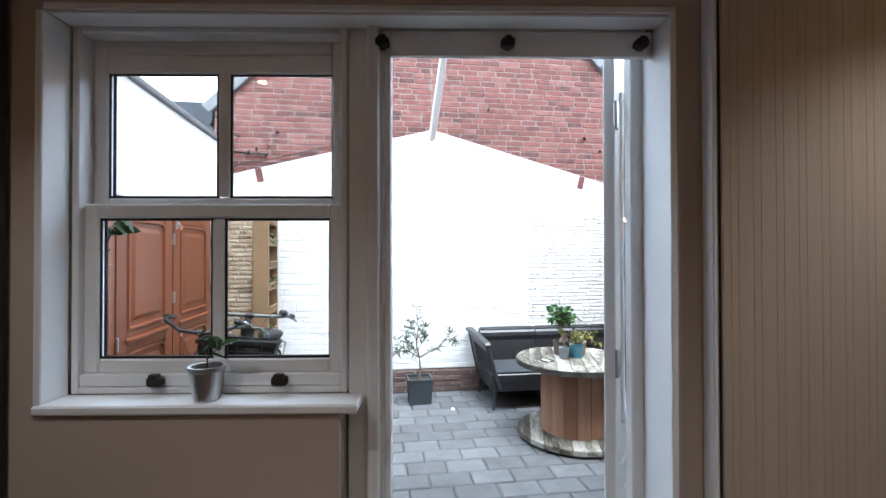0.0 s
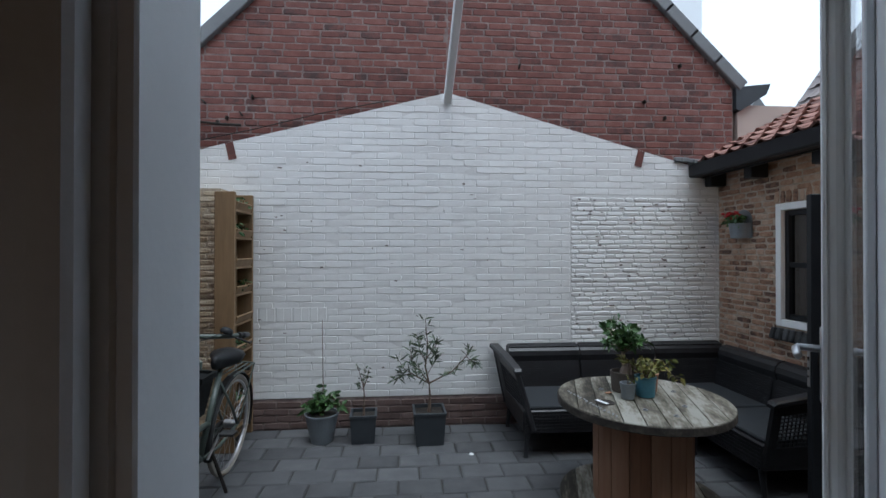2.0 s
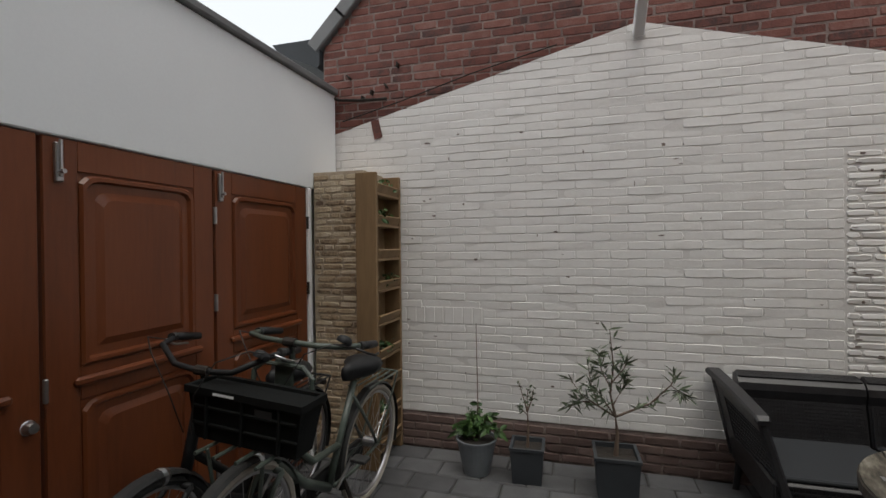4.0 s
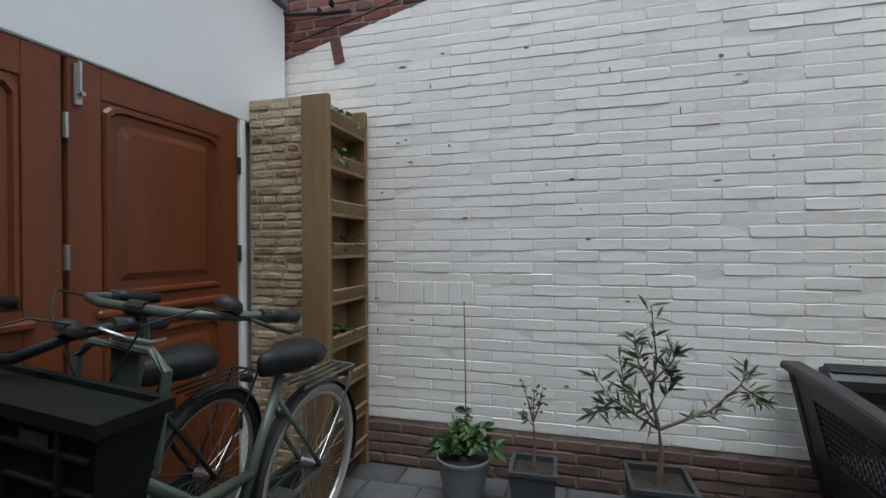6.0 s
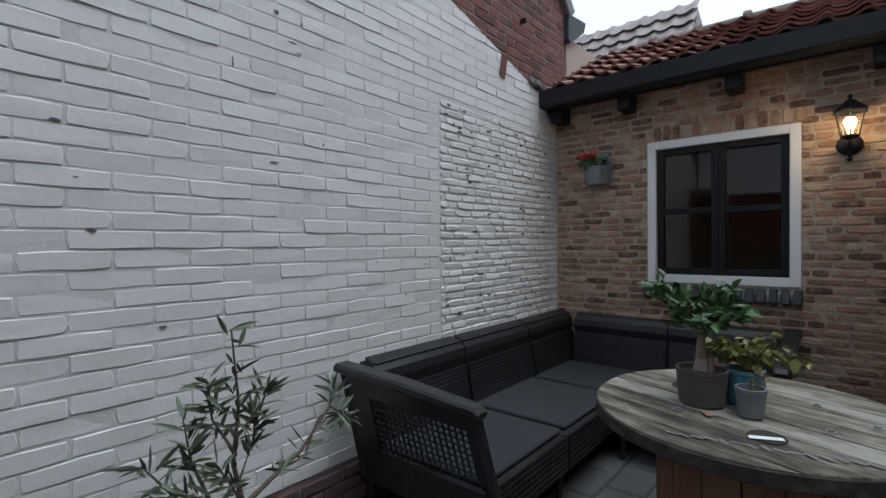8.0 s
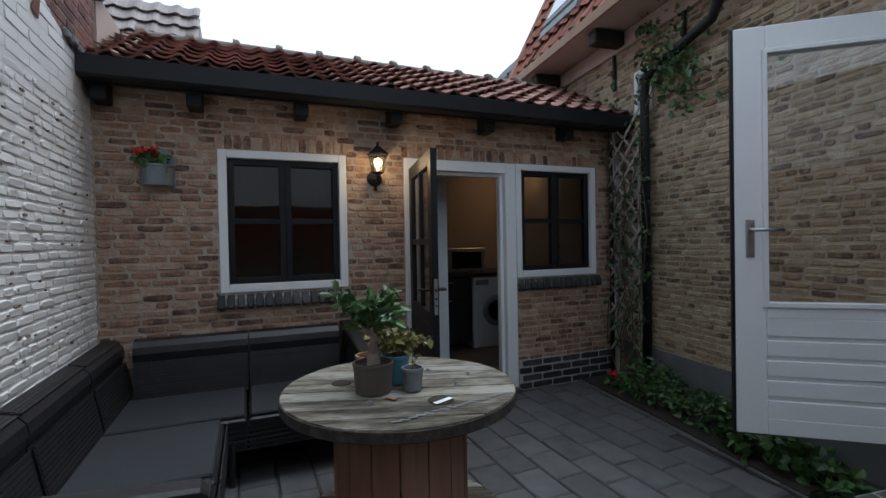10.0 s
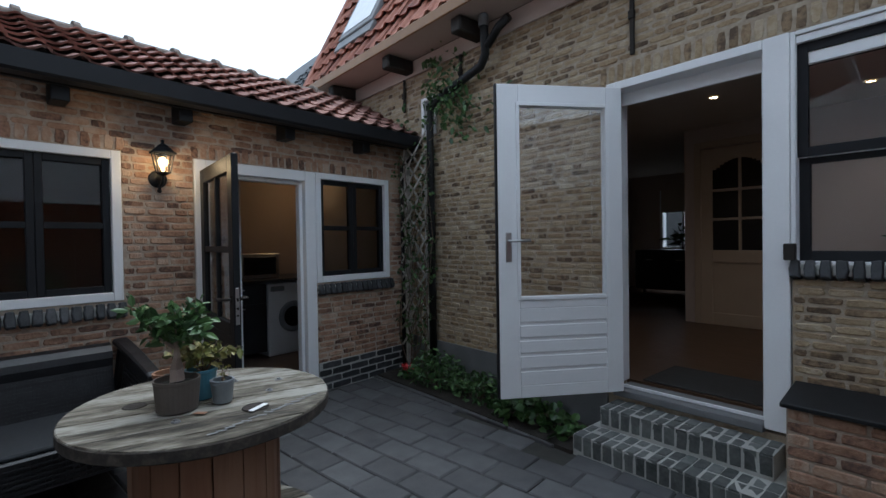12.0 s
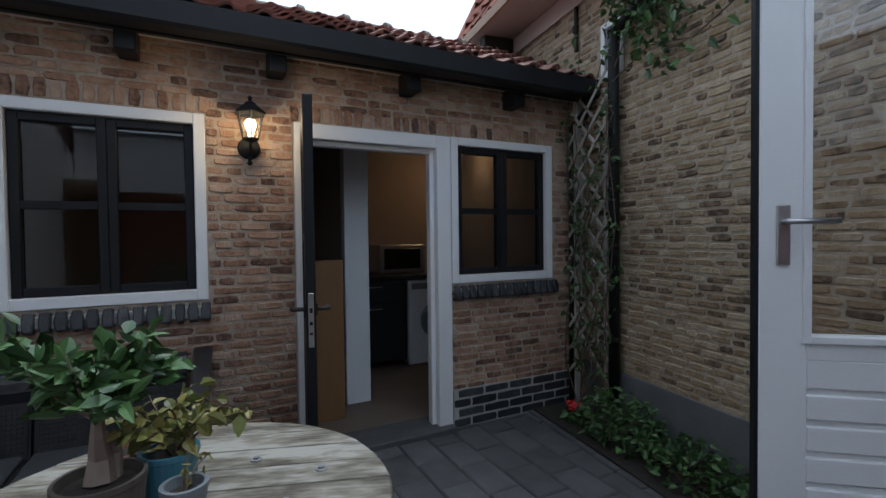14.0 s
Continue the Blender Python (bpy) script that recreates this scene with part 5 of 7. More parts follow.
def shrub(M, name, label, limbs, leaf_mat, n, ll, lw, seed, spread=0.05, trunk_r=0.012, bark="bark", droop=0.2, group=""):
    """A stem with limbs given as point lists, leaves along the outer two thirds."""
    rng = random.Random(seed)
    t = thing(name, M, label, "plant", group)
    bm = bmesh.new()
    part_b = bmesh.new()
    for pts, r in limbs:
        pts = [Vector(p) for p in pts]
        tube(bm, pts, [max(0.0015, r * (1 - 0.75 * i / (len(pts) - 1))) for i in range(len(pts))], 6)
    tagged(part("trunk", bm, bark, t), kind="stuff" if len(limbs) > 1 else "")
    outer = [l for l in limbs if len(l) and l[1] < trunk_r * 0.8] or limbs
    for q in range(n):
        pts, r = rng.choice(outer)
        f = rng.uniform(0.25, 1.0) * (len(pts) - 1)
        i = min(int(f), len(pts) - 2)
        b = Vector(pts[i]).lerp(Vector(pts[i + 1]), f - i)
        along = (Vector(pts[i + 1]) - Vector(pts[i])).normalized()
        leaf_mesh(part_b, b + rand_dir(rng) * spread * rng.random() * 0.4, along * 0.6 + rand_dir(rng, 0.1), ll * rng.uniform(0.6, 1.2), lw * rng.uniform(0.7, 1.2), rng, droop)
    part("crown", part_b, leaf_mat, t)
    return t


round_pot("flower_pot", pose(-0.545, 4.98, 0), 0.085, 0.135, 0.24, "zinc_pot", "pale grey zinc bucket pot on the pavers", "pots along the white wall")
shrub(pose(-0.545, 4.98, 0.2), "leafy_plant", "bushy green plant with a thin cane", [([(0, 0, 0), (-0.02, 0, 0.1), (-0.05, 0.01, 0.2)], 0.008), ([(0, 0, 0), (0.03, 0, 0.12), (0.1, -0.02, 0.2)], 0.006), ([(0, 0, 0), (0.0, 0.03, 0.13), (0.0, 0.05, 0.26)], 0.006), ([(0, 0, 0.05), (-0.07, -0.02, 0.1), (-0.13, -0.02, 0.09)], 0.005), ([(0, 0, 0.05), (0.08, -0.03, 0.12), (0.17, -0.03, 0.1)], 0.005), ([(0, 0, 0), (-0.03, -0.05, 0.08), (-0.05, -0.07, 0.15)], 0.006)], "leaf", 190, 0.075, 0.038, 41, trunk_r=0.02, droop=0.35)
tagged(obj("cane", tb([(-0.535, 5.0, 0.18), (-0.545, 5.03, 0.6), (-0.555, 5.05, 1.0)], [0.005, 0.004, 0.003], 6), "bark"), "thin brown plant cane stuck in the pot", "cane")
square_pot(pose(-0.2, 4.98, 0, 0, 0, 2), 0.21, 0.235, "anthracite square planter on the pavers", "square planters")
shrub(pose(-0.2, 4.98, 0.2), "young_shrub", "small upright shrub with sparse leaves", [([(0, 0, 0), (0.006, 0, 0.15), (0.0, 0, 0.24)], 0.012), ([(0, 0, 0.24), (-0.02, 0, 0.32), (-0.055, 0, 0.43)], 0.006), ([(0, 0, 0.24), (0.03, 0.01, 0.32), (0.045, 0.0, 0.40)], 0.006), ([(0, 0, 0.24), (0.0, 0.02, 0.33), (0.005, 0.02, 0.40)], 0.005), ([(0, 0, 0.22), (-0.03, 0, 0.25), (-0.05, 0, 0.28)], 0.004)], "olive", 60, 0.035, 0.014, 42, trunk_r=0.012)
square_pot(pose(0.345, 4.92, 0, 0, 0, 2), 0.255, 0.27, "anthracite square planter on the pavers", "square planters")
OL = [([(0, 0, 0), (0.01, 0, 0.13), (0.0, 0, 0.24)], 0.017), ([(0, 0, 0.24), (-0.03, 0, 0.38), (-0.01, 0, 0.55), (-0.03, 0, 0.78)], 0.009), ([(0, 0, 0.24), (-0.10, -0.01, 0.30), (-0.2, 0.0, 0.36), (-0.27, 0, 0.46)], 0.008), ([(0, 0, 0.24), (0.10, 0.0, 0.29), (0.2, 0, 0.34), (0.31, -0.01, 0.46), (0.34, 0, 0.52)], 0.009), ([(-0.1, 0, 0.3), (-0.14, 0.02, 0.42), (-0.16, 0.02, 0.55)], 0.006), ([(-0.02, 0, 0.3), (0.05, 0.03, 0.42), (0.06, 0.03, 0.5)], 0.006), ([(0, 0, 0.24), (-0.06, -0.06, 0.34), (-0.12, -0.08, 0.44)], 0.006), ([(-0.15, 0, 0.32), (-0.22, 0.02, 0.31), (-0.3, 0.01, 0.26)], 0.005), ([(-0.02, 0, 0.45), (0.05, -0.03, 0.55), (0.07, -0.04, 0.62)], 0.005), ([(-0.02, 0, 0.4), (-0.08, 0.02, 0.52), (-0.1, 0.01, 0.64)], 0.005), ([(0.31, -0.01, 0.46), (0.36, -0.01, 0.42), (0.4, 0, 0.38)], 0.004)]
shrub(pose(0.345, 4.92, 0.24), "oleander", "young oleander with narrow grey-green leaves", OL, "olive", 330, 0.085, 0.014, 43, trunk_r=0.017, droop=0.12)

POTZ = TOP_Z1 + 0.003
round_pot("bonsai_pot", pose(1.55, 3.92, POTZ), 0.072, 0.083, 0.125, "brown_pot", "brown-grey clay pot on the drum table", "pots on the table", rim=0.002)
FIC = [([(0, 0, 0), (0.012, 0.0, 0.05), (-0.008, 0.0, 0.10), (0.0, 0.0, 0.17)], 0.03), ([(0.02, -0.02, 0), (0.03, -0.025, 0.05), (0.012, -0.01, 0.1)], 0.018)]
for k in range(10):
    a = k * 0.63 + 0.3
    r = 0.055 + 0.04 * (k % 3)
    FIC.append(([(0, 0, 0.13), (r * 0.5 * math.cos(a), r * 0.5 * math.sin(a), 0.19), (r * math.cos(a), r * math.sin(a), 0.2 + 0.03 * (k * 7 % 5))], 0.006))
FIC.append(([(0, 0, 0.15), (-0.04, 0.08, 0.24), (-0.06, 0.15, 0.29)], 0.006))
FIC.append(([(0, 0, 0.15), (0.02, -0.07, 0.21), (0.03, -0.13, 0.22)], 0.006))
shrub(pose(1.55, 3.92, POTZ + 0.11), "bonsai_fig", "small fig tree with a swollen pale trunk", FIC, "leaf", 420, 0.058, 0.027, 44, spread=0.12, trunk_r=0.02, bark="pale_bark", droop=0.15)
round_pot("small_pot", pose(1.50, 3.765, POTZ), 0.034, 0.045, 0.095, "zinc_pot", "small galvanised bucket on the drum table", "pots on the table", rim=0.003)
round_pot("blue_pot", pose(1.63, 3.80, POTZ), 0.05, 0.062, 0.125, "blue_pot", "chipped blue metal pot on the drum table", "pots on the table", rim=0.003)
round_pot("brown_pot", pose(1.70, 3.90, POTZ), 0.05, 0.06, 0.12, "drum", "terracotta pot on the drum table", "pots on the table", rim=0.004)
BUSH = []
for k in range(12):
    a = k * 0.55
    r = 0.07 + 0.04 * (k % 3)
    BUSH.append(([(0, 0, 0), (r * 0.5 * math.cos(a), r * 0.5 * math.sin(a), 0.08), (r * math.cos(a), r * math.sin(a), 0.10 + 0.03 * (k % 2))], 0.004))
BUSH.append(([(0, 0, 0.05), (0.08, -0.1, 0.08), (0.12, -0.2, 0.03)], 0.003))
shrub(pose(1.63, 3.79, POTZ + 0.1), "yellowing_plant", "small plant with yellowing leaves", BUSH, "yellow_leaf", 190, 0.04, 0.028, 45, spread=0.06, trunk_r=0.02, droop=0.3)
shrub(pose(1.50, 3.765, POTZ + 0.075), "dry_sprig", "dry reddish sprig in the small bucket", [([(0, 0, 0), (0, 0, 0.04), (0.01, -0.01, 0.08)], 0.003), ([(0, 0, 0), (0.02, -0.02, 0.04), (0.04, -0.05, 0.06)], 0.003)], "yellow_leaf", 14, 0.025, 0.016, 46)
# pot on the room's sill
round_pot("sill_pot", HOUSE @ pose(-1.29, -0.19, 1.146), 0.036, 0.052, 0.105, "steel", "small zinc pot on the window sill", rim=0.003)
shrub(HOUSE @ pose(-1.29, -0.19, 1.22), "seedling", "seedling with a few bright green leaves", [([(0, 0, 0), (0.0, 0, 0.04), (0.004, 0, 0.09)], 0.003), ([(0, 0, 0.05), (0.03, -0.01, 0.08), (0.05, -0.01, 0.085)], 0.002), ([(0, 0, 0.05), (-0.02, 0.01, 0.1), (-0.035, 0.01, 0.11)], 0.002)], "leaf", 9, 0.06, 0.04, 47)

# ---- wall lantern ----
t = thing("wall_lantern", pose(3.15, 3.49, 1.86), "black wall lantern with a lit bulb", "lamp")
part("back_plate", lathe([(0, 0.02), (0.03, 0.018), (0.055, 0.008), (0.06, 0.0)], 20), "black", t, M=pose(-0.008, 0, -0.06, 0, -90, 0))
part("arm", tb([(-0.02, 0, -0.07), (-0.06, 0, -0.115), (-0.11, 0, -0.09), (-0.12, 0, -0.03)], 0.009, 8), "black", t, smooth=True)
part("finial", lathe([(0, -0.16), (0.016, -0.145), (0.008, -0.13), (0.012, -0.11), (0, -0.1)], 12), "black", t, M=pose(-0.04, 0, 0.0))
for k in range(6):
    a = k * math.pi / 3
    part("cage_bar", tb([(0.042 * math.cos(a), 0.042 * math.sin(a), -0.03), (0.068 * math.cos(a), 0.068 * math.sin(a), 0.10)], 0.0045, 5), "black", t, M=pose(-0.12, 0, 0))
part("cap", lathe([(0.082, 0.098), (0.084, 0.106), (0.06, 0.128), (0.034, 0.15), (0.03, 0.158), (0.012, 0.168), (0.008, 0.178), (0.014, 0.188), (0, 0.2)], 6), "black", t, M=pose(-0.12, 0, 0))
part("base_cup", lathe([(0, -0.05), (0.02, -0.045), (0.045, -0.032), (0.046, -0.026), (0, -0.026)], 6), "black", t, M=pose(-0.12, 0, 0))
g = part("glass", lathe([(0.04, -0.026), (0.065, 0.098)], 6), "glass", t, M=pose(-0.12, 0, 0))
g.visible_shadow = False
part("bulb", lathe([(0, -0.02), (0.012, -0.018), (0.014, 0.0), (0.027, 0.03), (0.03, 0.045), (0.02, 0.066), (0, 0.074)], 16), "lamp_glow", t, "glowing warm bulb", M=pose(-0.12, 0, 0.005), smooth=True)
lamp = bpy.data.lights.new("lantern_light", "POINT")
lamp.energy, lamp.color, lamp.shadow_soft_size = 1.5, (1.0, 0.68, 0.36), 0.03
new("lantern_light", lamp).location = (2.955, 3.49, 1.9)

# ---- wall flower box ----
t = thing("flower_box", pose(3.15, 4.92, 1.70), "grey-blue metal flower box on the brick wall", "flower box")
half = [(-0.02 - 0.115 * math.sin(math.pi * k / 12) ** 0.7, 0.098 * math.cos(math.pi * k / 12)) for k in range(13)]
bm = bmesh.new()
hoops = [[bm.verts.new((x * f, y * f, z)) for x, y in half] for z, f in ((0.0, 0.88), (0.115, 0.99), (0.118, 1.03), (0.13, 1.03), (0.13, 0.97), (0.112, 0.95))]
for r0, r1 in zip(hoops, hoops[1:]):
    for k in range(12):
        bm.faces.new((r0[k], r0[k + 1], r1[k + 1], r1[k]))
bm.faces.new(hoops[0])
part("bucket", bm, "zinc_pot", t)
bm = bmesh.new()
arch = [(-0.1, 0.0), (0.1, 0.0), (0.1, 0.15)] + [(0.1 * math.cos(math.pi * k / 14), 0.15 + 0.1 * math.sin(math.pi * k / 14)) for k in range(1, 14)] + [(-0.1, 0.15)]
fa = [bm.verts.new((-0.02, y, z)) for y, z in arch]
fb = [bm.verts.new((-0.012, y, z)) for y, z in arch]
bm.faces.new(fa)
bm.faces.new(fb[::-1])
for k in range(len(arch)):
    q = (k + 1) % len(arch)
    bm.faces.new((fa[k], fa[q], fb[q], fb[k]))
part("back_plate", bm, "zinc_pot", t)
bm = bmesh.new()
lo = [bm.verts.new((x * 0.94, y * 0.94, 0.112)) for x, y in half]
bm.faces.new(lo)
part("soil", bm, "soil", t)
rng = random.Random(51)
bm, bm2 = bmesh.new(), bmesh.new()
for q in range(90):
    leaf_mesh(bm, Vector((rng.uniform(-0.14, -0.04), rng.uniform(-0.05, 0.11), 0.125 + rng.uniform(0, 0.06))), rand_dir(rng, 0.4), 0.05, 0.032, rng)
for q in range(46):
    leaf_mesh(bm2, Vector((rng.uniform(-0.13, -0.05), rng.uniform(-0.02, 0.11), 0.18 + rng.uniform(0, 0.05))), rand_dir(rng, 0.5), 0.035, 0.03, rng)
p = thing("red_flowers", t.matrix_world.copy(), "red flowers growing in the wall flower box", "flowers")
part("foliage", bm, "leaf", p)
part("petals", bm2, "red_flower", p)

# ---- steps, bed and plants along the house ----
t = thing("brick_steps", HOUSE, "two dark brick steps with pale joints", "steps", kind="structure")
part("step_core", bx(-0.84, 0.11, 0.012, 0.2185, -0.03, 0.2462), "blue_mortar", t)
part("step_core", bx(-0.9, 0.165, 0.012, 0.4435, -0.03, 0.1162), "blue_mortar", t)
rng = random.Random(61)
sm = []
for k in range(6):
    me = bpy.data.meshes.new("step_brick")
    me.from_pydata(brick_verts(0.056, 0.101, 0.05, 0.004, rng, 0.0042), [], BR_F)
    me.materials.append(MAT["step_brick"])
    sm.append(me)
for z, v1, u0, u1, rows in ((0.25, 0.222, -0.84, 0.11, 2), (0.12, 0.447, -0.9, 0.165, 2)):
    n = int((u1 - u0) / 0.066)
    st = (u1 - u0) / n
    for k in range(n):
        u = u0 + k * st + 0.005
        for r in range(rows):   # treads
            ob = new("step_brick", rng.choice(sm))
            ob.parent = t
            ob.matrix_local = Matrix.Translation((u, v1 - 0.003 - r * 0.112, z + rng.uniform(-0.003, 0.003))) @ Matrix.Rotation(radians(90), 4, "X")
        ob = new("step_brick", rng.choice(sm))   # risers
        ob.parent = t
        ob.matrix_local = Matrix.Translation((u, v1 + rng.uniform(-0.002, 0.003), z - 0.112))
bm = bmesh.new()
bed = [(0.17, 0.02), (2.6, 0.02), (2.6, 0.42), (1.6, 0.43), (0.17, 0.46)]
a = [bm.verts.new((u, v, 0.015 + 0.01 * (i % 2))) for i, (u, v) in enumerate(bed)]
b = [bm.verts.new((u, v, -0.05)) for u, v in bed]
bm.faces.new(a)
for i in range(5):
    bm.faces.new((a[i], a[(i + 1) % 5], b[(i + 1) % 5], b[i]))
tagged(obj("planting_bed", bm, "soil", HOUSE), "narrow bed of dark soil along the house wall", "bed", kind="structure")
bm = bmesh.new()
for k in range(12):
    u = 0.3 + k * 0.2
    box(bm, u, u + 0.195, 0.43, 0.475, -0.04, 0.012, 0.005)
tagged(obj("bed_edging", bm, "paver", HOUSE), "grey kerb stones edging the planting bed", "edging", kind="structure")
tagged(obj("house_plinth", bx(0.17, 2.6, 0.004, 0.022, -0.02, 0.37, 0.003), "zinc", HOUSE), "smooth grey cement plinth of the house", "plinth", kind="structure")


def low_bush(M, name, label, rx, ry, h, n, seed, ll=0.06, lw=0.034, material="leaf"):
    rng = random.Random(seed)
    t = thing(name, M, label, "plant", "plants in the bed")
    bm, bs = bmesh.new(), bmesh.new()
    for k in range(14):
        a, r = rng.uniform(0, 6.28), rng.uniform(0.2, 1)
        tip = (rx * r * math.cos(a), ry * r * math.sin(a), h * rng.uniform(0.5, 1) * (1.1 - 0.5 * r))
        tube(bs, [(0.2 * tip[0], 0.2 * tip[1], 0), (tip[0] * 0.6, tip[1] * 0.6, tip[2] * 0.7), tip], [0.004, 0.003, 0.0015], 5)
    for q in range(n):
        a, r = rng.uniform(0, 6.28), math.sqrt(rng.random())
        z = h * (1.05 - 0.6 * r * r) * rng.uniform(0.25, 1.0)
        leaf_mesh(bm, Vector((rx * r * math.cos(a), ry * r * math.sin(a), z)), rand_dir(rng, 0.5), ll * rng.uniform(0.6, 1.2), lw * rng.uniform(0.7, 1.2), rng, 0.3)
    tagged(part("stem_growth", bs, "bark", t), kind="stuff")
    part("foliage", bm, material, t)
    return t


low_bush(HOUSE @ pose(1.75, 0.22, 0.0), "evergreen_shrub", "dense glossy evergreen shrub with pale-edged leaves", 0.36, 0.2, 0.34, 620, 71, 0.055, 0.026)
low_bush(HOUSE @ pose(1.25, 0.2, 0.0), "evergreen_shrub", "dense glossy evergreen shrub against the plinth", 0.3, 0.18, 0.24, 380, 72, 0.055, 0.028)
low_bush(HOUSE @ pose(0.72, 0.24, 0.0), "leafy_groundcover", "low large-leaved plant under the open door", 0.34, 0.2, 0.2, 200, 73, 0.085, 0.065)
low_bush(HOUSE @ pose(0.33, 0.3, 0.0), "leafy_groundcover", "low large-leaved plant beside the steps", 0.13, 0.13, 0.13, 60, 74, 0.08, 0.06)
rng = random.Random(75)
t = thing("red_begonia", HOUSE @ pose(2.16, 0.28, 0.015), "small plant with bright red flowers in the bed", "flowers")
bm, bm2 = bmesh.new(), bmesh.new()
for q in range(40):
    leaf_mesh(bm, Vector((rng.uniform(-0.08, 0.08), rng.uniform(-0.07, 0.07), rng.uniform(0.0, 0.08))), rand_dir(rng, 0.5), 0.06, 0.04, rng)
for q in range(26):
    leaf_mesh(bm2, Vector((rng.uniform(-0.05, 0.05), rng.uniform(-0.04, 0.05), rng.uniform(0.09, 0.13))), rand_dir(rng, 0.7), 0.04, 0.035, rng)
part("foliage", bm, "leaf", t)
part("petals", bm2, "red_flower", t)

# ---- trellis, climber, pipes, anchors ----
t = thing("trellis", HOUSE, "weathered wooden diamond trellis in the corner", "trellis")
for k in range(11):
    for s in (1, -1):
        z0 = 0.3 + k * 0.17
        a, b = (2.04, z0), (2.42, z0 + 0.38)
        if s < 0:
            a, b = (2.04, z0 + 0.38), (2.42, z0)
        L = math.hypot(b[0] - a[0], b[1] - a[1])
        ang3 = math.atan2(b[1] - a[1], b[0] - a[0])
        v = 0.1 if s > 0 else 0.112
        part("slat", bx(-0.04, L + 0.04, v - 0.005, v + 0.005, -0.011, 0.011, 0.002), "grey_wood", t, M=Matrix.Translation((a[0], 0, a[1])) @ Matrix.Rotation(-ang3, 4, "Y"))
for u in (2.06, 2.40):
    part("batten", bx(u - 0.012, u + 0.012, 0.024, 0.094, 0.0, 2.3, 0.002), "grey_wood", t)
rng = random.Random(81)
t = thing("climber", HOUSE, "straggling climbing plant on trellis, pipe and wall", "climbing plant")
bm, bl = bmesh.new(), bmesh.new()
for k in range(9):
    u = rng.uniform(2.1, 2.4)
    pts = [(u, 0.12, 0.0)]
    while pts[-1][2] < rng.uniform(1.6, 2.9):
        p = pts[-1]
        pts.append((min(2.46, max(1.9, p[0] + rng.uniform(-0.09, 0.085))), 0.13 + rng.uniform(-0.02, 0.03), p[2] + rng.uniform(0.12, 0.22)))
    tube(bm, pts, [0.006 * (1 - 0.6 * i / len(pts)) for i in range(len(pts))], 5)
    for p in pts[2:]:
        for q in range(4):
            leaf_mesh(bl, Vector(p) + rand_dir(rng) * 0.05, rand_dir(rng), rng.uniform(0.035, 0.06), 0.035, rng)
for (u, z), n, su, sz in (((1.72, 2.72), 170, 0.14, 0.16), ((1.55, 2.5), 90, 0.12, 0.12), ((1.9, 2.95), 80, 0.08, 0.16), ((1.35, 2.45), 16, 0.15, 0.06), ((0.75, 2.45), 16, 0.08, 0.06), ((1.05, 2.52), 8, 0.2, 0.03)):
    for q in range(n):
        leaf_mesh(bl, Vector((u + rng.gauss(0, su), 0.05 + rng.random() * 0.08, z + rng.gauss(0, sz))), rand_dir(rng), rng.uniform(0.035, 0.065), 0.042, rng, 0.5)
for pts in ([(2.0, 0.1, 2.3), (1.7, 0.05, 2.45), (1.4, 0.03, 2.38), (1.05, 0.03, 2.5), (0.75, 0.03, 2.43)], [(1.95, 0.1, 2.4), (1.75, 0.06, 2.75), (1.6, 0.06, 2.6), (1.5, 0.04, 2.4)], [(1.05, 0.03, 2.5), (0.98, 0.03, 2.3), (0.94, 0.03, 2.2)]):
    tube(bm, pts, 0.004, 5)
tagged(part("stem_growth", bm, "bark", t), kind="stuff")
part("foliage", bl, "leaf", t)
t = thing("downpipe", HOUSE, "black plastic rain downpipe with bends", "downpipe")
part("pipe", tb([(1.17, 0.16, 3.2), (1.17, 0.15, 3.0), (1.19, 0.12, 2.9), (1.26, 0.1, 2.82), (1.55, 0.075, 2.77), (1.85, 0.07, 2.7), (1.975, 0.07, 2.64), (1.995, 0.07, 2.5), (1.995, 0.07, 0.0)], 0.036, 12), "black_plastic", t, smooth=True)
part("branch", tb([(0.92, 0.13, 3.1), (1.03, 0.13, 3.06), (1.15, 0.14, 2.94)], 0.034, 12), "black_plastic", t, smooth=True)
part("collar", tb([(1.17, 0.16, 3.1), (1.17, 0.16, 3.19)], 0.043, 12), "zinc", t, "grey collar")
for z in (0.6, 1.6, 2.5):
    part("clamp", tb([(1.995, 0.07, z - 0.012), (1.995, 0.07, z + 0.012)], 0.041, 12), "rust", t)
t = thing("gutter_downpipe", I4, "black downpipe at the outbuilding corner", "downpipe")
part("pipe", tb([(2.9, 1.22, 2.3), (2.95, 1.22, 2.2), (3.09, 1.22, 2.12), (3.1, 1.22, 0.0)], 0.03, 10), "black_plastic", t, smooth=True)
for u, z0, z1 in ((-0.03, 2.53, 3.04), (2.47, 2.70, 3.04), (1.6, 2.72, 3.04)):
    t = thing("wall_anchor", HOUSE, "black iron wall anchor on the brickwork", "wall anchor", group="wall anchors")
    part("bar", bx(u - 0.014, u + 0.014, 0.012, 0.034, z0, z1, 0.004), "rust", t)
    part("eye", bx(u - 0.02, u + 0.02, 0.01, 0.045, (z0 + z1) / 2 - 0.03, (z0 + z1) / 2 + 0.03, 0.006), "rust", t)
t = thing("window_4", HOUSE, "small white-framed window beside the downpipe", "window", kind="structure")
part("window_frame", frame_bars(bmesh.new(), 1.982, 2.198, 2.402, 2.778, 0.04, -0.06, 0.014, 0.003), "white", t)
part("pane", bx(2.02, 2.16, -0.04, -0.035, 2.44, 2.74), "dark_glass", t)

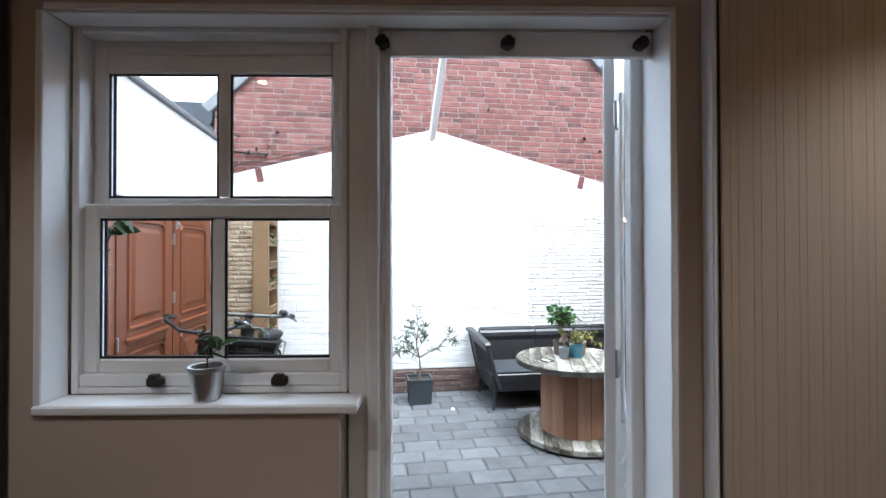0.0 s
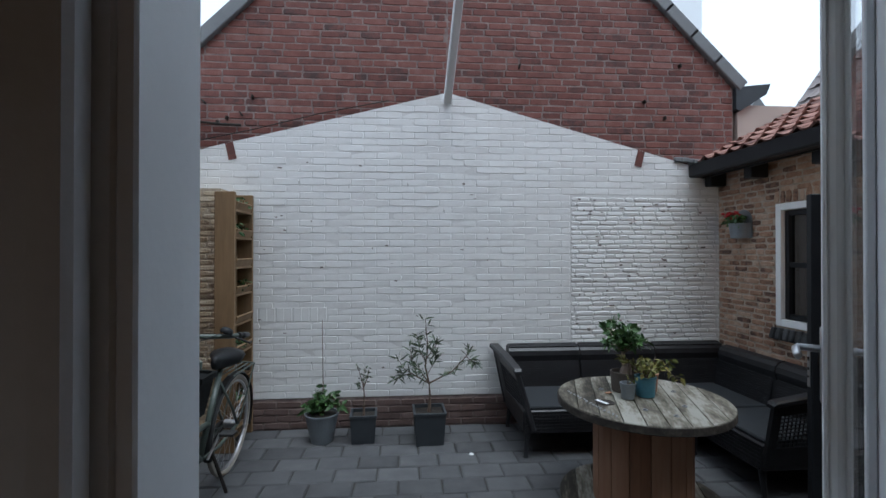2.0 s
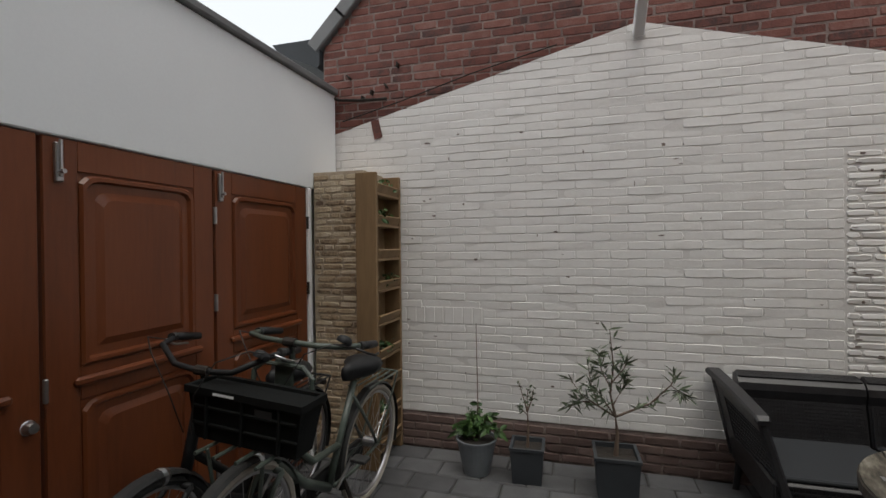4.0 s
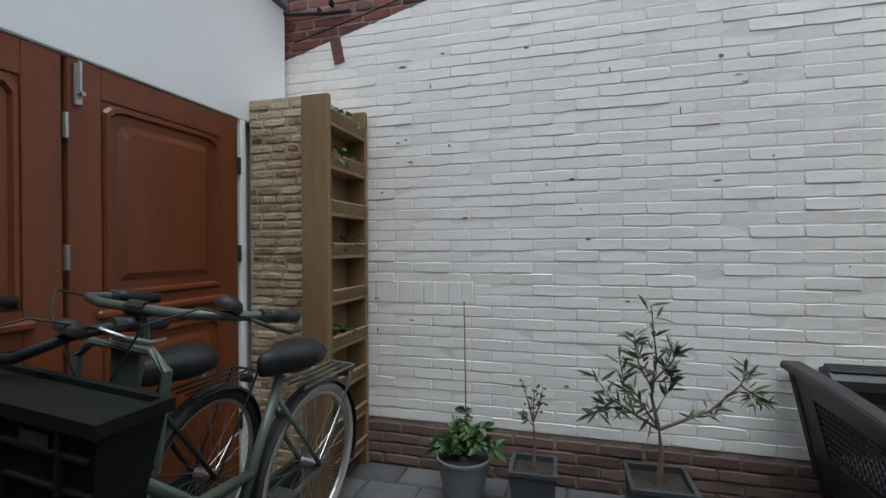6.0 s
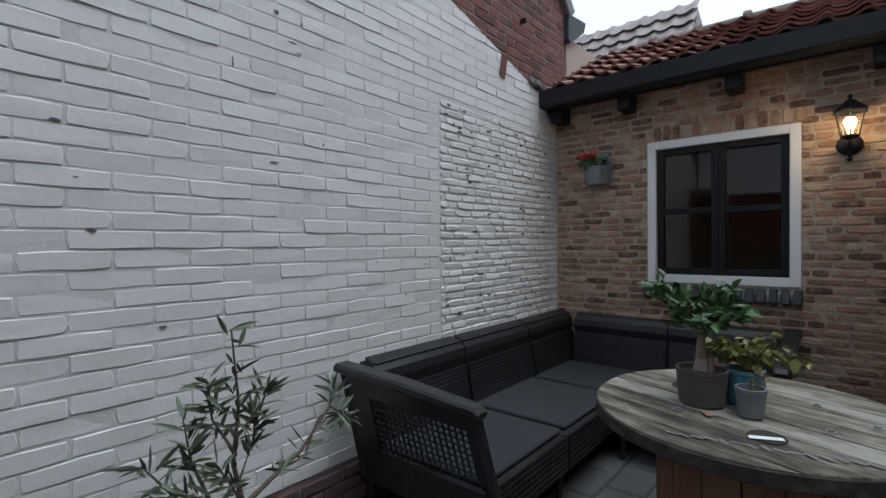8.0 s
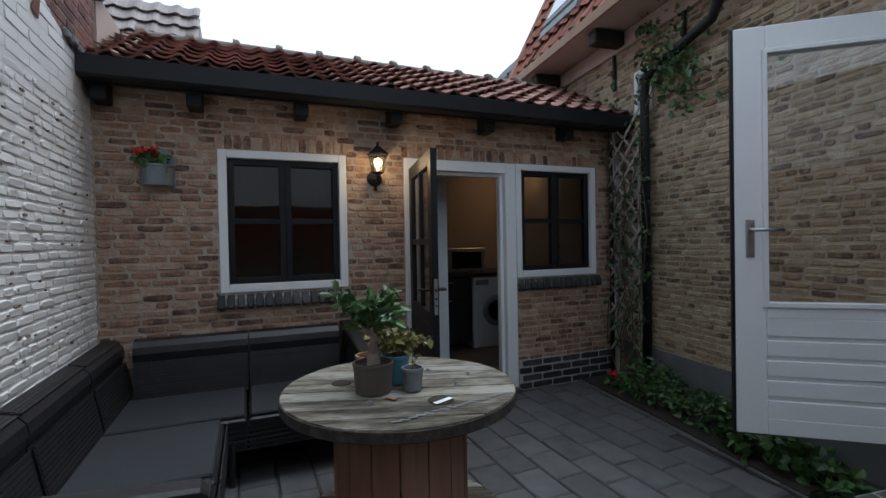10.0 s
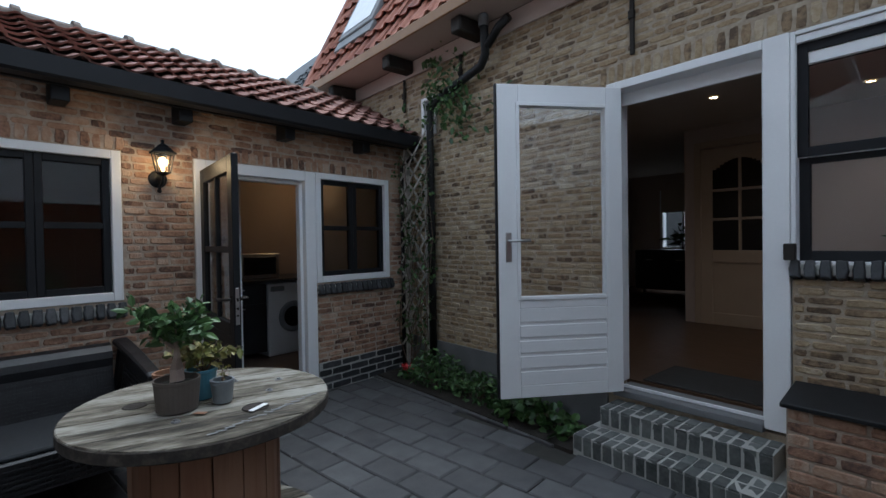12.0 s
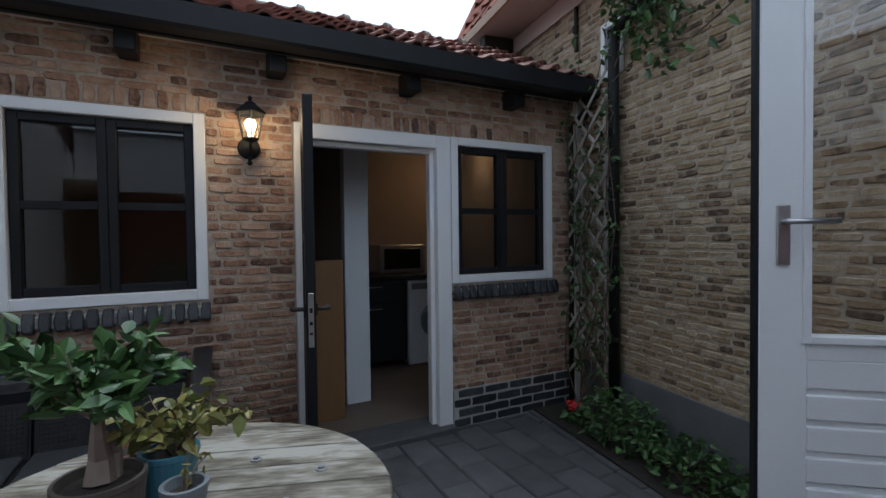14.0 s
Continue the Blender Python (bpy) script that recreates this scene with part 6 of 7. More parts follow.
# ---- brick box with black lid beside the steps ----
t = thing("brick_hatch", HOUSE, "low brick box with a sloping black lid", "hatch")
hb = part("body", wall_mesh(-1.78, -0.905, -0.03, 0.52, 0.012, 0.27), "orange_mortar", t)
part("lid", bx(-1.33, -0.885, 0.015, 0.31, -0.012, 0.012, 0.004), "black_plastic", t, "black plastic lid", M=pose(0, 0, 0.585, -9, 0, 0))
part("lid", bx(-1.8, -1.335, 0.015, 0.31, -0.012, 0.012, 0.004), "black_plastic", t, "black plastic lid", M=pose(0, 0, 0.582, -9, 0, 0))
part("sticker", bx(-1.42, -1.335, 0.1, 0.13, 0.0125, 0.0132), "stucco", t, "pale worn sticker", M=pose(0, 0, 0.582, -9, 0, 0))
HATCH = hb
t = thing("meter_box", HOUSE @ pose(-0.87, 0.062, 1.215), "small grey metal box at the window post", "box")
part("body", bx(-0.025, 0.025, -0.04, 0.0, 0.0, 0.085, 0.004), "rust", t)
# camellia beside the room window
CAM = [([(0, 0, 0), (0.05, 0, 0.6), (0.08, 0, 1.2)], 0.012), ([(0.06, 0, 0.9), (0.12, 0.02, 1.2), (0.2, 0.02, 1.36)], 0.006), ([(0.06, 0, 0.8), (-0.05, 0, 1.1), (-0.12, 0, 1.3)], 0.006), ([(0.08, 0, 1.1), (0.1, 0.03, 1.3), (0.12, 0.02, 1.45)], 0.005)]
shrub(HOUSE @ pose(-1.96, 0.12, 0.42), "camellia", "camellia with glossy leaves and red flowers", CAM, "leaf", 90, 0.07, 0.04, 77, trunk_r=0.02)
rng = random.Random(78)
t = thing("camellia_flowers", HOUSE @ pose(-1.96, 0.12, 0.42), "red camellia flowers on the shrub", "flowers")
for cx, cz in ((0.2, 1.36), (0.12, 1.45), (-0.1, 1.3)):
    bm = bmesh.new()
    for q in range(16):
        leaf_mesh(bm, Vector((cx, 0.02, cz)), rand_dir(rng, 0.2), 0.035, 0.035, rng, 0.1)
    part("flower", bm, "red_flower", t)
# stray white blossom on the pavers
tagged(obj("fallen_petal", lathe([(0, 0.008), (0.012, 0.012), (0.02, 0.002)], 7), "white", pose(0.66, 4.62, 0.004)), "small white fallen blossom on the pavers", "petal")


# ---- bicycles ----
def bicycle(M, label, crate, frame_mat="bike"):
    """A city bike: local y from rear to front wheel, z up, origin below the rear hub."""
    t = thing("bicycle", M, label, "bicycle", group="parked bicycles")
    R, WB = 0.345, 1.10
    for name, y in (("rear_wheel", 0.0), ("front_wheel", WB)):
        w = part(name, ring(bmesh.new(), R - 0.018, 0.021, 40, 8, Matrix.Translation((0, y, R))), "cream_rubber" if crate else "rubber", t)
        part("rim", ring(bmesh.new(), R - 0.042, 0.011, 40, 6, Matrix.Translation((0, y, R))), "steel", w)
        part("hub", tb([(-0.04, y, R), (0.04, y, R)], 0.03 if y == 0 else 0.02, 12), "steel", w)
        bm = bmesh.new()
        for k in range(28):
            a = 2 * math.pi * k / 28
            tube(bm, [(0.025 * (-1) ** k, y + 0.02 * math.cos(a + 0.5), R + 0.02 * math.sin(a + 0.5)), (0, y + (R - 0.045) * math.cos(a), R + (R - 0.045) * math.sin(a))], 0.0016, 3)
        part("spokes", bm, "steel", w)
        bm = bmesh.new()
        n = 18
        a0, a1 = (radians(-20), radians(200)) if y == 0 else (radians(10), radians(175))
        rr = []
        for k in range(n + 1):
            a = a0 + (a1 - a0) * k / n
            rr.append([bm.verts.new((x, y + r * math.cos(a), R + r * math.sin(a))) for x, r in ((-0.03, R + 0.01), (-0.018, R + 0.024), (0.018, R + 0.024), (0.03, R + 0.01))])
        for p, q in zip(rr, rr[1:]):
            for k in range(3):
                bm.faces.new((p[k], p[k + 1], q[k + 1], q[k]))
        part("mudguard", bm, "rubber", t)
    bb, seat_top, head_lo, head_hi = (0, 0.46, 0.29), (0, 0.24, 0.80), (0, 0.90, 0.62), (0, 0.845, 0.90)
    bm = bmesh.new()
    tube(bm, [bb, seat_top], 0.019, 10)
    tube(bm, [bb, (0, 0.68, 0.42), head_lo], 0.024, 10)
    tube(bm, [(0, 0.37, 0.48), (0, 0.62, 0.50), (0, 0.88, 0.72)], 0.019, 10)
    tube(bm, [head_lo, head_hi], 0.024, 10)
    for s in (-0.05, 0.05):
        tube(bm, [(s * 0.3, 0.44, 0.29), (s, 0.3, 0.31), (s, 0, R)], 0.011, 8)
        tube(bm, [(s * 0.3, 0.27, 0.72), (s, 0.12, 0.5), (s, 0, R)], 0.009, 8)
        tube(bm, [(s, 0.92, 0.60), (s, 0.97, 0.56), (s, WB, R)], 0.012, 8)
    tube(bm, [(-0.05, 0.92, 0.60), (0.05, 0.92, 0.60)], 0.014, 8)
    part("frame", bm, frame_mat, t, smooth=True)
    part("seat_post", tb([(0, 0.245, 0.79), (0, 0.225, 0.87)], 0.013, 8), "steel", t)
    # saddle: wide at the back, narrow nose
    bm = bmesh.new()
    rows = []
    for y, w, zt in ((0.06, 0.05, 0.0), (0.09, 0.105, 0.025), (0.17, 0.11, 0.03), (0.24, 0.065, 0.022), (0.31, 0.032, 0.018), (0.355, 0.02, 0.006)):
        rows.append([bm.verts.new((w * math.cos(a), y, 0.905 + zt * math.sin(a) + (0.02 * math.sin(a) if math.sin(a) > 0 else 0.045 * math.sin(a)))) for a in [2 * math.pi * k / 10 for k in range(10)]])
    for p, q in zip(rows, rows[1:]):
        for k in range(10):
            bm.faces.new((p[k], p[(k + 1) % 10], q[(k + 1) % 10], q[k]))
    bm.faces.new(rows[0][::-1])
    bm.faces.new(rows[-1])
    s = part("saddle", bm, "black_plastic", t, "black padded saddle", smooth=True)
    s.matrix_local = Matrix.Translation((0, 0, -0.035))
    for k in (-0.05, 0.05):
        pts = [(k, 0.10 + 0.012 * math.cos(i * 1.2), 0.83 + 0.006 * i) for i in range(9)]
        part("spring", tb(pts, 0.004, 5), "steel", s)
    drop = 0.0 if crate else 0.09   # the second bike's bar dips to a low stem
    part("stem", tb([head_hi, (0, 0.82, 1.05 - drop), (0, 0.83, 1.128 - drop)], 0.014, 8), frame_mat, t)
    bars = [(-0.27, 0.56, 1.10), (-0.28, 0.68, 1.12), (-0.25, 0.79, 1.13 - drop * 0.25), (-0.14, 0.835, 1.13 - drop * 0.9), (-0.05, 0.838, 1.13 - drop)]
    bars = bars + [(-x, y, z) for x, y, z in bars[::-1]]
    h = part("handlebar", tb(bars, 0.013, 10), frame_mat if crate else "black_plastic", t, smooth=True)
    part("stem_clamp", tb([(-0.03, 0.838, 1.13 - drop), (0.03, 0.838, 1.13 - drop)], 0.021, 10), "rust", h)
    for k in (-1, 1):
        part("grip", tb([(k * 0.281, 0.685, 1.12), (k * 0.279, 0.65, 1.114), (k * 0.269, 0.55, 1.098)], [0.017, 0.019, 0.017], 12), "black_plastic", h, "black rubber grip", smooth=True)
        part("lever_clamp", tb([(k * 0.276, 0.715, 1.122), (k * 0.28, 0.69, 1.12)], 0.02, 10), "rubber", h)
        part("brake_lever", tb([(k * 0.272, 0.745, 1.118), (k * 0.31, 0.71, 1.095), (k * 0.318, 0.64, 1.07), (k * 0.305, 0.58, 1.065)], 0.006, 6), "rubber" if crate else "steel", h, smooth=True)
        part("cable", tb([(k * 0.27, 0.75, 1.12), (k * 0.24, 0.88, 1.16), (k * 0.15, 0.95, 1.12), (k * 0.06, 0.95, 0.98), (0.02 * k, 0.9, 0.8)], 0.003, 5), "rubber", h, smooth=True)
    part("bell", lathe([(0.034, 0), (0.036, 0.014), (0.028, 0.028), (0.012, 0.034), (0, 0.035)], 16), "black_plastic", h, "round black bell", M=pose(-0.235, 0.79, 1.145 - drop * 0.4, 25, -15, 0), smooth=True)
    # rear rack
    bm = bmesh.new()
    for k in (-0.06, -0.02, 0.02, 0.06):
        tube(bm, [(k, 0.16, 0.735), (k, -0.2, 0.735)], 0.005, 5)
    for k in (-0.065, 0.065):
        tube(bm, [(k, 0.18, 0.735), (k, -0.22, 0.735), (k * 0.9, 0.0, R)], 0.006, 5)
    tube(bm, [(-0.065, -0.22, 0.735), (0.065, -0.22, 0.735)], 0.006, 5)
    part("rear_rack", bm, frame_mat, t)
    part("rear_light", bx(-0.03, 0.03, -0.245, -0.22, 0.67, 0.705, 0.006), "rust", t, "dark rear light")
    part("chain_case", bx(0.045, 0.062, 0.0, 0.56, 0.25, 0.37, 0.02), "rubber", t)
    for s2 in (-1, 1):
        c = part("crank", tb([(0.05 * s2, 0.46, 0.29), (0.075 * s2, 0.46 + 0.1 * s2, 0.29 - 0.13 * s2)], 0.009, 6), "steel", t)
        part("pedal", bx(min(0.08 * s2, 0.17 * s2), max(0.08 * s2, 0.17 * s2), 0.46 + 0.1 * s2 - 0.035, 0.46 + 0.1 * s2 + 0.035, 0.28 - 0.13 * s2, 0.3 - 0.13 * s2, 0.004), "rubber", c)
    part("kickstand", tb([(-0.03, 0.36, 0.3), (-0.12, 0.30, 0.01)], 0.011, 6), "rust", t)
    part("headlight", lathe([(0, 0.05), (0.034, 0.045), (0.036, 0.03), (0.02, 0.0), (0, -0.01)], 16), "steel", t, "round headlight", M=pose(0, 0.99, 0.68, -90, 0, 0))
    if crate:
        for k in (-0.14, -0.05, 0.05, 0.14):
            part("rack_bar", tb([(k, 0.88, 0.76), (k, 1.2, 0.76)], 0.008, 6), frame_mat, t)
        part("rack_hoop", tb([(-0.15, 0.90, 0.76), (-0.15, 0.88, 1.0), (-0.1, 0.88, 1.04), (0.1, 0.88, 1.04), (0.15, 0.88, 1.0), (0.15, 0.90, 0.76)], 0.012, 8), frame_mat, t)
        for k in (-0.13, 0.13):
            part("rack_stay", tb([(k, 1.15, 0.76), (k * 0.6, WB, R)], 0.008, 6), frame_mat, t)
        part("rack_plate", bx(-0.05, 0.05, 0.866, 0.872, 0.93, 1.06, 0.003), frame_mat, t)
    return t


BIKE1 = pose(-1.13, 4.49, 0, 0, 0, 180 - 2) @ pose(0, 0, 0, 0, -4, 0)
bicycle(BIKE1, "olive-green city bicycle with a front rack and crate", True)
# crate standing on the front rack
t = thing("bike_crate", BIKE1 @ pose(-0.01, 1.06, 0.775), "black plastic crate on the bicycle's front rack", "crate")
bm = bmesh.new()
W, D, H = 0.262, 0.072, 0.215
rings = []
for w, d, z in ((W - 0.025, D - 0.02, 0), (W, D, H - 0.03), (W + 0.012, D + 0.012, H - 0.028), (W + 0.012, D + 0.012, H), (W - 0.006, D - 0.006, H), (W - 0.03, D - 0.026, 0.01)):
    rings.append([bm.verts.new((sx * w, sy * d, z)) for sx, sy in ((-1, -1), (1, -1), (1, 1), (-1, 1))])
for r0, r1 in zip(rings, rings[1:]):
    for q in range(4):
        bm.faces.new((r0[q], r0[(q + 1) % 4], r1[(q + 1) % 4], r1[q]))
bm.faces.new(rings[0][::-1])
bm.faces.new(rings[-1])
part("shell", bm, "crate", t)
part("cover", bx(-W + 0.008, W - 0.008, -D + 0.008, D - 0.008, H - 0.022, H - 0.012, 0.003), "crate", t, "black cloth cover")
for z in (0.06, 0.13):
    for s in (-1, 1):
        k = D - 0.02 + 0.02 * z / H
        part("rib", bx(-W * 0.93, W * 0.93, min(s * k, s * (k + 0.012)), max(s * k, s * (k + 0.012)), z, z + 0.012, 0.003), "crate", t)
for x in (-0.17, 0.0, 0.17):
    part("rib", bx(x - 0.006, x + 0.006, D - 0.012, D + 0.008, 0.01, H - 0.03, 0.003), "crate", t)
part("handle_slot", bx(-0.14, -0.06, D + 0.0, D + 0.004, H - 0.075, H - 0.045, 0.002), "rubber", t)
part("lettering", bx(0.03, 0.13, D + 0.0125, D + 0.0135, H - 0.021, H - 0.011), "stucco", t, "strip of white lettering")
BIKE2 = pose(-1.50, 4.28, 0, 0, 0, 180 + 3) @ pose(0, 0, 0, 0, -5, 0)
bicycle(BIKE2, "dark city bicycle with chrome handlebars beside the garage door", False, "black_plastic")

# ---- inside the house ----
t = thing("strip_curtain", HOUSE, "beige vertical-strip panel closing a closet", "closet panel")
for k in range(22):
    part("slat", bx(0.262 + k * 0.0225, 0.262 + k * 0.0225 + 0.0229, -0.312 - 0.0006 * (k % 3), -0.3, ROOM_Z + 0.01, CEIL_Z - 0.01, 0.001), "slat", t)
part("panel", bx(0.758, 1.9, -0.318, -0.295, ROOM_Z + 0.01, CEIL_Z - 0.01), "slat", t)
tagged(obj("closet_trim", bx(0.24, 0.257, -0.3, -0.24, ROOM_Z, CEIL_Z - 0.004, 0.004), "white", HOUSE), "white painted corner trim", "trim", kind="structure")
t = thing("tall_cabinet", HOUSE @ pose(-2.43, -0.585, ROOM_Z), "dark blue-grey tall kitchen cabinet", "cabinet")
part("body", bx(-0.4, 0.56, -0.3, 0.34, 0, 2.2, 0.004), "dark_kitchen", t)
part("door", bx(0.562, 0.58, -0.29, 0.33, 0.1, 2.19, 0.003), "dark_kitchen", t)
t = thing("ceiling_spot", HOUSE @ pose(0.1, -1.73, CEIL_Z), "small lit recessed ceiling spot", "spot light", group="ceiling spots")
part("ring", lathe([(0.045, -0.002), (0.045, -0.008), (0.034, -0.01), (0.032, -0.003)], 20), "steel", t)
part("lens", lathe([(0, -0.004), (0.031, -0.004)], 20), "spot_glow", t, "glowing lens")
for m in (pose(-1.6, -1.2, CEIL_Z), pose(0.9, -0.9, CEIL_Z), pose(-0.9, -2.3, CEIL_Z)):
    copy_thing(t, HOUSE @ m)
for u, v in ((0.1, -1.73), (-1.6, -1.2), (0.9, -0.9), (-0.9, -2.3)):
    l = bpy.data.lights.new("spot_light", "SPOT")
    l.energy, l.color, l.spot_size, l.spot_blend, l.shadow_soft_size = 3.0, (1.0, 0.9, 0.82), radians(120), 0.8, 0.03
    new("spot_light", l).matrix_world = HOUSE @ pose(u, v, CEIL_Z - 0.02)
# inner door with six panes
t = thing("door_3", HOUSE @ pose(0.66, -2.955, ROOM_Z, 0, 0, 180), "cream inner door with six glass panes", "door", kind="structure")
bm = bmesh.new()
box(bm, 0, 0.12, -0.02, 0.02, 0, 2.03, 0.004)
box(bm, 0.68, 0.80, -0.02, 0.02, 0, 2.03, 0.004)
box(bm, 0.12, 0.68, -0.02, 0.02, 0, 0.14, 0.004)
box(bm, 0.12, 0.68, -0.02, 0.02, 0.72, 0.86, 0.004)
box(bm, 0.12, 0.68, -0.02, 0.02, 1.90, 2.03, 0.004)
box(bm, 0.12, 0.68, -0.008, 0.008, 0.14, 0.72)
box(bm, 0.385, 0.415, -0.018, 0.018, 0.86, 1.9, 0.004)
for z in (1.2, 1.53):
    box(bm, 0.12, 0.68, -0.018, 0.018, z, z + 0.03, 0.004)
part("door_leaf", bm, "inner_door", t)
bm = bmesh.new()
n = 14
for k in range(n):
    x0, x1 = 0.12 + 0.56 * k / n, 0.12 + 0.56 * (k + 1) / n
    f = abs((x0 + x1) / 0.8 - 1.0) / 0.7
    box(bm, x0, x1, -0.019, 0.019, 1.895 - 0.11 * min(1, f * f * 1.3), 1.905)
part("arched_head", bm, "inner_door", t)
for a, b in ((0.12, 0.385), (0.415, 0.68)):
    for c, d in ((0.86, 1.2), (1.23, 1.53), (1.56, 1.9)):
        part("pane", bx(a, b, -0.004, 0.004, c, d), "dark_glass", t)
h = part("handle", tb([(0.74, -0.02, 1.05), (0.74, -0.06, 1.05), (0.64, -0.065, 1.05)], 0.009, 8), "rust", t)
part("plate", bx(0.72, 0.76, -0.026, -0.0205, 0.93, 1.13, 0.003), "rust", h)
tagged(obj("door_casing", frame_bars(bmesh.new(), -0.215, 0.735, ROOM_Z, 2.45, 0.075, -2.948, -2.925, 0.004, bottom=False), "inner_door", HOUSE), "cream painted door casing", "trim", kind="structure")
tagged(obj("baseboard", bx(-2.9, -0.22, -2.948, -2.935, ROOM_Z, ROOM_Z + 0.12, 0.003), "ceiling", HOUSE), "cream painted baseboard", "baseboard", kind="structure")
tagged(obj("door_mat", bx(-0.74, 0.06, -0.78, -0.26, ROOM_Z + 0.001, ROOM_Z + 0.013, 0.004), "rubber", HOUSE), "dark grey doormat inside the garden door", "mat")
t = thing("sideboard", HOUSE @ pose(2.2, -5.6, ROOM_Z), "dark wooden sideboard near the far window", "sideboard")
part("body", bx(-0.6, 0.5, -0.25, 0.25, 0.1, 0.8, 0.006), "dark_kitchen", t)
for x in (-0.3, 0.22):
    d = part("drawer", bx(x - 0.24, x + 0.24, 0.252, 0.27, 0.5, 0.76, 0.004), "dark_kitchen", t)
    part("handle", bx(x - 0.06, x + 0.06, 0.285, 0.295, 0.62, 0.632, 0.002), "steel", d)
for x in (-0.55, 0.45):
    part("leg", bx(x - 0.02, x + 0.02, -0.02, 0.02, 0, 0.1), "dark_kitchen", t)
shrub(HOUSE @ pose(1.95, -5.6, ROOM_Z + 0.8), "house_plant", "dark house plant on the sideboard", [([(0, 0, 0), (0.02, 0, 0.15), (0.1, 0, 0.35)], 0.012), ([(0, 0, 0), (-0.05, 0, 0.15), (-0.18, 0, 0.28)], 0.01), ([(0, 0, 0), (0, 0.05, 0.2), (0.0, 0.1, 0.42)], 0.01), ([(0, 0, 0), (0.08, 0.02, 0.12), (0.2, 0.05, 0.2)], 0.01)], "leaf", 40, 0.2, 0.07, 91, trunk_r=0.02)
t = thing("window_5", HOUSE, "far window with white frame and half-lowered blind", "window", kind="structure")
part("window_frame", frame_bars(bmesh.new(), 1.9, 2.8, 1.1, 2.3, 0.06, -6.68, -6.58, 0.004), "white", t)
part("mullion", bx(2.33, 2.37, -6.66, -6.6, 1.16, 2.24, 0.003), "white", t)
part("blind", bx(1.94, 2.76, -6.57, -6.56, 1.85, 2.3), "slat", t, "half-lowered pale blind")
g = part("pane", bx(1.96, 2.74, -6.64, -6.636, 1.16, 2.24), "glass", t)
g.visible_shadow = False

# ---- inside the outbuilding ----
tagged(obj("floor_utility", bx(3.35, 5.4, 1.0, 5.2, -0.05, 0.03), "lino"), "worn brown floor of the utility room", "floor", kind="structure")
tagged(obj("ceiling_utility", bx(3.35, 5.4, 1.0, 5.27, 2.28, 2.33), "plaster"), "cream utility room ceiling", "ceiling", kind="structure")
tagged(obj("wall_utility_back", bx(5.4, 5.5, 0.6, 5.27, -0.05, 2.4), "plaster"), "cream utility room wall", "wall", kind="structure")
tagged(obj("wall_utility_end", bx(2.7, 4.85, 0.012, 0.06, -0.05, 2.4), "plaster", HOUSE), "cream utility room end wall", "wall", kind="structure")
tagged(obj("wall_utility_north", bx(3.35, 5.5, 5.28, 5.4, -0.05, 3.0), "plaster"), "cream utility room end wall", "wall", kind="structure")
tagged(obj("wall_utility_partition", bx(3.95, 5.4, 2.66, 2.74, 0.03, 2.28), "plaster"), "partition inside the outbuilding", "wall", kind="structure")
tagged(obj("inner_post", bx(3.85, 3.95, 2.59, 2.78, 0.03, 2.28, 0.005), "stucco"), "white painted post inside the outbuilding", "post", kind="structure")
tagged(obj("wood_panel", bx(3.60, 3.64, 2.86, 3.1, 0.03, 1.15, 0.004), "oak"), "orange wooden panel leaning inside the doorway", "panel")
t = thing("washing_machine", pose(4.9, 1.65, 0.03), "white front-loading washing machine", "washing machine")
part("body", bx(-0.3, 0.3, -0.3, 0.3, 0.01, 0.85, 0.012), "appliance", t)
d = part("door", lathe([(0.17, 0), (0.185, 0.02), (0.16, 0.035), (0.12, 0.03)], 28), "zinc_pot", t, "grey round door ring", M=pose(-0.301, 0, 0.45, 0, -90, 0))
part("glass", lathe([(0, 0.012), (0.08, 0.022), (0.125, 0.03)], 24), "dark_glass", d)
part("control_panel", bx(-0.306, -0.3, -0.28, 0.28, 0.75, 0.83, 0.002), "appliance", t)
part("drawer", bx(-0.309, -0.3, 0.1, 0.27, 0.76, 0.82, 0.002), "zinc_pot", t)
t = thing("base_cabinet", pose(4.9, 2.3, 0.03), "dark blue-grey base cabinet", "cabinet")
part("body", bx(-0.3, 0.3, -0.33, 0.33, 0.08, 0.86, 0.003), "dark_kitchen", t)
for z0, z1 in ((0.1, 0.64), (0.66, 0.85)):
    dr = part("drawer", bx(-0.32, -0.302, -0.32, 0.32, z0, z1, 0.003), "dark_kitchen", t)
    part("handle", bx(-0.335, -0.325, -0.07, 0.07, z1 - 0.05, z1 - 0.04, 0.002), "steel", dr)
tagged(obj("worktop", bx(4.56, 5.38, 1.21, 2.62, 0.9, 0.935, 0.004), "dark_kitchen"), "dark worktop above machine and cabinet", "worktop")
t = thing("microwave", pose(5.05, 1.9, 0.937), "microwave oven with a steel-framed door", "microwave")
part("body", bx(-0.18, 0.2, -0.25, 0.25, 0.0, 0.29, 0.006), "steel", t)
part("window", bx(-0.186, -0.181, -0.2, 0.2, 0.04, 0.25, 0.002), "dark_glass", t, "dark glass door")
t = thing("bottle", pose(4.8, 1.3, 0.937), "small dark bottle on the worktop", "bottle")
part("body", lathe([(0, 0), (0.03, 0), (0.03, 0.12), (0.012, 0.16), (0.012, 0.2), (0, 0.2)], 14), "dark_glass", t)
t = thing("ceiling_lamp", pose(4.78, 1.28, 2.28), "round frosted ceiling lamp, lit", "lamp")
part("base", lathe([(0.1, 0), (0.1, -0.02), (0, -0.02)], 20), "white", t)
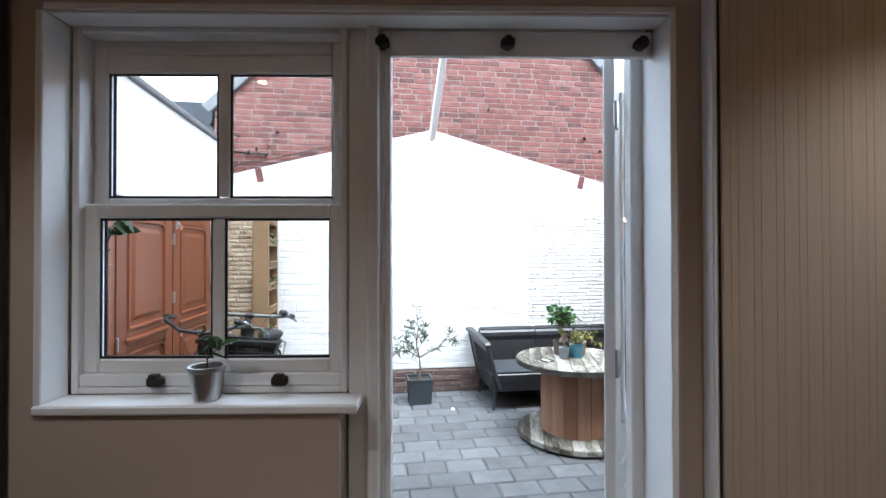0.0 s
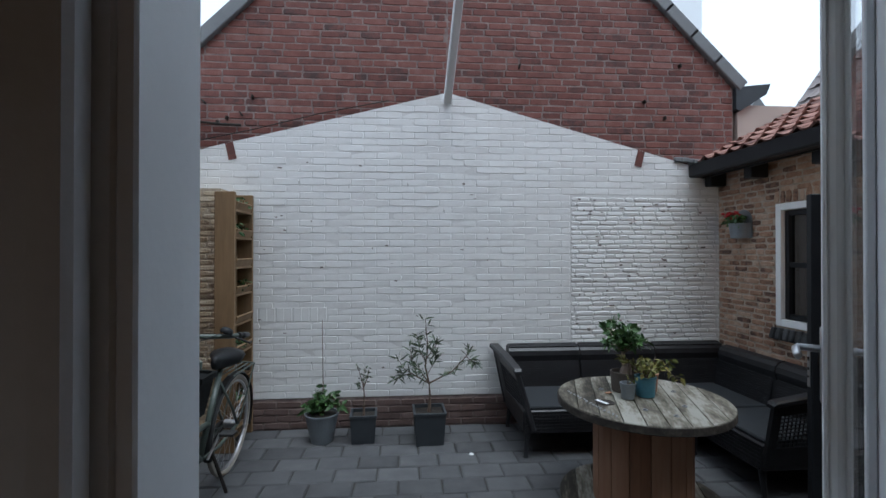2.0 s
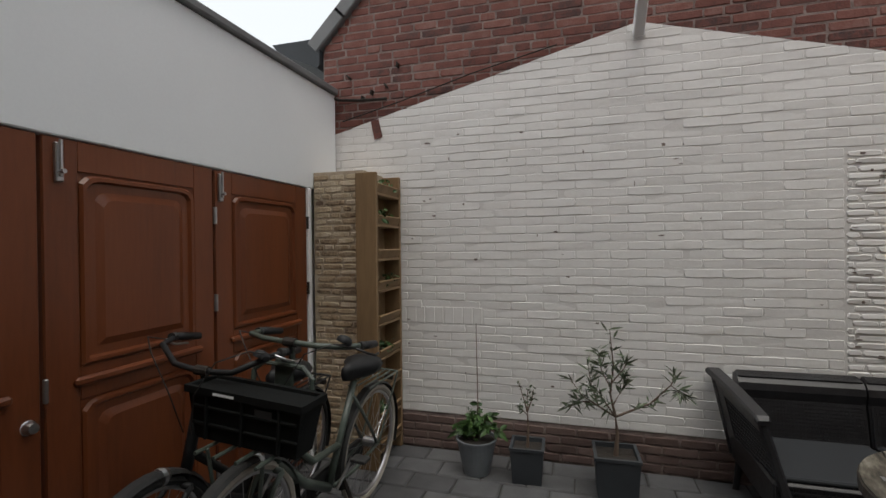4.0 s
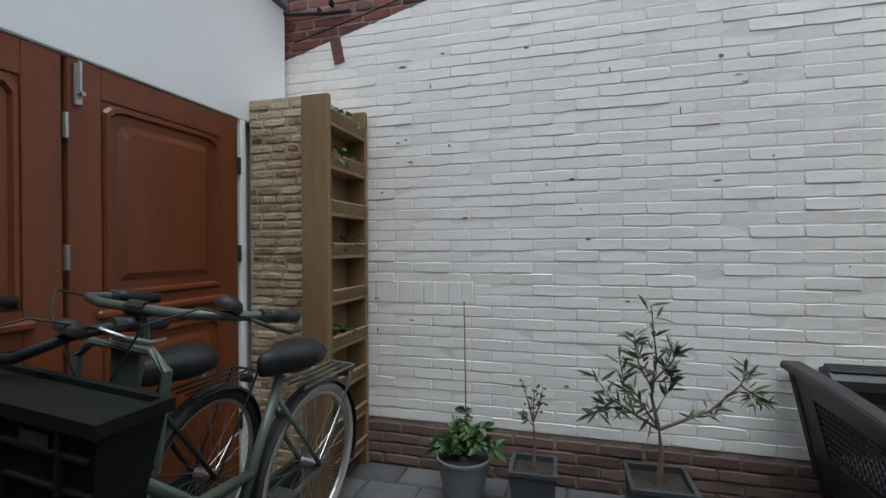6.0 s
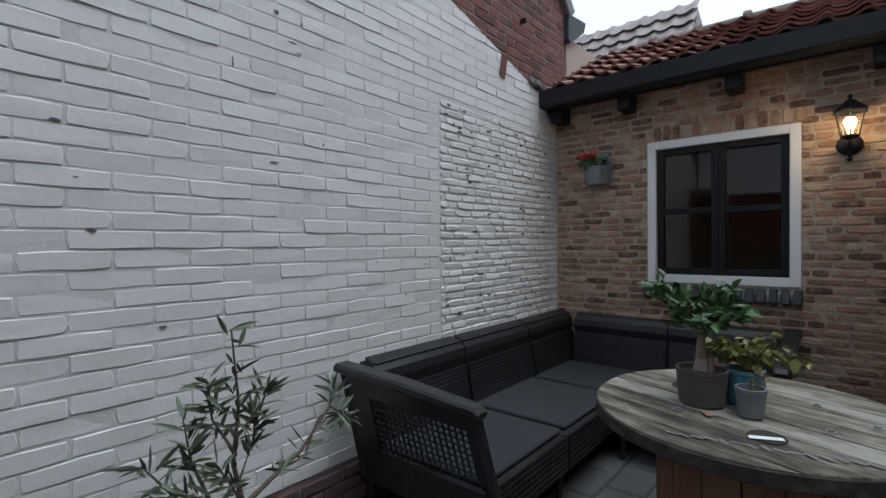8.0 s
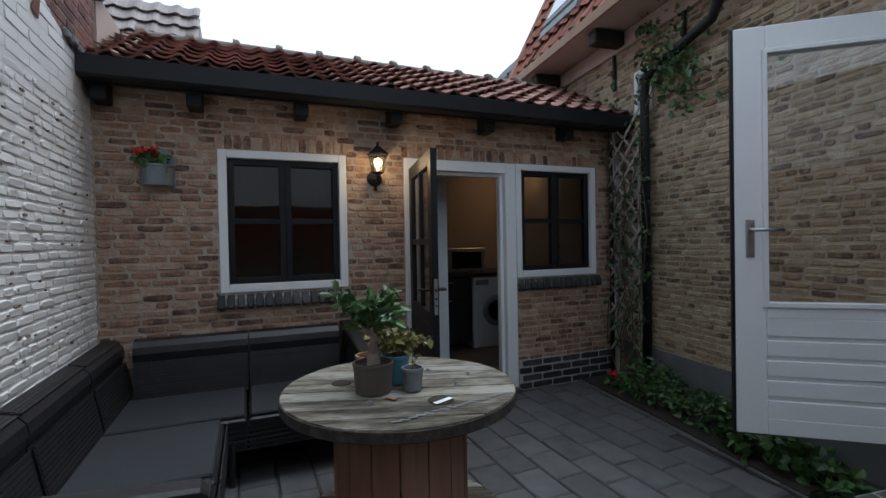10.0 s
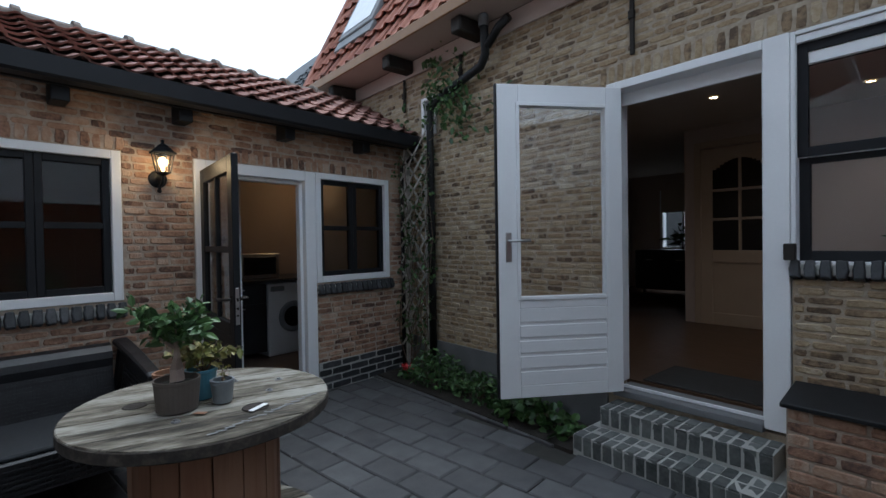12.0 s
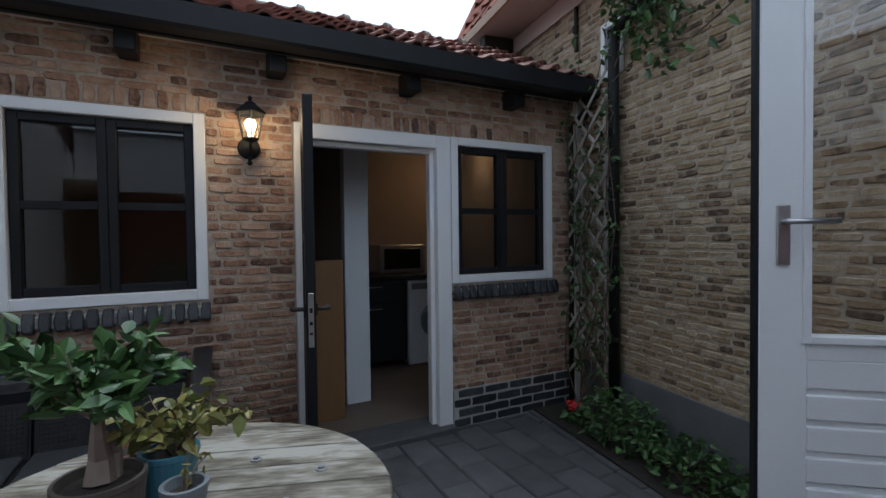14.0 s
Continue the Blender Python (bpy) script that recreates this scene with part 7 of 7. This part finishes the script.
part("shade", lathe([(0.13, -0.02), (0.125, -0.05), (0.08, -0.085), (0, -0.1)], 24), "ceiling_glow", t, "glowing frosted glass", smooth=True)
l = bpy.data.lights.new("utility_light", "POINT")
l.energy, l.color, l.shadow_soft_size = 0.04, (1.0, 0.72, 0.42), 0.1
new("utility_light", l).location = (4.78, 1.28, 2.1)

# ---- paving ----
yard = tagged(obj("pavement", bx(-1.9, 3.15, 0.9, 5.28, -0.06, -0.012), "sand"), "grey concrete pavers in running bond", "pavement", kind="structure")
rng = random.Random(5)
pv = []
for k in range(4):
    me = bpy.data.meshes.new("paver")
    me.from_pydata([(x, y, z) for x, y, z in [(p[0], p[2], p[1]) for p in brick_verts(0.29, 0.19, 0.03, 0.008, rng, 0.0022)]], [], [f[::-1] for f in BR_F])
    me.materials.append(MAT["paver"])
    pv.append(me)
row, y = 0, 5.27
while y > 1.2:
    y -= 0.2
    x = -1.85 - (row % 2) * 0.15
    while x < 3.13:
        edge = 1.97 - (x - 1.0) * 0.27
        inbed = 0.75 < x + 0.15 and y + 0.1 < edge
        onhouse = y + 0.05 < 1.55 - 0.13 * (x + 0.15 - 0.653)
        if not inbed and not onhouse:
            x0, x1 = max(x, -1.74), min(x + 0.3, 3.14)
            if x1 - x0 > 0.04:
                p = new("paver", rng.choice(pv))
                p.parent = yard
                p.matrix_local = Matrix.Translation((x0 + 0.004, y + 0.004, rng.uniform(-0.002, 0.002))) @ Euler((rng.uniform(-0.004, 0.004), rng.uniform(-0.004, 0.004), 0)).to_matrix().to_4x4() @ Matrix.Diagonal(((x1 - x0) / 0.3, 1, 1, 1))
        x += 0.3
    row += 1

# ---- brickwork ----
def white_all(z):
    if z > 2.43:
        return [(-2.78, 1.80)]
    if 0.952 < z < 1.08:
        return [(-1.685, 0.55), (1.235, 1.80)]
    return [(-1.685, 1.80)] if z < 2.11 else [(-3.15, 1.80)]


def red_left(z):
    a, b = gable_half(z)
    return [(-0.53, b)] if b > -0.53 else []


def red_right(z):
    a, b = gable_half(z)
    return [(a, -0.53)] if a < -0.53 else []


brickwork(gable, "brick", white_all, 0.27, 3.06, "white_brick", I4, near=lambda u, z: abs(u - 0.1) + abs(z - 1.3) * 1.1, limit=300, seed=3, course=0.0615, length=0.228, joint=0.005, head=0.0028, old=True, chamfer=0.0026, wob=0.0034, wave=0.0016, proud=0.0052, jitter=0.0018, clip=[((-0.53, 0, 3.04), (0.255, 0, 1)), ((-0.53, 0, 3.04), (-0.272, 0, 1))])
brickwork(gable, "brick", rough_spans, 0.27, 2.11, "white_brick", I4, course=0.0445, length=0.16, mixed=True, joint=0.009, head=0.007, old=True, chamfer=0.005, wob=0.0042, wave=0.002, seed=4, proud=0.0085, jitter=0.003, near=lambda u, z: abs(u + 2.2) + abs(z - 1.2), limit=100)
brickwork(gable, "brick", red_left, 2.377, 5.85, "red_brick", I4, seed=5, course=0.063, length=0.215, mixed=True, old=True, joint=0.0095, wob=0.003, wave=0.001, proud=0.0035, jitter=0.002, near=lambda u, z: abs(u - 0.4) + abs(z - 3.4) + (9 if z < 3.06 else 0), limit=75, clip=[((-0.53, 0, 3.042), (-0.255, 0, -1))])
brickwork(gable, "brick", red_right, 2.377, 5.85, "red_brick", I4, seed=6, course=0.063, length=0.215, mixed=True, old=True, joint=0.0095, wob=0.003, wave=0.001, proud=0.0035, jitter=0.002, near=lambda u, z: abs(u + 1.4) + abs(z - 3.4) + (9 if z < 3.06 else 0), limit=75, clip=[((-0.53, 0, 3.042), (0.272, 0, -1))])
brickwork(gable, "plinth_brick", lambda z: [(-3.15, 1.3)], 0.0, 0.27, "plinth_brick", I4, seed=6, old=True, wob=0.003, proud=0.010, jitter=0.003, near=lambda u, z: abs(u), limit=60)


def cut(spans, holes):
    """Stretches with openings (u0, u1, z0, z1) taken out."""
    def f(z):
        out = list(spans(z))
        for h in holes:
            if h[2] < z < h[3]:
                nxt = []
                for a, b in out:
                    if h[1] <= a or h[0] >= b:
                        nxt.append((a, b))
                    else:
                        nxt += [q for q in ((a, h[0]), (h[1], b)) if q[1] - q[0] > 0.02]
                out = nxt
        return out
    return f


e_holes = [(O_W1[0], O_W1[1], 0.885, 2.07), (1.377, 3.256, 0.885, 2.07), (O_DR[0], O_DR[1], 0, 2.0), (1.0, 2.238, -1, 0.262)]
brickwork(wall_e, "brick", cut(lambda z: [(1.05, 5.27)], e_holes), 0.0, 2.33, "orange_brick", I4, course=0.05, length=0.158, joint=0.011, mixed=True, old=True, chamfer=0.005, wave=0.0022, proud=0.0055, wob=0.0042, jitter=0.004, seed=7, near=lambda u, z: abs(u - 3.0) + abs(z - 1.3), limit=300)
part("plinth_joint", bx(1.05, 2.237, 0.001, 0.0125, 0.0, 0.262), "blue_mortar", wall_e, "pale cement joints")
brickwork(wall_e, "plinth_brick", cut(lambda z: [(1.05, 2.238)], []), 0.0, 0.262, "blue_brick", I4, course=0.0655, length=0.21, joint=0.012, old=True, proud=0.016, wob=0.003, jitter=0.003, seed=8, near=lambda u, z: abs(u - 2), limit=60)
s_holes = [(-1.77, -0.85, 1.12, 2.51), (-0.87, 0.168, 0, 2.51), (1.95, 2.23, 2.38, 2.8), (0.1, 5, -1, 0.37)]
brickwork(wall_s, "brick", cut(lambda z: [(-3.3, 2.52 if z < 2.36 else 4.55)], s_holes), 0.0, 3.2, "yellow_brick", I4, course=0.045, length=0.145, joint=0.010, mixed=True, old=True, chamfer=0.005, wave=0.0022, proud=0.0045, wob=0.004, jitter=0.0035, seed=9, near=lambda u, z: abs(u - 1.0) * 0.8 + abs(z - 1.3), limit=300)


def upright_row(parent, name, u0, u1, z0, z1, material, v=0.012, step=0.062, seed=1, depth=0.06, wob=0.004, tilt=0.0, chamfer=0.006):
    """A course of bricks on end or on edge; tilt leans their heads back."""
    rng = random.Random(seed)
    n = max(1, round((u1 - u0) / step))
    st = (u1 - u0) / n
    meshes = []
    for k in range(4):
        me = bpy.data.meshes.new(name)
        me.from_pydata(old_brick_verts(st - 0.011, z1 - z0, depth, chamfer, rng, wob), [], OB_F)
        me.materials.append(MAT[material])
        meshes.append(me)
    for k in range(n):
        ob = new(name, rng.choice(meshes))
        ob.parent = parent
        ob.matrix_local = Matrix.Translation((u0 + k * st + 0.005, v + rng.uniform(-0.003, 0.003), z0)) @ Matrix.Rotation(radians(tilt + rng.uniform(-2, 2)), 4, "X")


upright_row(wall_e, "lintel_brick", 3.68, 4.6, 1.972, 2.066, "orange_brick", v=0.006, seed=11)
upright_row(wall_e, "lintel_brick", 1.33, 3.28, 1.98, 2.07, "orange_brick", v=0.006, seed=12)
upright_row(wall_e, "sill_brick", 3.69, 4.60, 0.885, 0.98, "blue_brick", v=0.06, seed=13, depth=0.075, step=0.062, tilt=15, chamfer=0.007)
upright_row(wall_e, "sill_brick", 1.34, 2.24, 0.885, 0.98, "blue_brick", v=0.06, seed=14, depth=0.075, step=0.062, tilt=15, chamfer=0.007)
for u0, u1 in ((3.695, 4.595), (1.345, 2.235)):
    part("sill_bed", bx(u0, u1, 0.002, 0.022, 0.892, 0.955, 0.006), "blue_mortar", wall_e, "pale cement joints of the sill")
part("sill_bed", bx(-1.785, -0.86, 0.002, 0.02, 1.136, 1.195, 0.006), "blue_mortar", wall_s, "pale cement joints of the sill")
upright_row(wall_s, "lintel_brick", -1.8, 0.22, 2.395, 2.505, "yellow_brick", v=0.006, seed=15)
upright_row(wall_s, "sill_brick", -1.79, -0.855, 1.13, 1.222, "blue_brick", v=0.055, seed=16, depth=0.075, step=0.062, tilt=15, chamfer=0.007)
brickwork(pier, "brick", lambda z: [(1.335, 1.735)], 0.0, 2.09, "pier_brick", I4, course=0.046, length=0.15, joint=0.01, mixed=True, old=True, chamfer=0.005, wave=0.002, proud=-0.003, wob=0.004, jitter=0.003, seed=17, near=lambda u, z: 0, limit=120)
brickwork(HATCH, "brick", lambda z: [(-1.78, -0.905)], 0.0, 0.52, "orange_brick", Matrix.Translation((0, 0.27, 0)), course=0.058, length=0.2, joint=0.012, old=True, jitter=0.003, seed=18, wob=0.004, near=lambda u, z: 0, limit=60)

# flaked paint: small bare spots scattered over the white wall
rng = random.Random(91)
bm = bmesh.new()
for k in range(92):
    rough = k < 70
    u, z = (rng.uniform(-3.05, -1.72), rng.uniform(0.75, 2.1)) if rough else (rng.uniform(-1.6, 1.6), rng.uniform(0.5, 2.5))
    w, h = rng.uniform(0.006, 0.028), rng.uniform(0.003, 0.009)
    v = 0.0085 if rough else 0.0045
    ring_v = [bm.verts.new((u + w * math.cos(a) * rng.uniform(0.6, 1.1), v + 0.003, z + h * math.sin(a) * rng.uniform(0.6, 1.2))) for a in [2 * math.pi * q / 7 for q in range(7)]]
    back_v = [bm.verts.new((p.co.x, v - 0.01, p.co.z)) for p in ring_v]
    bm.faces.new(ring_v)
    for q in range(7):
        bm.faces.new((ring_v[q], back_v[q], back_v[(q + 1) % 7], ring_v[(q + 1) % 7]))
tagged(part("flaked_paint", bm, "chip", gable), kind="stuff")
